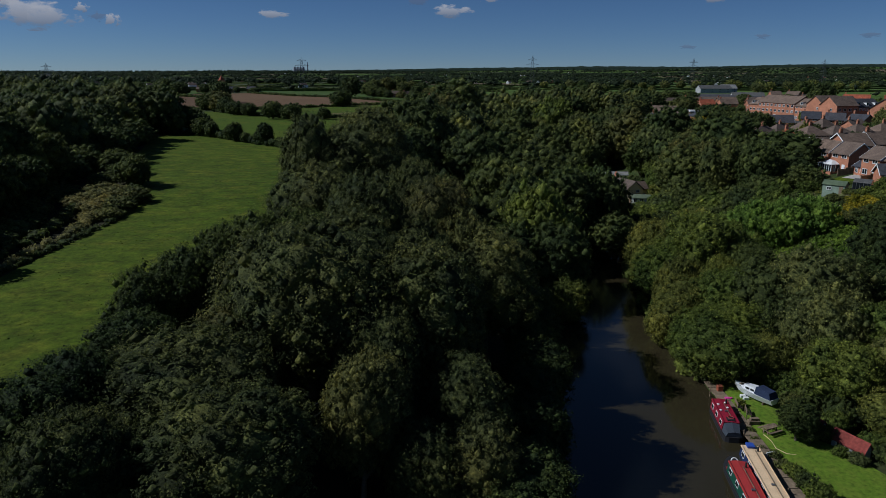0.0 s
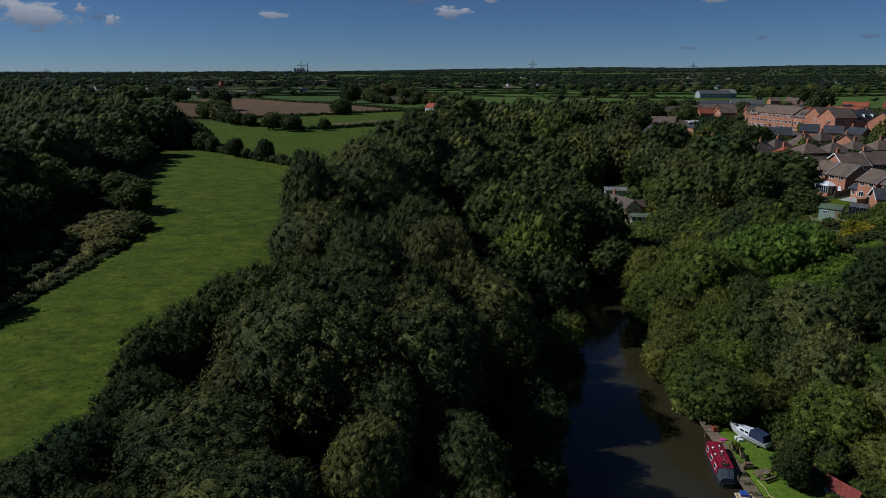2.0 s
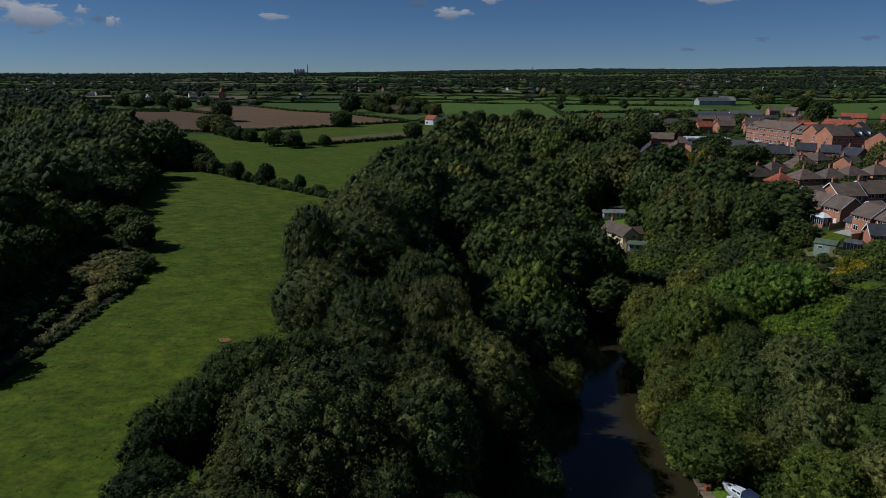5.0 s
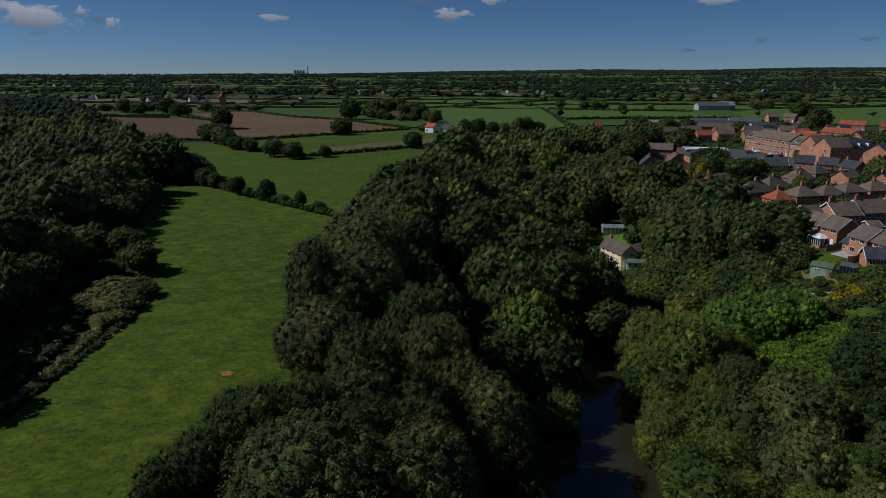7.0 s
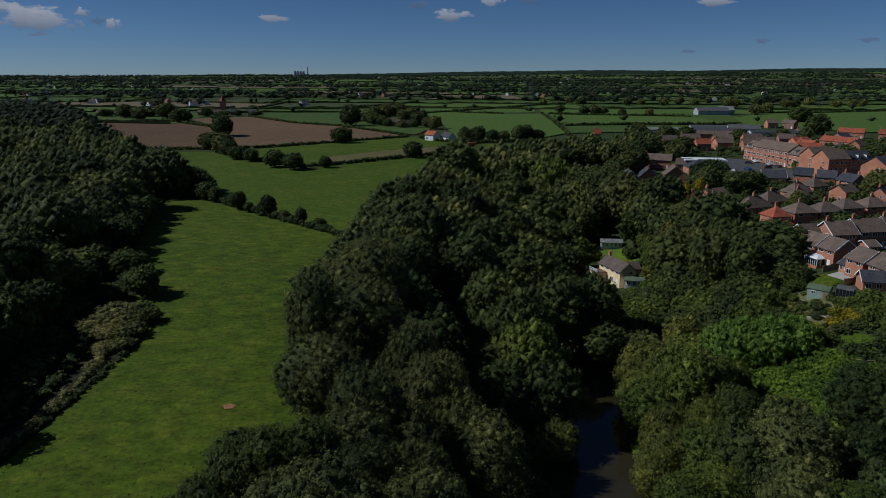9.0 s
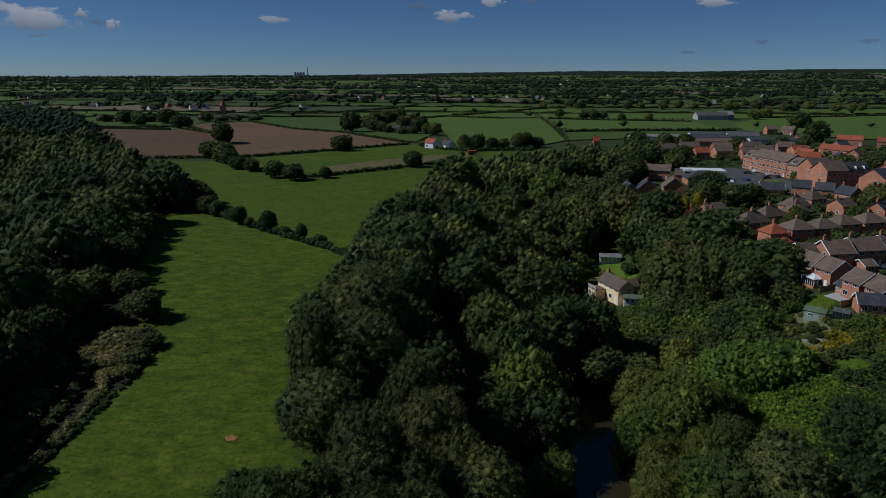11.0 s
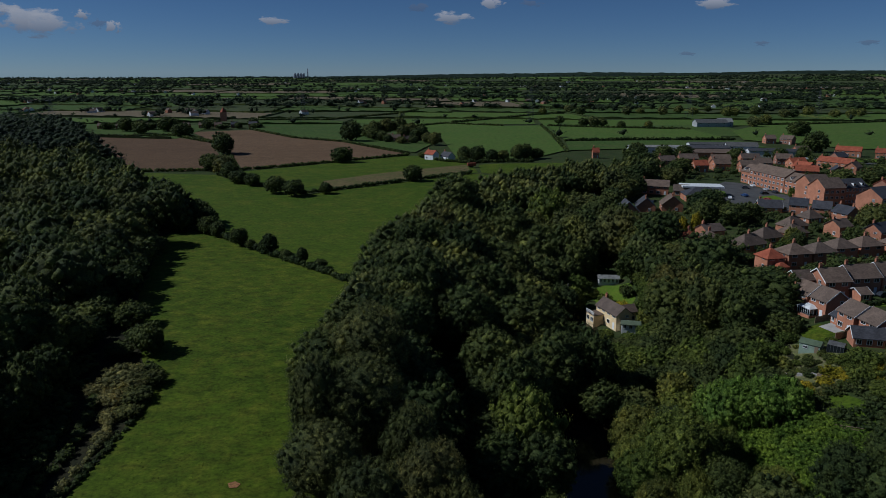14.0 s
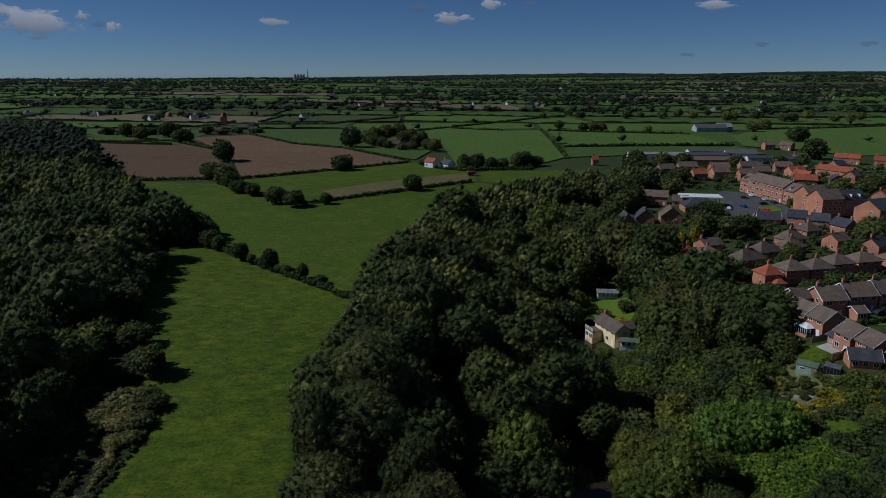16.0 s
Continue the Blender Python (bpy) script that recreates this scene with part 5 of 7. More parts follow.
# further streets
for x, y, w, d, t, r, lab in (
        (296, 518, 19, 9, -34, M_REDTILE, "brick terrace with a red roof"), (316, 500, 22, 9, -34, M_REDTILE, "brick terrace with a red roof"), (252, 452, 26, 9, -58, M_REDTILE, "brick terrace with a red roof"), (226, 452, 12, 9, 10, M_REDTILE, "brick house with a red roof"), (221, 432, 12, 9, -60, M_REDTILE, "brick house with a red roof"), (214, 415, 14, 9, -20, M_REDTILE, "brick house with a red roof"), (232, 414, 10, 8, 70, M_SLATE, "brick house with a slate roof"),
        (243, 402, 12, 9, 60, M_REDTILE, "brick house with a red roof"), (228, 360, 13, 9, 30, M_REDTILE, "brick house with a red roof"), (240, 345, 13, 9, 30, M_REDTILE, "brick house with a red roof"), (190, 440, 12, 9, 0, M_TILE, "brick house with a brown roof"), (204, 452, 12, 9, 0, M_TILE, "brick house with a brown roof"), (176, 448, 12, 9, 6, M_TILE, "brick house with a brown roof"), (160, 440, 10, 8, 6, M_REDTILE, "brick house with a red roof"),
        (184, 470, 14, 9, 0, M_TILE, "brick terrace with a brown roof"), (164, 474, 14, 9, 0, M_TILE, "brick terrace with a brown roof"), (206, 476, 14, 9, 0, M_TILE, "brick terrace with a brown roof"), (228, 474, 12, 9, -10, M_TILE, "brick house with a brown roof")):
    k = 0.72 if x < 0 else 0.86
    house(x, y, w * k, d * k, 5.2 * k, 8.4 * k, t, roof=r, chim=1, label=lab, group="houses of the village" if x < 0 else "houses of the town", cost=False, wall=M_CREAM if x < -200 and int(x) % 2 else M_BRICK2 if int(y) % 3 == 0 else M_BRICK)
for x, y, w, d, t, r, lab in (
        (146, 462, 12, 9, 10, M_TILE, "brick house with a brown roof"), (282, 616, 10, 9, 0, M_TILE, "brick house with a brown roof"), (296, 612, 12, 9, -50, M_TILE, "brick house beside a lane"), (268, 480, 10, 9, 20, M_SLATE, "brick house with a slate roof"), (262, 520, 12, 9, 10, M_TILE, "brick house with a brown roof"), (250, 430, 10, 8, 40, M_TILE, "brick house with a brown roof"), (-40, 618, 10, 8, 10, M_TILE, "brick farmhouse among trees"),
        (-30, 606, 9, 8, 30, M_TILE, "brick cottage among trees"), (-48, 626, 8, 7, 10, M_TILE, "brick cottage among trees"), (109, 505, 5, 5, 0, M_REDTILE, "narrow brick house among trees"), (-252, 757, 12, 9, 10, M_TILE, "house at the edge of a village"), (-238, 762, 10, 8, 20, M_TILE, "house at the edge of a village"), (-268, 752, 9, 8, 0, M_TILE, "house at the edge of a village"), (-222, 768, 10, 8, 10, M_SLATE, "house at the edge of a village"),
        (-204, 775, 12, 9, 0, M_SLATE, "house at the edge of a village"), (-334, 746, 12, 9, 5, M_TILE, "house at the edge of a village"), (-352, 742, 10, 9, 5, M_TILE, "house at the edge of a village"), (-312, 752, 9, 8, 5, M_TILE, "house at the edge of a village")):
    k = 0.72 if x < 0 else 0.86
    house(x, y, w * k, d * k, 5.2 * k, 8.4 * k, t, roof=r, chim=1, label=lab, group="houses of the village" if x < 0 else "houses of the town", cost=False, wall=M_CREAM if x < -200 and int(x) % 2 else M_BRICK2 if int(y) % 3 == 0 else M_BRICK)
house(-7, 490, 7.5, 6.5, 4.0, 6.4, -40, roof=M_REDTILE, wall=M_WHITE, chim=1, label="white house with an orange red roof", cost=False, group="houses of the village")
house(4, 487, 9, 6, 3.0, 5.6, -55, roof=M_SLATE, wall=M_WHITE, chim=1, label="white cottage with a grey roof", cost=False, group="houses of the village")

# works with long sheds
for x, y, w, d, e, r, t, roof, wall in ((163, 541, 43, 9, 4.5, 5.6, -2, M_LIGHTROOF, M_WHITE), (199, 536, 30, 15, 4.6, 6.2, -2, M_SLATE, M_GREYWALL), (209, 556, 34, 10, 5.0, 6.4, -2, M_GREYROOF, M_WHITE),
                                        (227, 541, 22, 16, 5.4, 8.0, -16, M_GREYROOF, M_WHITE), (241, 517, 36, 10, 4.4, 5.8, -10, M_SLATE, M_WHITE), (168, 518, 16, 12, 4.6, 7.2, -6, M_LIGHTROOF, M_BRICK), (196, 512, 36, 10, 4.0, 6.0, -4, M_TILE, M_BRICK),
                                        (298, 800, 34, 16, 5, 8.5, 0, M_GREYROOF, M_GREYWALL), (318, 812, 16, 14, 5, 9, 0, M_LIGHTROOF, M_GREYWALL)):
    house(x, y, w, d, e, r, t, roof=roof, wall=wall, chim=0, cols=max(3, int(w / 7)), label="long low industrial shed with sheet roofing" if y < 700 else "farm barn with sheet roofing", group="industrial sheds", category="shed", name="industrial_shed", doors=False, cost=False)

# the cream cottage by the river
cottage = house(51.6, 200.3, 11.0, 5.2, 4.6, 6.7, -71, wall=M_CREAM, chim=1, cols=4, label="cream rendered cottage with a brown roof by the river", base=1.0)
part("terrace_room", boxes((-5.4, -1.2, -6.0, -2.63, -1.2, 2.7)), M_CREAM, cottage)
terrace = part("terrace_floor", boxes((-5.55, -1.05, -6.15, -2.63, 2.703, 2.86)), M_TILE, cottage)
for i in range(7):
    part("railing_post", boxes((-5.45 + 0.72 * i - 0.05, -5.45 + 0.72 * i + 0.05, -6.1, -6.0, 2.863, 3.75)), M_WHITE, terrace)
for up in (3.25, 3.75):
    part("rail", boxes((-5.5, -1.05, -6.11, -5.99, up + 0.003, up + 0.1)), M_WHITE, terrace)
for px in (-4.4, -2.2):
    window(cottage, px, -6.02, 0.7, 0, 1.5, 1.4)
house(54.9, 193.4, 5.0, 2.6, 2.3, 2.9, -12, roof=plain("green felt", (0.13, 0.16, 0.1), 0.9), wall=M_WHITE, chim=0, cols=3, label="white lean-to with a green felt roof", base=1.4, doors=False, cost=False)
house(55.4, 200.6, 4.4, 3.6, 3.7, 5.2, 19, wall=M_CREAM, chim=0, cols=2, label="cream cottage wing with a small brown gable", base=1.6, doors=False, cost=False)
house(59.5, 242, 7.0, 3.2, 2.4, 3.2, -6, roof=M_LIGHTROOF, wall=M_WHITE, chim=0, cols=5, label="white garden pavilion with a grey roof", base=hz(59.5, 242), doors=False, cost=False, category="pavilion", name="pavilion")
tree("bushgold", 57.5, 213, 2.4, 2.2, group="cottage garden", name="bush")
tree("bush2", 54, 222, 2.2, 2.4, group="cottage garden", name="bush")
tree("bush0", 62, 226, 2.6, 3.4, group="cottage garden", name="bush")

# garden sheds, greenhouse, shrubs on the slope below the houses
def garden_shed(x, y, w, d, h, turn, wall, roof, label, base):
    ob = new("garden_shed")
    ob.location, ob.rotation_euler = (x, y, base), (0, 0, radians(turn))
    tagged(ob, label, "shed")
    part("wall", wall_mesh(w, d, h, h + 0.7, False), wall, ob)
    part("roof", roof_mesh(w, d, h, h + 0.75, False, 0.2, 0.06), roof, ob)
    part("door", boxes((w / 2 - 1.1, w / 2 - 0.3, -d / 2 - 0.04, -d / 2 + 0.02, 0.05, min(1.85, h - 0.06))), M_TIMBER, ob)
    window(ob, -w * 0.2, -d / 2 - 0.02, min(0.9, h - 0.75), 0, 1.0, min(0.7, h * 0.5))
    return ob


garden_shed(85.6, 153.2, 4.4, 2.8, 2.1, -44, M_SHEDGREEN, plain("mossy green felt", (0.09, 0.12, 0.07), 0.9), "pale green timber garden shed", hz(85.6, 153.2) - 0.1)
greenhouse = new("greenhouse")
greenhouse.location, greenhouse.rotation_euler = (89.4, 149.6, hz(89.4, 149.6) - 0.1), (0, 0, radians(-44))
tagged(greenhouse, "small glass greenhouse beside a garden shed", "greenhouse")
part("glazing", wall_mesh(3.4, 2.2, 1.6, 2.3, False), M_PANE, greenhouse)
part("roof", roof_mesh(3.4, 2.2, 1.62, 2.34, False, 0.05, 0.04), M_GREYROOF, greenhouse)
for i in range(6):
    part("post", boxes((-1.7 + 0.68 * i - 0.03, -1.7 + 0.68 * i + 0.03, -1.14, -1.105, 0.0, 1.6)), M_STEEL, greenhouse)
grng = random.Random(12)
for key, x, y, R, H in (("bushgold", 80.5, 137, 1.8, 1.2), ("bushgold", 83.5, 139.5, 2.2, 1.4), ("bushgold", 84.5, 135, 2.0, 1.0), ("bushgold", 77.5, 138.5, 1.4, 0.9), ("bush2", 90, 140, 3.2, 3.2), ("bush2", 87, 143, 2.0, 1.8), ("bush0", 82, 147, 1.8, 1.6), ("bush2", 78, 150, 2.4, 2.2),
                        ("bush0", 86, 146.5, 1.4, 1.2), ("bush2", 75, 143, 2.0, 1.6), ("bush2", 86, 133.5, 2.8, 3.2), ("bush0", 97, 139, 3.0, 3.6), ("bush2", 80, 158, 2.4, 2.4), ("bush2", 84, 161, 2.2, 2.4), ("bush0", 87, 166, 3.0, 3.6), ("bush2", 91, 155, 1.2, 1.0), ("bush0", 81.5, 143, 1.0, 0.8), ("bush2", 79, 145, 0.9, 0.8)):
    tree(key, x, y, R, H, group="garden shrubs", name="bush")
for i in range(7):
    x, y = 76.5 + i * 0.9, 146.5 - i * 1.0
    bm = boxes((-1.1, 1.1, -0.45, 0.45, -0.4, 0.3))
    bmesh.ops.bevel(bm, geom=bm.edges[:], offset=0.05, segments=1, affect="EDGES")
    bed = part("planter", bm, M_PAVING if i % 2 else M_TIMBER, None)
    bed.location, bed.rotation_euler = (x, y, hz(x, y)), (0, 0, radians(-40 + grng.uniform(-8, 8)))
    tagged(bed, "low raised garden bed with pale edging", "planter", "garden beds")
hedge([(86, 110), (93, 122), (98, 132), (101, 141)], "dark garden hedge below the houses", 1.6, 2.4, 0.3, 8, seed=41)
hedge([(110, 178), (118, 180), (126, 184)], "dark clipped garden hedge", 0.8, 1.5, 0.25, 10, seed=42)
hedge([(146, 268), (154, 272), (160, 276)], "dark clipped garden hedge", 0.9, 1.5, 0.3, 8, seed=43)
hedge([(126, 236), (146, 246), (160, 258)], "clipped hedge along a street", 0.9, 1.6, 0.3, 8, seed=44)

field("allotment", [(71, 143), (76, 156), (84, 160), (93, 148), (95, 138), (88, 131), (78, 133)], ground_material("garden soil", (0.1, 0.1, 0.04), (0.13, 0.14, 0.045), (0.2, 0.16, 0.09), 0.1, 1.5), "terraced garden plot of soil and low plants", 0.1, 3, "garden")
field("garden_lawn", [(76.5, 131.5), (80.5, 131.8), (82.5, 126), (81, 120.5), (78.5, 115), (76, 116.5), (76, 124)], M_PASTURE, "sloping garden lawn between shrubs", 0.12, 2)
def garden_fence(points, tall, mat, label, thing="garden_fence"):
    """A boundary of panels between posts, along a line."""
    x0, y0 = points[0]
    ob = new(thing)
    ob.location = (x0, y0, surface(x0, y0))
    tagged(ob, label, "fence" if thing == "garden_fence" else "wall", "garden boundaries")
    for (ax, ay), (cx, cy) in zip(points, points[1:]):
        k = max(1, int(math.hypot(cx - ax, cy - ay) / 1.9))
        ang = math.atan2(cy - ay, cx - ax)
        step = math.hypot(cx - ax, cy - ay) / k
        for i in range(k):
            px, py = ax + (cx - ax) * (i + 0.5) / k, ay + (cy - ay) * (i + 0.5) / k
            dz = surface(px, py) - ob.location.z
            p = part("panel", boxes((-step / 2 + 0.05, step / 2 - 0.05, -0.04, 0.04, -0.3, tall)), mat, ob)
            p.location, p.rotation_euler = (px - x0, py - y0, dz), (0, 0, ang)
            p = part("post", boxes((-0.047, 0.047, -0.06, 0.06, -0.4, tall + 0.12)), mat, ob)
            p.location, p.rotation_euler = (px - x0 - step / 2 * math.cos(ang), py - y0 - step / 2 * math.sin(ang), dz), (0, 0, ang)


M_FENCE = plain("weathered fence timber", (0.26, 0.2, 0.13), 0.9, 0.1, 0.25, 1.5)
garden_fence([(105.0, 207.0), (109.5, 208.2), (116, 209.8)], 1.5, plain("buff brick", (0.42, 0.33, 0.22), 0.9, 0.15), "buff brick garden wall behind a house", "garden_wall")
garden_fence([(118, 210.3), (129, 215), (139, 219), (150, 222)], 1.6, M_FENCE, "weathered timber panel fence between gardens")
garden_fence([(93.5, 167.3), (97.3, 167.6)], 1.6, M_FENCE, "weathered timber panel fence between gardens")
garden_fence([(92, 155.2), (97.2, 157)], 1.6, M_FENCE, "weathered timber panel fence beside a garden room")
garden_fence([(112, 224.8), (120, 227.5), (132, 233), (142, 236.5)], 1.4, M_FENCE, "weathered timber panel fence along a street")
garden_fence([(108, 184.4), (109.4, 176)], 1.6, M_FENCE, "weathered timber panel fence between gardens")
rail = new("rail_fence")
rail.location = (72.6, 123.0, hz(72.6, 123.0))
tagged(rail, "weathered timber rail fence above the glade", "fence")
for i in range(5):
    u = i / 4
    px, py = 72.6 + 4.0 * u, 123.0 - 6.6 * u
    part("post", boxes((px - 72.65, px - 72.55, py - 123.05, py - 122.95, hz(px, py) - rail.location.z - 0.4, hz(px, py) - rail.location.z + 1.1)), M_TIMBER, rail)
    if i:
        for up in (0.55, 1.0):
            bm = bmesh.new()
            tube(bm, [(ax - 72.6, ay - 123.0, hz(ax, ay) - rail.location.z + up) for ax, ay in ((px - 1.0, py + 1.65), (px, py))], [0.06, 0.06], 4)
            part("rail", bm, M_TIMBER, rail)
grng = random.Random(8)
for i, (x, y) in enumerate(scatter([(72, 140), (78, 154), (84, 158), (92, 146), (99, 138), (94, 128), (87, 130), (78, 133)], 2.1, 61, [(85.6, 153.2, 3.6), (89.4, 149.6, 2.8), (81, 127, 6)])):
    key = grng.choice(("bush0", "bush1", "bush2", "bush2", "bush0", "bush2", "bush0", "bushgold"))
    r = grng.uniform(0.5, 1.25)
    tree(key, x, y, r, r * grng.uniform(0.7, 1.2), group="garden shrubs", name="bush")
for i, (x, y) in enumerate(scatter([(76, 132), (88, 134), (94, 126), (90, 114), (80, 112), (75.5, 119)], 1.7, 66, [(79.5, 127, 3.2), (74.6, 119.7, 1.4)])):
    r = grng.uniform(0.9, 1.9)
    mass("garden greenery", "shrub%d" % (i % 2), x, y, r, r * grng.uniform(0.7, 1.3), grng.uniform(0, 6))
for i, (x, y) in enumerate(scatter([(96, 196), (94, 230), (84, 236), (98, 300), (130, 320), (168, 300), (180, 256), (150, 205), (130, 188), (112, 178)], 5.8, 63,
                                   [(o.location.x, o.location.y, 6.2) for o in scene.objects if o.name.startswith("house")])):
    r = grng.uniform(1.2, 2.6)
    mass("garden greenery", "shrub%d" % (i % 2), x, y, r, r * grng.uniform(1.0, 1.7), grng.uniform(0, 6))
for i, (x, y) in enumerate(scatter([(140, 400), (130, 430), (130, 500), (260, 510), (330, 470), (300, 420), (230, 330), (200, 350), (200, 400)], 8.0, 65,
                                   [(o.location.x, o.location.y, 8.0) for o in scene.objects if o.name.startswith("house")])):
    r = grng.uniform(1.6, 3.6)
    mass("garden greenery", "shrub%d" % (i % 2), x, y, r, r * grng.uniform(1.0, 1.7), grng.uniform(0, 6))
for x, y in ((-196, 760), (-214, 752), (-230, 748), (-246, 744), (-262, 740), (-278, 738), (-300, 735), (-322, 730), (-344, 732), (-366, 735), (-240, 775), (-260, 780), (-210, 785), (-290, 770), (-330, 765)):
    tree("middark%d" % (int(x) % 2), x + grng.uniform(-5, 5), y + grng.uniform(-4, 4), grng.uniform(4, 7), grng.uniform(5, 10), group="trees of the village")
for x, y, R, H in ((-34, 596, 4, 6), (-46, 608, 4, 6.5), (-52, 618, 5, 8), (-24, 600, 4, 7), (-60, 630, 6, 10), (-34, 628, 6, 13), (-66, 640, 6, 12), (-14, 500, 3, 4), (14, 478, 3, 4)):
    tree("mid%d" % (int(R) % 4), x, y, R, H, group="trees of the village")

# trees and bushes in the town
for key, x, y, R, H in (
        ("gold", 96.5, 262, 1.9, 8.5), ("gold", 91.5, 262, 1.5, 7), ("middark0", 112, 300, 6, 10), ("middark1", 120, 312, 6, 9), ("mid0", 108, 285, 6, 9), ("mid2", 118, 282, 6, 8), ("mid1", 128, 290, 5, 7),
        ("midpale0", 116, 232, 3, 5), ("mid0", 124, 240, 3, 6), ("midpale0", 125, 246, 3, 6), ("middark1", 147, 246, 5, 6), ("mid3", 168, 268, 7, 10), ("mid2", 178, 262, 7, 10), ("midpale1", 190, 280, 5, 7),
        ("mid1", 214, 378, 6, 9), ("mid0", 234, 384, 7, 9), ("middark0", 258, 410, 6, 9), ("mid3", 246, 372, 6, 9), ("middark0", 152, 486, 7, 11), ("middark1", 168, 494, 6, 10), ("mid1", 137, 500, 6, 11),
        ("middark0", 128, 470, 7, 12)):
    tree(key, x, y, R, H, group="trees in the town")
for key, x, y, R, H in (
        ("mid2", 146, 430, 6, 9), ("mid0", 206, 496, 6, 8), ("midpale0", 172, 345, 1.6, 4.5), ("middark1", 126, 440, 7, 11), ("middark0", 138, 416, 6, 9), ("mid1", 120, 410, 7, 11), ("mid2", 112, 390, 7, 11),
        ("mid3", 126, 385, 6, 9), ("middark0", 100, 375, 7, 11), ("mid0", 96, 350, 6, 10), ("mid2", 88, 335, 6, 10), ("middark1", 236, 496, 5, 8), ("mid0", 257, 505, 5, 8), ("mid1", 78, 318, 6, 9),
        ("mid1", 132, 206, 4, 6), ("middark0", 122, 208, 4, 6), ("mid2", 97, 200, 3.4, 4.5), ("midpale0", 146, 212, 4, 6), ("middark1", 152, 222, 5, 8), ("mid3", 93, 222, 4, 6), ("mid0", 112, 204, 3, 4.5),
        ("mid2", 88, 195, 5, 6.5)):
    tree(key, x, y, R, H, group="trees in the town")
grove([(62, 345), (62, 366), (80, 386), (98, 398), (112, 408), (118, 400), (92, 372), (86, 345)], 7.5, 31, MID, (5, 7), (9, 13), "trees behind the wood", single=lambda x, y: False)
grove([(26, 330), (60, 335), (80, 372), (78, 384), (60, 366), (40, 350)], 7.0, 33, MID, (5, 7), (11, 15), "trees behind the wood", single=lambda x, y: False)
grove([(-204, 432), (-300, 590), (-338, 650), (-370, 720), (-480, 800), (-760, 860), (-900, 640), (-640, 420), (-420, 380), (-330, 432)], 16, 35, MID, (10, 13), (13, 18), "wood far in the west", single=lambda x, y: False)


# parked cars
def car(x, y, turn, paint, label):
    ob = new("car")
    ob.location, ob.rotation_euler = (x, y, surface(x, y) + 0.12), (0, 0, radians(turn))
    tagged(ob, label, "car", "parked cars")
    prof = [(-2.1, 0.35), (2.1, 0.35), (2.15, 0.7), (1.2, 0.88), (0.5, 1.42), (-1.2, 1.45), (-2.0, 0.95), (-2.15, 0.6)]
    bm = bmesh.new()
    L = [bm.verts.new((px, -0.85 if z < 1 else -0.68, z)) for px, z in prof]
    R = [bm.verts.new((px, 0.85 if z < 1 else 0.68, z)) for px, z in prof]
    bm.faces.new(L)
    bm.faces.new(R[::-1])
    for i in range(len(prof)):
        j = (i + 1) % len(prof)
        bm.faces.new((L[j], L[i], R[i], R[j]))
    part("body", bm, paint, ob)
    part("glass", boxes((-1.45, 0.72, -0.79, 0.79, 0.98, 1.33)), M_PANE, ob)
    for px in (-1.3, 1.3):
        for py in (-0.8, 0.8):
            bm = bmesh.new()
            bmesh.ops.create_cone(bm, cap_ends=True, segments=14, radius1=0.32, radius2=0.32, depth=0.2, matrix=Matrix.Translation((px, py, 0.32)) @ Matrix.Rotation(radians(90), 4, "X"))
            part("wheel", bm, M_RUBBER, ob)


PAINTS = {n: plain(n + " car paint", c, 0.3, 0.5, 0.03) for n, c in (("red", (0.4, 0.02, 0.02)), ("white", (0.7, 0.7, 0.7)), ("dark", (0.03, 0.035, 0.045)), ("silver", (0.4, 0.41, 0.42)), ("blue", (0.04, 0.08, 0.2)))}
for x, y, t, c in ((156, 334, -60, "red"), (161, 372, -20, "dark"), (163, 354, 10, "dark"), (150, 326, 10, "dark"), (167.5, 379, 95, "white"), (169, 366, 95, "silver"), (170, 358, 95, "dark"), (181, 309, 60, "white"), (146, 322, 30, "silver"), (150, 347, 100, "blue"),
                   (169, 305, 60, "silver"), (173, 297, 60, "white"), (136, 243, 25, "silver"), (152, 252, 40, "dark"), (256, 498, -30, "white"), (262, 495, -30, "silver"), (268, 492, -30, "dark"), (322, 480, -30, "white"), (328, 476, -30, "dark"), (110, 229, 20, "white"), (140, 340, 70, "white"), (122.5, 186.6, 12, "dark"), (131.5, 189.6, 12, "silver"), (150, 206, 20, "red"), (126, 231.5, 24, "dark")):
    car(x, y, t, PAINTS[c], c + (" painted" if c in ("red", "white", "blue") else " metallic") + " car parked beside the buildings")


# ---------------------------------------------------------------- boats and the landing
def paint(name, colour, rough=0.35):
    return plain(name, colour, rough, 0.5, 0.08, 0.8)


M_HULL = paint("black hull blacking", (0.018, 0.018, 0.02), 0.6)
M_RED = paint("faded red boat paint", (0.36, 0.035, 0.03), 0.45)
M_CRIMSON = paint("crimson boat paint", (0.24, 0.012, 0.03), 0.4)
M_NAVY = paint("navy boat paint", (0.02, 0.035, 0.1))
M_GREENP = paint("dark green boat paint", (0.015, 0.07, 0.045))
M_BUFF = paint("buff cream boat paint", (0.62, 0.45, 0.27), 0.6)
M_CANVAS = plain("dark canvas cover", (0.05, 0.06, 0.075), 0.9, 0.1, 0.15, 1.0)
M_NAVYCANVAS = plain("navy canvas cover", (0.025, 0.035, 0.07), 0.9, 0.1, 0.15, 1.0)
M_GEL = plain("white boat hull", (0.72, 0.73, 0.74), 0.3, 0.5, 0.05, 0.8)
M_PURPLE = plain("bright pink plastic", (0.5, 0.05, 0.25), 0.6)


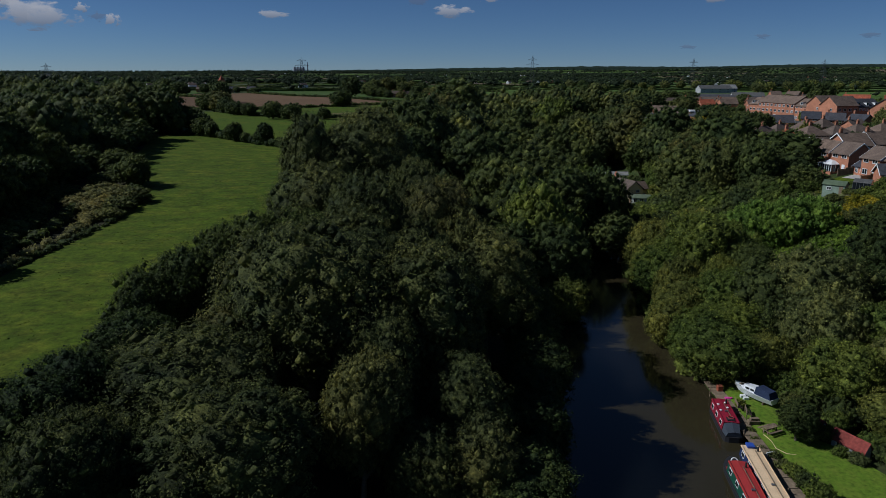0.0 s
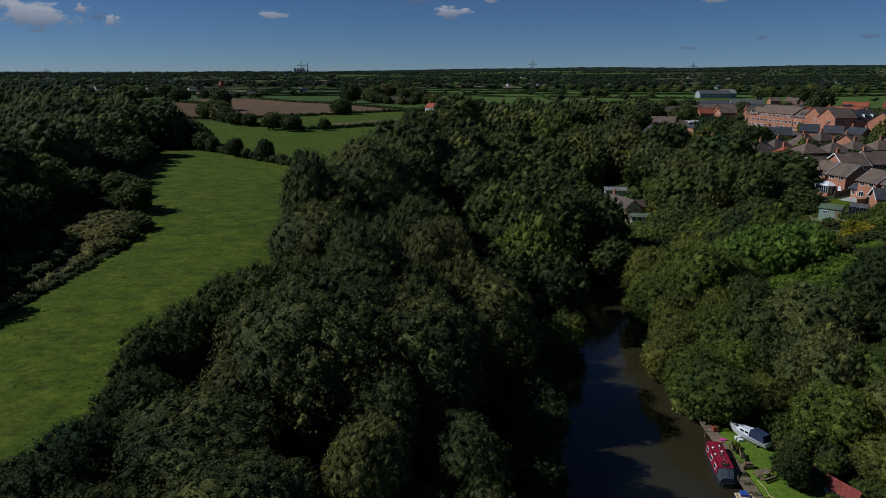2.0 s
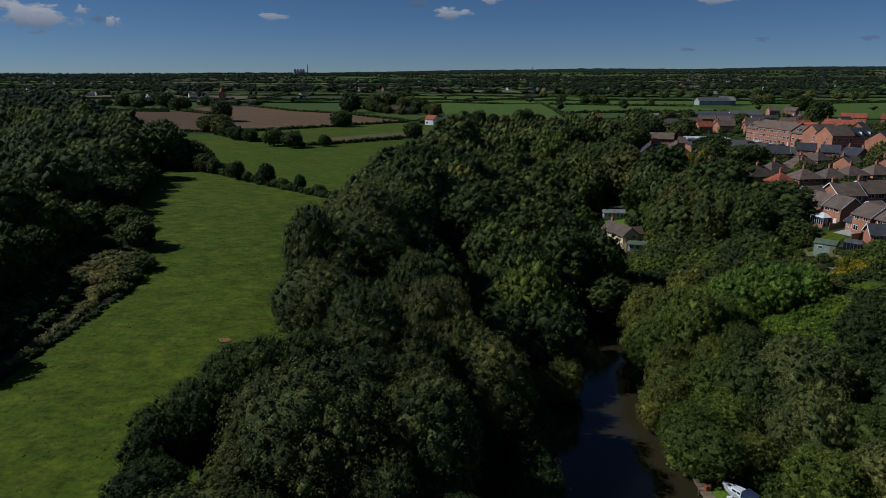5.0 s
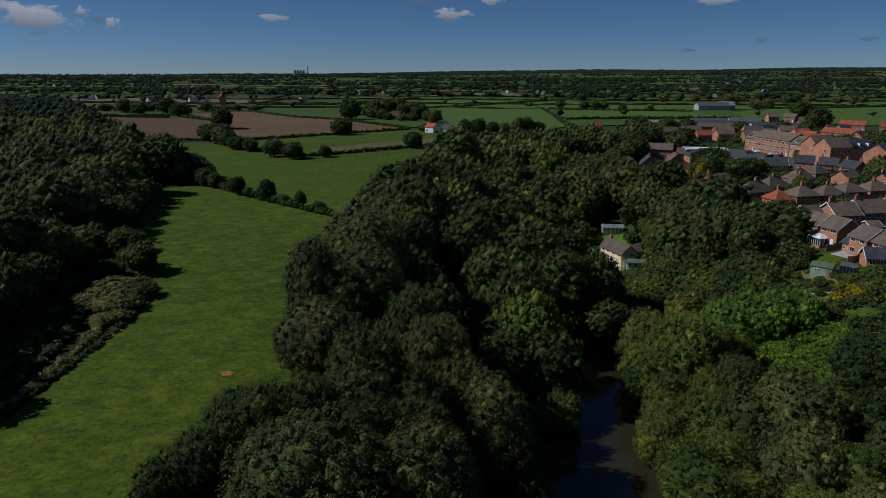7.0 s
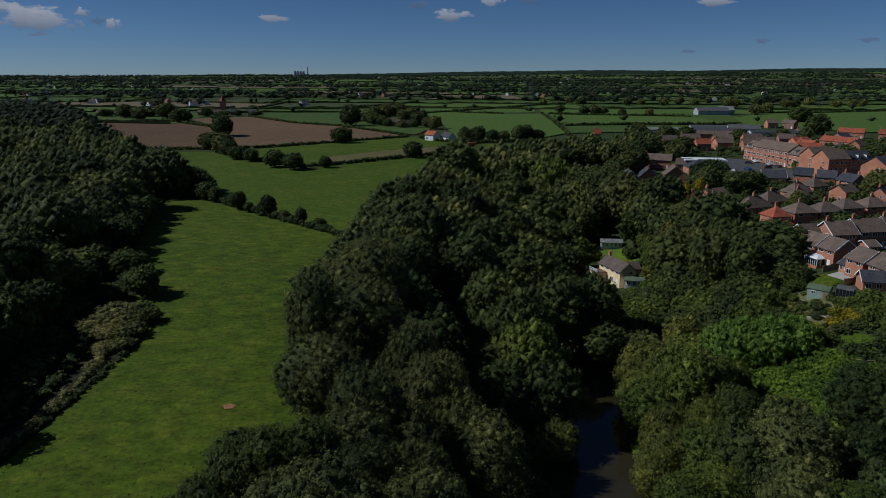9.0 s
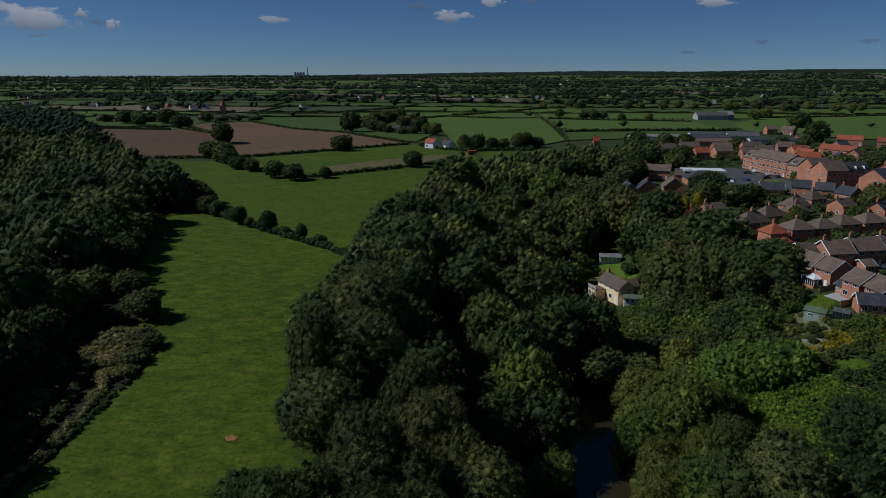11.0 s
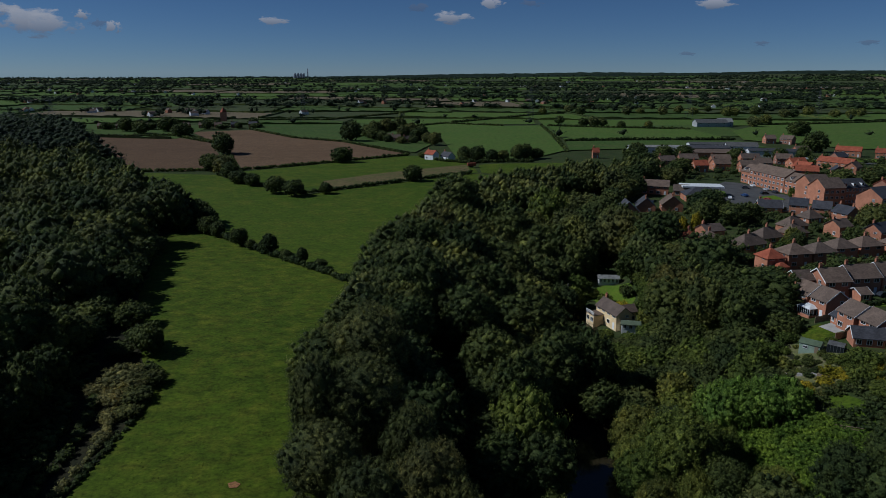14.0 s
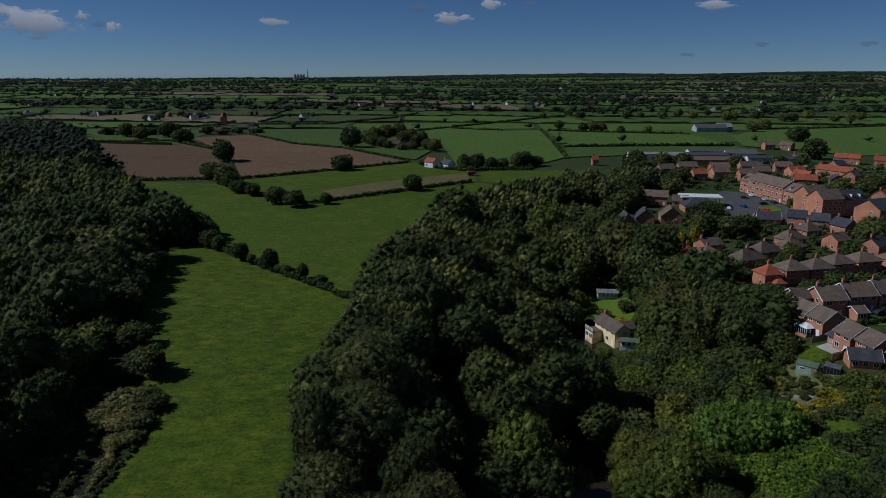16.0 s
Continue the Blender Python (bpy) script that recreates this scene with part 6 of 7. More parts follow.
def loft(sections):
    """A closed skin through rings with the same number of points."""
    bm = bmesh.new()
    rings = [[bm.verts.new(p) for p in s] for s in sections]
    n = len(rings[0])
    for a, c in zip(rings, rings[1:]):
        for i in range(n):
            bm.faces.new((a[i], a[(i + 1) % n], c[(i + 1) % n], c[i]))
    bm.faces.new(rings[0][::-1])
    bm.faces.new(rings[-1])
    bmesh.ops.recalc_face_normals(bm, faces=bm.faces)
    return bm


def turned(profile, segments=28):
    bm = bmesh.new()
    rings = [[bm.verts.new((r * math.cos(2 * math.pi * i / segments), r * math.sin(2 * math.pi * i / segments), z)) for i in range(segments)] for r, z in profile]
    for a, c in zip(rings, rings[1:]):
        for i in range(segments):
            bm.faces.new((a[i], a[(i + 1) % segments], c[(i + 1) % segments], c[i]))
    bm.faces.new(rings[-1])
    return bm


def narrowboat(x, y, turn, length, side, roof, label, deck=None, cabin_from=0.14, cabin_to=0.86, ports=True, cover=None, cover_end=1):
    """A canal boat along local y: hull pointed at the bow, cabin with sloping sides, windows, rails, hatch, rings."""
    ob = new("narrowboat")
    ob.location, ob.rotation_euler = (x, y, 0), (0, 0, radians(turn))
    tagged(ob, label, "boat", "moored boats")
    h = length / 2
    secs = []
    for u, w, up in ((-1, 0.5, 0.05), (-0.96, 0.85, 0.02), (-0.88, 1.02, 0), (0.72, 1.02, 0), (0.84, 0.9, 0.06), (0.93, 0.6, 0.16), (1.0, 0.12, 0.3)):
        secs.append([(-w * 0.92, u * h, -0.45), (w * 0.92, u * h, -0.45), (w, u * h, 0.55 + up), (-w, u * h, 0.55 + up)])
    part("hull", loft(secs), M_HULL, ob)
    part("deck", boxes((-0.8, 0.8, -h * 0.93, h * 0.78, 0.553, 0.6)), deck or M_TIMBER, ob)
    y0, y1 = -h + length * cabin_from, -h + length * cabin_to
    secs = [[(-0.92, yy, 0.603), (0.92, yy, 0.603), (0.78, yy, 1.5), (-0.78, yy, 1.5)] for yy in (y0, y1)]
    part("cabin", loft(secs), side, ob)
    secs = [[(-0.84, yy, 1.503), (0.84, yy, 1.503), (0.8, yy, 1.56), (0.0, yy, 1.64), (-0.8, yy, 1.56)] for yy in (y0 - 0.1, y1 + 0.12)]
    part("roof", loft(secs), roof, ob)
    for s in (-1, 1):
        part("handrail", boxes((s * 0.76 - 0.03, s * 0.76 + 0.03, y0, y1, 1.585, 1.66)), roof, ob)
        part("rubbing_strake", boxes((s * 1.04 - 0.03, s * 1.04 + 0.03, -h * 0.85, h * 0.7, 0.3, 0.36)), M_HULL, ob)
        k = max(3, int((y1 - y0) / 1.9))
        for i in range(k):
            yy = y0 + (y1 - y0) * (i + 0.5) / k
            w = part("window", boxes((-0.03, 0.03, -0.42, 0.42, -0.24, 0.24)), M_WHITE, ob)
            w.location, w.rotation_euler = (s * 0.845, yy, 1.12), (0, radians(-9 * s), 0)
            part("pane", boxes((-0.045, 0.045, -0.36, 0.36, -0.18, 0.18)), M_PANE, w)
    part("hatch", boxes((-0.36, 0.36, y0 + 0.1, y0 + 0.9, 1.63, 1.72)), M_HULL, ob)
    part("roof_vent", boxes((-0.14, 0.14, -0.14, 0.14, 1.62, 1.74)), M_STEEL, ob)
    bm = bmesh.new()
    bmesh.ops.create_cone(bm, cap_ends=True, segments=10, radius1=0.09, radius2=0.08, depth=0.5, matrix=Matrix.Translation((0.45, y1 - 1.0, 1.84)))
    part("chimney", bm, M_HULL, ob)
    bm = bmesh.new()
    tube(bm, [(0, -h * 0.93, 0.6), (0, -h * 0.95, 1.1), (0, -h * 0.82, 1.2)], [0.035, 0.035, 0.03], 6)
    part("tiller", bm, M_STEEL, ob)
    part("pole", boxes((0.18, 0.23, y0 + 1.2, y1 - 1.0, 1.64, 1.69)), M_TIMBER, ob)
    if cover:
        a, c = (y1 + 0.13, min(y1 + 1.9, h * 0.9)) if cover_end > 0 else (max(y0 - 1.9, -h * 0.95), y0 - 0.13)
        hi, lo = (a, c) if cover_end > 0 else (c, a)
        secs = [[(-0.9, hi, 0.61), (0.9, hi, 0.61), (0.76, hi, 1.45), (0, hi, 1.6), (-0.76, hi, 1.45)], [(-0.8, lo, 0.61), (0.8, lo, 0.61), (0.6, lo, 1.0), (0, lo, 1.1), (-0.6, lo, 1.0)]]
        part("canvas_cover", loft(secs), cover, ob)
    return ob


red_boat = narrowboat(30.4, 69.4, -8, 7.6, M_CRIMSON, M_CRIMSON, "crimson narrowboat with a dark canvas cover at its stern, moored", M_HULL, 0.2, 0.9, cover=M_CANVAS, cover_end=-1)
buff_boat = narrowboat(29.1, 55.4, -7, 16.5, M_NAVY, M_BUFF, "navy narrowboat with a buff cream roof moored at the bank", M_HULL, 0.1, 0.92)
outer_boat = narrowboat(27.0, 54.6, -7, 14.2, M_GREENP, M_RED, "narrowboat with faded red roof and green sides moored alongside", M_RED, 0.1, 0.84)
for boat, y, mat, lab in ((buff_boat, 6.7, M_NAVYCANVAS, "blue canvas bag on the cabin roof"), ):
    part("roof_bag", boxes((-0.4, 0.3, y - 0.4, y + 0.4, 1.66, 1.86)), paint("blue bag", (0.03, 0.08, 0.4), 0.7), boat, lab)
for boat, py, mat in ((outer_boat, 6.0, M_WHITE), (buff_boat, 7.4, M_WHITE), (red_boat, -1.5, M_RED)):
    bm = bmesh.new()
    segs = 18
    for i in range(segs):
        a0 = 2 * math.pi * i / segs
        ring = [bm.verts.new(((0.3 + 0.07 * math.cos(q)) * math.cos(a0), (0.3 + 0.07 * math.cos(q)) * math.sin(a0), 0.07 * math.sin(q))) for q in (0, 1.57, 3.14, 4.71)]
        if i:
            for k in range(4):
                bm.faces.new((prev[k], prev[(k + 1) % 4], ring[(k + 1) % 4], ring[k]))
        else:
            first = ring
        prev = ring
    for k in range(4):
        bm.faces.new((prev[k], prev[(k + 1) % 4], first[(k + 1) % 4], first[k]))
    ring_ob = part("lifebuoy", bm, mat, boat, "white ring lifebuoy" if mat == M_WHITE else "orange red ring lifebuoy", True)
    ring_ob.location = (0.1, py, 0.95 if mat == M_WHITE else 1.69)
    ring_ob.rotation_euler = (radians(50) if mat == M_WHITE else 0, 0, 0)
for px, py in ((-0.5, 0.2), (-0.45, 1.6), (0.4, 2.1), (0.35, 0.9)):
    vent = part("mushroom_vent", turned([(0.1, 1.58), (0.1, 1.66), (0.16, 1.68), (0.12, 1.73)], 12), M_WHITE, red_boat, "small white roof vent", True)
    vent.location = (px, py, 0)

# white cabin cruiser laid up on the bank
cruiser = new("cabin_cruiser")
cruiser.location, cruiser.rotation_euler = (35.5, 74.2, 1.0), (0, 0, radians(30))
cruiser.scale = (0.8, 0.8, 0.8)
tagged(cruiser, "white cabin cruiser with a navy canvas cover laid up on grass", "boat")
secs = []
for u, w, zb, zt in ((-3.2, 0.95, 0.2, 0.95), (-1, 1.12, 0.1, 1.0), (1.2, 1.0, 0.1, 1.1), (2.4, 0.6, 0.3, 1.2), (3.3, 0.06, 0.8, 1.35)):
    secs.append([(-w * 0.55, u, zb), (w * 0.55, u, zb), (w, u, zt), (-w, u, zt)])
part("hull", loft(secs), M_GEL, cruiser)
part("cabin", loft([[(-0.85, -0.6, 1.0), (0.85, -0.6, 1.0), (0.7, -0.5, 1.7), (-0.7, -0.5, 1.7)], [(-0.62, 1.9, 1.12), (0.62, 1.9, 1.12), (0.45, 1.5, 1.55), (-0.45, 1.5, 1.55)]]), M_GEL, cruiser)
part("canvas_cover", loft([[(-0.95, -3.1, 0.9), (0.95, -3.1, 0.9), (0.75, -2.7, 1.8), (-0.75, -2.7, 1.8)], [(-0.98, -0.55, 1.0), (0.98, -0.55, 1.0), (0.78, -0.65, 2.0), (-0.78, -0.65, 2.0)]]), M_NAVYCANVAS, cruiser)
for s in (-1, 1):
    for yy in (-0.1, 0.7):
        part("window", boxes((s * 0.78 - 0.04, s * 0.78 + 0.04, yy - 0.28, yy + 0.28, 1.2, 1.45)), M_PANE, cruiser)
for yy in (-1.9, 1.1):
    part("cradle", boxes((-0.8, 0.8, yy - 0.1, yy + 0.1, -0.45, 0.13)), M_TIMBER, cruiser)
part("deck_hatch", boxes((-0.3, 0.3, 1.95, 2.5, 1.2, 1.27)), M_TIMBER, cruiser)

# timber edge of the bank with posts
stage = new("landing_stage")
stage.location = (0, 0, 0)
tagged(stage, "weathered timber landing stage along the bank", "landing stage")
prev = None
for i in range(20):
    y = 45.0 + i * 1.75
    x = float(river(y)) + 10.15
    bm = boxes((-0.7, 0.7, -0.84, 0.84, 0.62, 0.7))
    p = part("plank", bm, M_TIMBER, stage)
    p.location, p.rotation_euler = (x + 0.5, y, 0.02 * (i % 3)), (0, 0, radians(-3))
    if i % 2 == 0:
        bm = bmesh.new()
        bmesh.ops.create_cone(bm, cap_ends=True, segments=8, radius1=0.08, radius2=0.07, depth=2.0, matrix=Matrix.Translation((x - 0.28, y, 0.3)))
        part("post", bm, M_TIMBER, stage)


def small_thing(name, x, y, dims, mat, label, category, turn=0.0, base=None):
    bm = boxes(*dims)
    bmesh.ops.bevel(bm, geom=bm.edges[:], offset=0.03, segments=1, affect="EDGES")
    ob = part(name, bm, mat, None)
    ob.location, ob.rotation_euler = (x, y, (surface(x, y) if base is None else base) + 0.06), (0, 0, radians(turn))
    return tagged(ob, label, category)


def bench(x, y, turn):
    ob = new("garden_bench")
    ob.location, ob.rotation_euler = (x, y, surface(x, y) + 0.06), (0, 0, radians(turn))
    tagged(ob, "weathered timber garden bench on the grass", "bench", "garden furniture")
    for i in range(4):
        part("slat", boxes((-0.8, 0.8, -0.25 + i * 0.13, -0.15 + i * 0.13, 0.42, 0.46)), M_TIMBER, ob)
    for i in range(3):
        part("back_slat", boxes((-0.8, 0.8, 0.28, 0.32, 0.52 + i * 0.15, 0.62 + i * 0.15)), M_TIMBER, ob)
    for a in (-0.75, 0.68):
        for c in (-0.24, 0.26):
            part("leg", boxes((a, a + 0.07, c, c + 0.07, -0.05, 0.417 if c < 0 else 0.95)), M_TIMBER, ob)


def picnic_table(x, y, turn):
    ob = new("picnic_table")
    ob.location, ob.rotation_euler = (x, y, surface(x, y) + 0.06), (0, 0, radians(turn))
    tagged(ob, "brown timber picnic table on the lawn", "table", "garden furniture")
    for i in range(5):
        part("plank", boxes((-0.9, 0.9, -0.36 + i * 0.15, -0.24 + i * 0.15, 0.72, 0.76)), M_TIMBER, ob)
    for s in (-1, 1):
        part("bench_plank", boxes((-0.9, 0.9, s * 0.72 - 0.12, s * 0.72 + 0.12, 0.42, 0.46)), M_TIMBER, ob)
        part("leg", boxes((s * 0.6 - 0.04, s * 0.6 + 0.04, -0.75, 0.75, 0.34, 0.41), (s * 0.6 - 0.04, s * 0.6 + 0.04, -0.3, -0.2, -0.05, 0.717), (s * 0.6 - 0.04, s * 0.6 + 0.04, 0.2, 0.3, -0.05, 0.717)), M_TIMBER, ob)


bench(33.2, 70.2, 75)
bench(32.9, 72.0, 80)
picnic_table(33.8, 66.4, 25)
small_thing("cushion_heap", 32.6, 74.4, [(-0.3, 0.3, -0.22, 0.22, 0, 0.35), (-0.1, 0.5, -0.18, 0.12, 0.15, 0.4)], M_PURPLE, "bright pink plastic cover heaped on the bank", "cover")
small_thing("crate", 34.4, 74.6, [(-0.3, 0.3, -0.2, 0.2, 0, 0.35)], M_WHITE, "white plastic crate on the grass", "crate")
small_thing("crate", 34.5, 74.0, [(-0.3, 0.3, -0.2, 0.2, 0, 0.35)], M_WHITE, "white plastic crate on the grass", "crate")
small_thing("water_butt", 32.5, 76.6, [(-0.3, 0.3, -0.3, 0.3, 0, 0.9)], M_REDTILE, "reddish brown tub on the bank", "tub")
small_thing("log_pile", 33.0, 68.4, [(-0.6, 0.6, -0.3, 0.3, 0, 0.4), (-0.4, 0.5, -0.2, 0.25, 0.4, 0.65)], M_TIMBER, "pile of cut timber on the bank", "log pile")
# open timber frame standing at the edge
fr = new("timber_frame")
fr.location, fr.rotation_euler = (31.9, 61.9, surface(31.9, 61.9) + 0.02), (0, 0, radians(15))
tagged(fr, "pale timber frame standing on the bank", "frame")
for d in ((-0.5, -0.42, -0.04, 0.04, -0.1, 1.1), (0.42, 0.5, -0.04, 0.04, -0.1, 1.1), (-0.417, 0.417, -0.04, 0.04, 1.02, 1.1), (-0.417, 0.417, -0.04, 0.04, 0.3, 0.38)):
    part("bar", boxes(d), M_WHITE, fr)
# hose lying across the lawn
cu = bpy.data.curves.new("garden_hose", "CURVE")
cu.dimensions, cu.bevel_depth, cu.bevel_resolution = "3D", 0.03, 1
sp = cu.splines.new("POLY")
hose = [(33.0, 66.0), (33.2, 64.6), (33.0, 63.2), (33.6, 62.2), (34.8, 61.9), (36.0, 61.2), (37.2, 60.6), (38.6, 60.0), (39.8, 58.6)]
sp.points.add(len(hose) - 1)
for pnt, (x, y) in zip(sp.points, hose):
    pnt.co = (x, y, surface(x, y) + 0.1, 1)
cu.materials.append(M_BUFF)
tagged(new("garden_hose", cu), "pale garden hose lying across the lawn", "hose")

M_RUST = roofing("rusty red sheet roofing", (0.2, 0.045, 0.035))
# red-roofed sheds among the bushes behind the lawn
garden_shed(38.2, 66.3, 2.0, 1.2, 1.2, -65, M_GREYWALL, M_RUST, "grey shed with a rusty red roof among bushes", surface(38.2, 66.3))
garden_shed(40.1, 62.8, 3.4, 1.05, 1.0, -65, M_GREYWALL, M_RUST, "low shed with a rusty red roof among bushes", surface(40.1, 62.8))
for key, x, y, R, H, lab in (
        ("dark0", 35.7, 64.8, 1.7, 4.3, "tall dark shrub standing on the lawn"), ("dark1", 36.8, 64.2, 1.2, 2.6, "tall dark shrub standing on the lawn"), ("bush2", 40.8, 66.6, 1.4, 2.2, ""), ("bush2", 42.6, 62.8, 1.5, 1.8, ""), ("bush0", 42.6, 59.6, 1.8, 2.2, ""), ("bush2", 43.6, 56.5, 2.0, 2.4, ""), ("bush2", 33.2, 79.5, 1.6, 1.8, ""),
        ("bush2", 32.6, 84.5, 1.6, 2.0, ""), ("bush1", 32.4, 94, 1.6, 2.2, ""), ("bush2", 34.4, 106, 1.8, 2.4, ""), ("bush2", 35.8, 80.6, 1.8, 2.4, ""), ("bush1", 32.6, 80.4, 1.6, 2.0, ""), ("bush2", 38.6, 77, 1.8, 2.4, ""), ("bush2", 40.4, 75.4, 1.9, 2.6, ""),
        ("bush0", 41.2, 72, 1.9, 2.8, ""), ("bush2", 34.8, 78.2, 1.4, 1.6, ""), ("bush2", 37, 79.4, 1.6, 2.4, "")):
    tree(key, x, y, R, H, group="bushes round the lawn", label=lab, name="bush")
for key, x, y, R, H, lab in (
        ("bush0", 42.2, 68.4, 1.9, 2.8, ""), ("bush1", 32.1, 70.2, 0.5, 0.7, ""), ("bush0", 32.2, 67.2, 0.5, 0.7, ""), ("bush2", 31.9, 65.4, 0.6, 0.8, ""), ("bush0", 31.8, 63.6, 0.6, 0.8, ""), ("bush1", 32.3, 62.0, 0.6, 0.9, ""), ("bush2", 33.2, 72.4, 0.6, 0.8, ""),
        ("bush2", 38.7, 62.2, 0.8, 0.8, ""), ("bush2", 38.9, 64.7, 0.8, 1.7, ""), ("bush1", 39.6, 60.6, 0.9, 0.9, ""), ("bush2", 38.6, 69.6, 1.2, 1.8, ""), ("bush2", 39.5, 73.4, 1.5, 1.6, ""), ("bush0", 38.4, 71.4, 1.3, 1.8, ""), ("bush2", 32.6, 58.4, 1.0, 1.2, ""),
        ("bush0", 32.8, 56.6, 1.0, 1.2, ""), ("bush1", 32.2, 60.0, 0.8, 1.0, ""), ("bush2", 32.9, 54.6, 1.2, 1.5, "")):
    tree(key, x, y, R, H, group="bushes round the lawn", label=lab, name="bush")

# the pale, half-bare tree in front of the wood
bare = new("bare_branched_tree")
bare.location = (-7.2, 51.6, surface(-7.2, 51.6))
reach = 12.6 - bare.location.z
tagged(bare, "half-bare tree with pale twisted dead branches", "tree")
brng = random.Random(5)
bm = bmesh.new()
tube(bm, [(0, 0, -0.5), (0.1, 0, reach * 0.4), (0.2, -0.2, reach * 0.8), (0, -0.4, reach + 0.2)], [0.3, 0.22, 0.16, 0.1], 8)
part("trunk", bm, M_BARK, bare)
for i in range(8):
    a, z = -1.57 + (i - 3.5) * 0.42, reach - brng.uniform(0, 2.2)
    pts, rad = [], []
    p = Vector((0.1, -0.2, z))
    d = Vector((math.cos(a), math.sin(a) - 0.45, brng.uniform(-0.35, 0.15))).normalized()
    for k in range(6):
        pts.append(p.copy())
        rad.append(0.075 * (1 - k / 6.5) + 0.012)
        d = (d + Vector((brng.uniform(-0.4, 0.4), brng.uniform(-0.4, 0.4), brng.uniform(-0.45, 0.3)))).normalized()
        p += d * brng.uniform(0.65, 0.95)
    bm = bmesh.new()
    tube(bm, pts, rad, 5)
    for k in (2, 3, 4):
        q = pts[k]
        e = (d + Vector((brng.uniform(-0.9, 0.9), brng.uniform(-0.9, 0.9), brng.uniform(-0.7, 0.5)))).normalized()
        tube(bm, [q, q + e * 0.6, q + e * 1.2 + Vector((0, 0, brng.uniform(-0.3, 0.2)))], [0.04, 0.025, 0.01], 4)
    part("branch", bm, M_DEAD, bare)

# rank tufts standing in the meadow
trng = np.random.default_rng(31)
V, F = [], []
for x, y in zip(trng.uniform(-70, -18, 2400), 45 + 150 * trng.uniform(0, 1, 2400) ** 1.2):
    if inside(MEADOW, x, y) and noise.noise((x * 0.06, y * 0.06, 4.0)) > trng.uniform(-0.5, 0.35):
        z, r, t = surface(x, y) + 0.1, trng.uniform(0.15, 0.34), trng.uniform(0.05, 0.16)
        o = len(V)
        for q in range(5):
            a = q * 1.2566 + trng.uniform(-0.3, 0.3)
            V.append((x + r * math.cos(a) * trng.uniform(0.7, 1.3), y + r * math.sin(a) * trng.uniform(0.7, 1.3), z))
        V.append((x + trng.uniform(-0.1, 0.1), y + trng.uniform(-0.1, 0.1), z + t))
        F += [(o + q, o + (q + 1) % 5, o + 5) for q in range(5)]
tagged(mesh_object("grass_tufts", V, F, M_MEADOW), "scattered rank tufts of grass in the meadow", "grass", kind="stuff")

# bare patch in the meadow and a trough
field("bare_soil", [(-32.4, 97.2), (-31.4, 97.8), (-30.4, 97.2), (-30.7, 96.2), (-31.8, 96.0)], plain("trodden soil", (0.29, 0.145, 0.062), 0.95, 0.1, 0.5, 2.5), "small bare patch of trodden soil", 0.17, 1, "soil")
small_thing("water_trough", -86, 262, [(-1.2, 1.2, -0.35, 0.35, 0, 0.6), (-1.1, 1.1, -0.25, 0.25, 0.55, 0.62)], M_PAVING, "pale stone water trough at the field edge", "trough", 30)

# ---------------------------------------------------------------- far landmarks
M_LATTICE = plain("weathered dark lattice steel", (0.085, 0.09, 0.1), 0.7, 0.3, 0.2, 0.3, 0.3)


def pylon(x, y, tall=40.0, turn=8.0):
    ob = new("pylon")
    z = surface(x, y)
    ob.location, ob.rotation_euler = (x, y, z), (0, 0, radians(turn))
    tagged(ob, "grey steel lattice electricity pylon in fields", "pylon", "power line")

    def bar(name, a, c, r=0.1):
        bm = bmesh.new()
        tube(bm, [a, c], [r, r], 4)
        part(name, bm, M_LATTICE, ob)

    def half(u):
        return 3.4 * (1 - u) ** 1.3 + 0.7
    levels = [0, 0.16, 0.3, 0.44, 0.56, 0.68, 0.8, 0.92]
    for sx in (-1, 1):
        for sy in (-1, 1):
            bm = bmesh.new()
            tube(bm, [(sx * half(u), sy * half(u), u * tall - (0.5 if u == 0 else 0)) for u in levels] + [(0, 0, tall)], [0.12] * 8 + [0.08], 4)
            part("leg", bm, M_LATTICE, ob)
    for u, w in zip(levels, levels[1:]):
        for s in (-1, 1):
            bar("brace", (-half(u), s * half(u), u * tall), (half(w), s * half(w), w * tall), 0.06)
            bar("brace", (half(u), s * half(u), u * tall), (-half(w), s * half(w), w * tall), 0.06)
    for u, w in ((0.6, 6.5), (0.74, 8.0), (0.88, 5.5)):
        bar("crossarm", (-w, 0, u * tall), (w, 0, u * tall), 0.16)
        bar("crossarm", (-w, 0, u * tall), (0, 0, (u + 0.06) * tall), 0.1)
        bar("crossarm", (w, 0, u * tall), (0, 0, (u + 0.06) * tall), 0.1)


for x, y, t in ((-434, 800, 30), (-165, 855, 39), (110, 900, 42), (318, 930, 40), (500, 960, 40)):
    pylon(x, y, t)


# concrete made paler and bluer, so its colour carries the distance haze
M_HAZED = plain("haze-tinted grey concrete", (0.3, 0.32, 0.36), 0.9, 0.1, 0.1, 0.01)
for i in range(4):
    tower = part("cooling_tower", turned([(9.5, -30), (9.0, 0), (6.6, 13), (6.4, 16), (7.0, 21)]), M_HAZED, None, smooth=True)
    tower.location = (-872 + i * 17, 4300, 51)
    tagged(tower, "grey concrete cooling tower of a far power station", "cooling tower", "power station")
stack = part("power_station_chimney", turned([(4.2, -30), (3.2, 20), (2.6, 46)]), M_HAZED, None, smooth=True)
stack.location = (-796, 4300, 53)
tagged(stack, "tall slim concrete chimney of a far power station", "chimney")

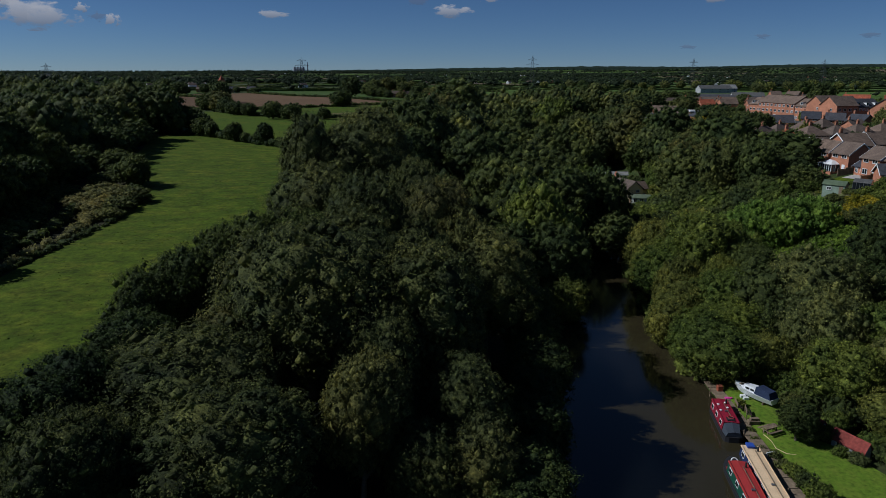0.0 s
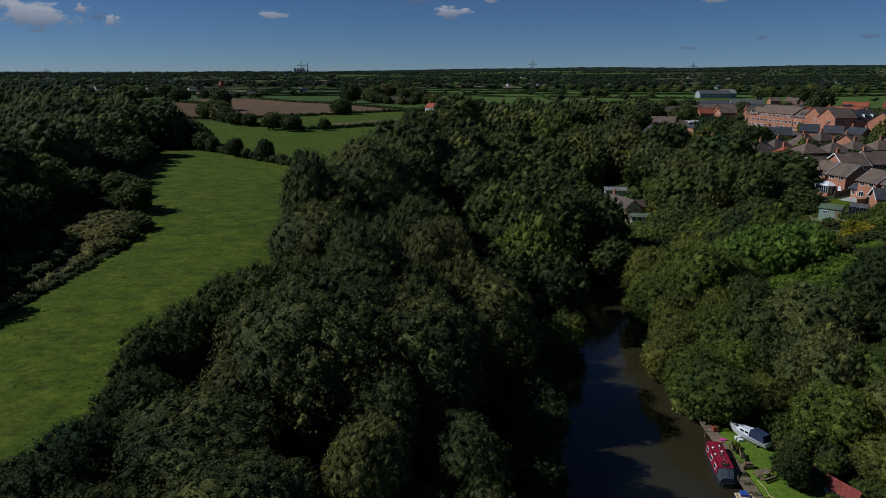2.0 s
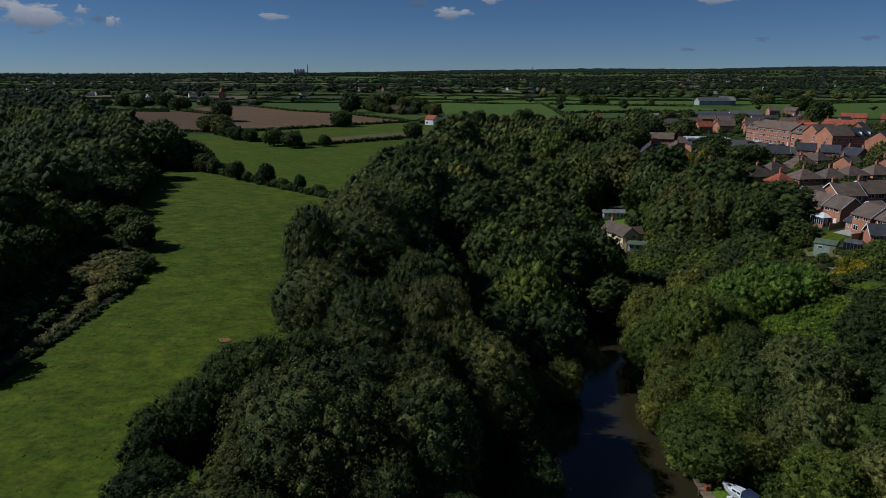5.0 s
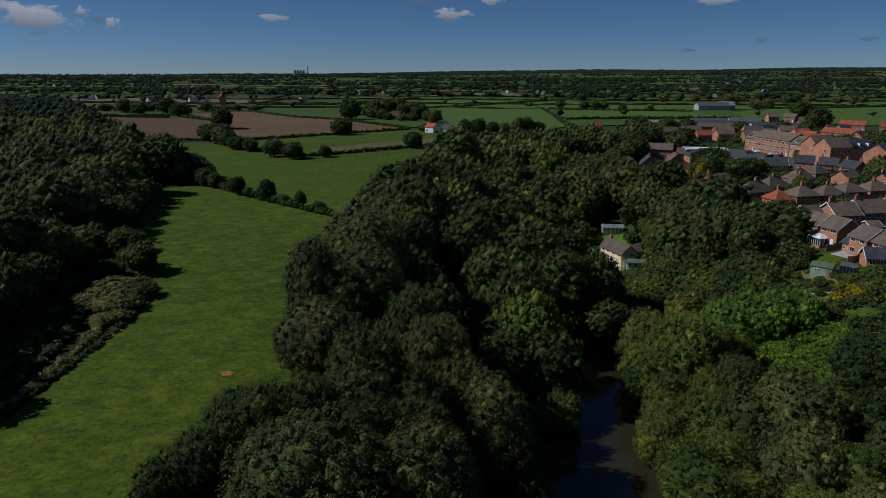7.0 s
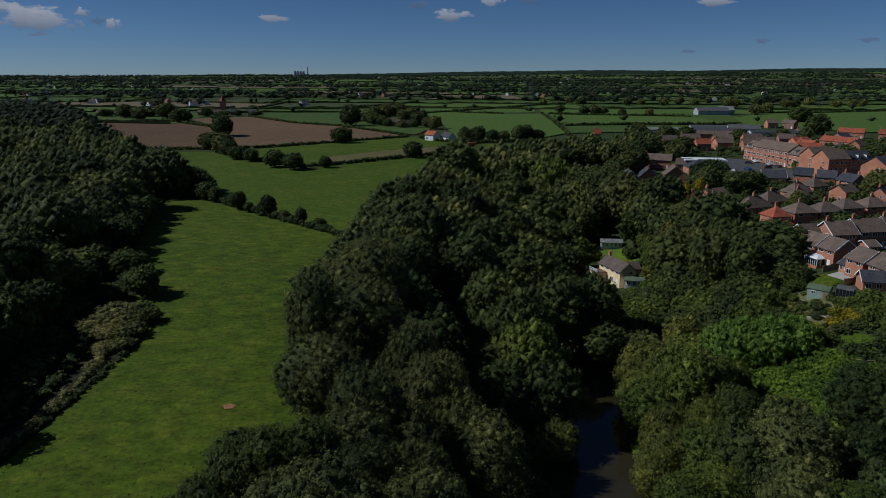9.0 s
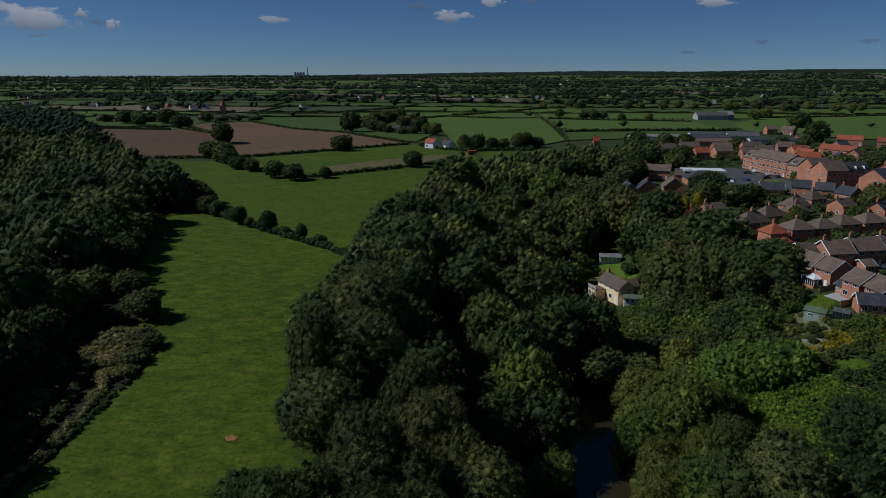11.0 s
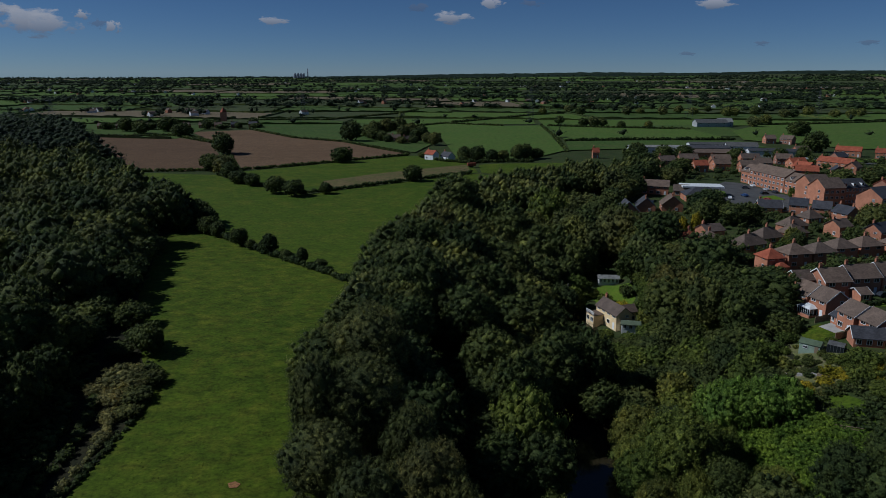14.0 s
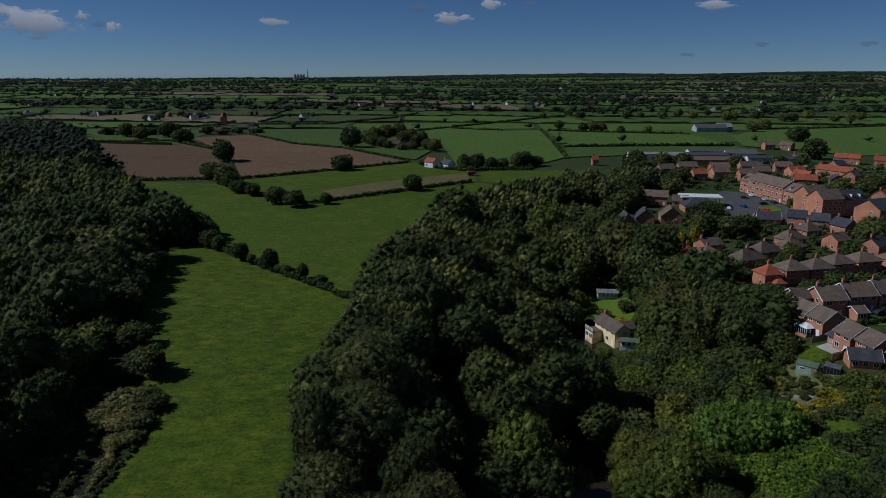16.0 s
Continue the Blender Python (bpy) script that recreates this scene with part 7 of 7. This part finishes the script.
# red farm trailer beside the stubble strip, and a telegraph pole
trailer = new("farm_trailer")
trailer.location, trailer.rotation_euler = (19, 452, surface(19, 452) + 0.3), (0, 0, radians(10))
tagged(trailer, "rusty red farm trailer parked on stubble", "trailer")
part("body", loft([[(-2.6, -1.1, 0.8), (-2.6, 1.1, 0.8), (-2.8, 1.3, 2.6), (-2.8, -1.3, 2.6)], [(2.6, -1.1, 0.8), (2.6, 1.1, 0.8), (2.8, 1.3, 2.6), (2.8, -1.3, 2.6)]]), M_REDTILE, trailer)
part("drawbar", boxes((2.6, 4.2, -0.1, 0.1, 0.6, 0.75)), M_STEEL, trailer)
for px in (-1.2, 0.4):
    for py in (-1.2, 1.2):
        bm = bmesh.new()
        bmesh.ops.create_cone(bm, cap_ends=True, segments=16, radius1=0.55, radius2=0.55, depth=0.3, matrix=Matrix.Translation((px, py, 0.5)) @ Matrix.Rotation(radians(90), 4, "X"))
        part("wheel", bm, M_RUBBER, trailer)
pole = new("telegraph_pole")
pole.location = (40.5, 216, surface(40.5, 216))
tagged(pole, "pale timber telegraph pole among trees", "pole")
bm = bmesh.new()
tube(bm, [(0, 0, -1), (0, 0, 10)], [0.2, 0.13], 8)
part("shaft", bm, M_DEAD, pole)
part("crossarm", boxes((-0.9, 0.9, -0.07, 0.07, 9.4, 9.55)), M_TIMBER, pole)

# village church tower
church = new("church_tower")
church.location = (-262, 862, surface(-262, 862))
tagged(church, "red brick tower with a pointed roof", "tower")
part("wall", boxes((-3, 3, -3, 3, -1, 11)), M_BRICK, church)
part("roof", turned([(4.4, 11.003), (0.1, 17)], 4), M_REDTILE, church)

# clouds: far plain sky backdrops that glow, sunlit tops and shaded bases painted in
def cloud_material(name, low, high, dense):
    m, nt, b = material(name, 1.0, 0.0)
    tc = nt.nodes.new("ShaderNodeTexCoord")
    mp = nt.nodes.new("ShaderNodeVectorMath")
    mp.operation = "LENGTH"
    nt.links.new(tc.outputs["Object"], mp.inputs[0])
    info = nt.nodes.new("ShaderNodeObjectInfo")
    cn = node(nt, "ShaderNodeTexNoise", Scale=1.7, Detail=6.0, Roughness=0.6)
    cn.noise_dimensions = "4D"
    nt.links.new(tc.outputs["Object"], cn.inputs["Vector"])
    wmul = nt.nodes.new("ShaderNodeMath")
    wmul.operation = "MULTIPLY"
    wmul.inputs[1].default_value = 40
    nt.links.new(info.outputs["Random"], wmul.inputs[0])
    nt.links.new(wmul.outputs[0], cn.inputs["W"])
    s1 = nt.nodes.new("ShaderNodeMath")
    s1.operation = "SUBTRACT"
    nt.links.new(cn.outputs["Fac"], s1.inputs[0])
    half_len = nt.nodes.new("ShaderNodeMath")
    half_len.operation = "MULTIPLY"
    half_len.inputs[1].default_value = 0.42
    nt.links.new(mp.outputs["Value"], half_len.inputs[0])
    nt.links.new(half_len.outputs[0], s1.inputs[1])
    alpha = ramp(nt, s1.outputs[0], [(0.2, (0, 0, 0)), (0.32, (dense, dense, dense))])
    sep = nt.nodes.new("ShaderNodeSeparateXYZ")
    nt.links.new(tc.outputs["Object"], sep.inputs[0])
    mr = nt.nodes.new("ShaderNodeMapRange")
    mr.inputs[1].default_value, mr.inputs[2].default_value = -0.7, 0.5
    nt.links.new(sep.outputs["Y"], mr.inputs[0])
    # paler upward: sunlight on the cloud's top is put into this colour
    tint = ramp(nt, mr.outputs[0], [(0.0, low), (1.0, high)])
    em = nt.nodes.new("ShaderNodeEmission")
    em.inputs[1].default_value = 1.0
    nt.links.new(tint, em.inputs[0])
    tr = nt.nodes.new("ShaderNodeBsdfTransparent")
    ms = nt.nodes.new("ShaderNodeMixShader")
    nt.links.new(alpha, ms.inputs[0])
    nt.links.new(tr.outputs[0], ms.inputs[1])
    nt.links.new(em.outputs[0], ms.inputs[2])
    nt.links.new(ms.outputs[0], nt.nodes["Material Output"].inputs[0])
    return m


M_CLOUD = cloud_material("cloud", (0.16, 0.18, 0.22), (0.42, 0.4, 0.4), 0.9)
M_THIN = cloud_material("thin cloud", (0.09, 0.12, 0.18), (0.14, 0.16, 0.21), 0.55)
for az, el, w, h, k in ((-28.2, 3.5, 3.9, 1.45, 0), (-29.6, 3.62, 3.6, 1.6, 0), (-30.5, 4.25, 2.2, 1.0, 0), (-25.87, 4.1, 1.1, 0.6, 0), (-23.98, 3.38, 1.0, 0.85, 0), (-24.95, 3.5, 1.2, 0.68, 1), (-12.98, 4.05, 2.3, 0.75, 0), (0.59, 4.4, 3.1, 0.86, 0), (3.69, 5.39, 2.0, 0.8, 0), (-1.89, 5.13, 1.94, 0.68, 1), (6.74, 5.41, 1.71, 0.46, 1), (20.02, 5.16, 2.6, 0.7, 0), (23.36, 2.4, 1.26, 0.34, 1), (30.01, 2.4, 1.37, 0.34, 1), (18.38, 1.74, 1.37, 0.29, 1), (18.5, 31.0, 9.0, 7.0, 1), (15.0, 20.4, 5.6, 3.4, 1), (16.4, 22.2, 3.4, 2.6, 1)):
    D = 4400.0
    at = Vector((D * math.sin(radians(az)), D * math.cos(radians(az)), 55.0 + D * math.tan(radians(el))))
    cl = mesh_object("backdrop", [(-1, -1, 0), (1, -1, 0), (1, 1, 0), (-1, 1, 0)], [(0, 1, 2, 3)], M_THIN if k else M_CLOUD)
    cl.matrix_world = look(at, at + (at - Vector((0, 0, 57)))) @ Matrix.Diagonal((D * radians(w) * 0.62, D * radians(h) * 0.72, 1, 1))
    tagged(cl, "small fair weather cloud low in the blue sky", "cloud", kind="structure")


# ---------------------------------------------------------------- joined woods, built last
def bake(store, label):
    V, faces, base = [], [], 0
    cache, tone, smooth = {}, [], []
    first = KINDS[MASS[store][0][0]][2].materials[0]
    mats = [M_LEAF_WOOD, M_LEAF_WOOD, M_LEAF, M_LEAF_DARK, M_LEAF_OAK, M_LEAF_GREY] if first == M_LEAF_WOOD else [first]
    rng = random.Random(len(store))
    for key, x, y, R, H, turn, z in MASS[store]:
        r0, h0, crown = KINDS[key][:3]
        if key not in cache:
            co = np.empty(len(crown.vertices) * 3)
            crown.vertices.foreach_get("co", co)
            cache[key] = (co.reshape(-1, 3), [np.array(p.vertices[:]) for p in crown.polygons], [p.use_smooth for p in crown.polygons])
        co, fs, sm = cache[key]
        tone += [rng.randrange(len(mats))] * len(fs)
        smooth += sm
        c, s = math.cos(turn), math.sin(turn)
        k = R / r0
        V.append(np.stack([x + k * (co[:, 0] * c - co[:, 1] * s), y + k * (co[:, 0] * s + co[:, 1] * c), (surface(x, y) if z is None else z) + co[:, 2] * H / h0], 1))
        faces += [(f + base).tolist() for f in fs]
        base += len(co)
    ob = mesh_object(store.replace(" ", "_"), np.concatenate(V), faces, mats, idx=tone)
    ob.data.polygons.foreach_set("use_smooth", smooth)
    tagged(ob, label, "woodland", kind="stuff")


for store in list(MASS):
    bake(store, {"wood by the river": "far part of the dense green wood", "wood west of the meadow": "dense dark green broadleaf wood on a slope", "garden greenery": "mixed green shrubs in the town gardens", "undergrowth": "dense dark undergrowth along the edge of the wood", "bramble thicket": "low bright green bramble thicket in a glade", "distant hedgerow trees": "many small dark trees along distant hedges"}.get(store, "dense green broadleaf woodland"))
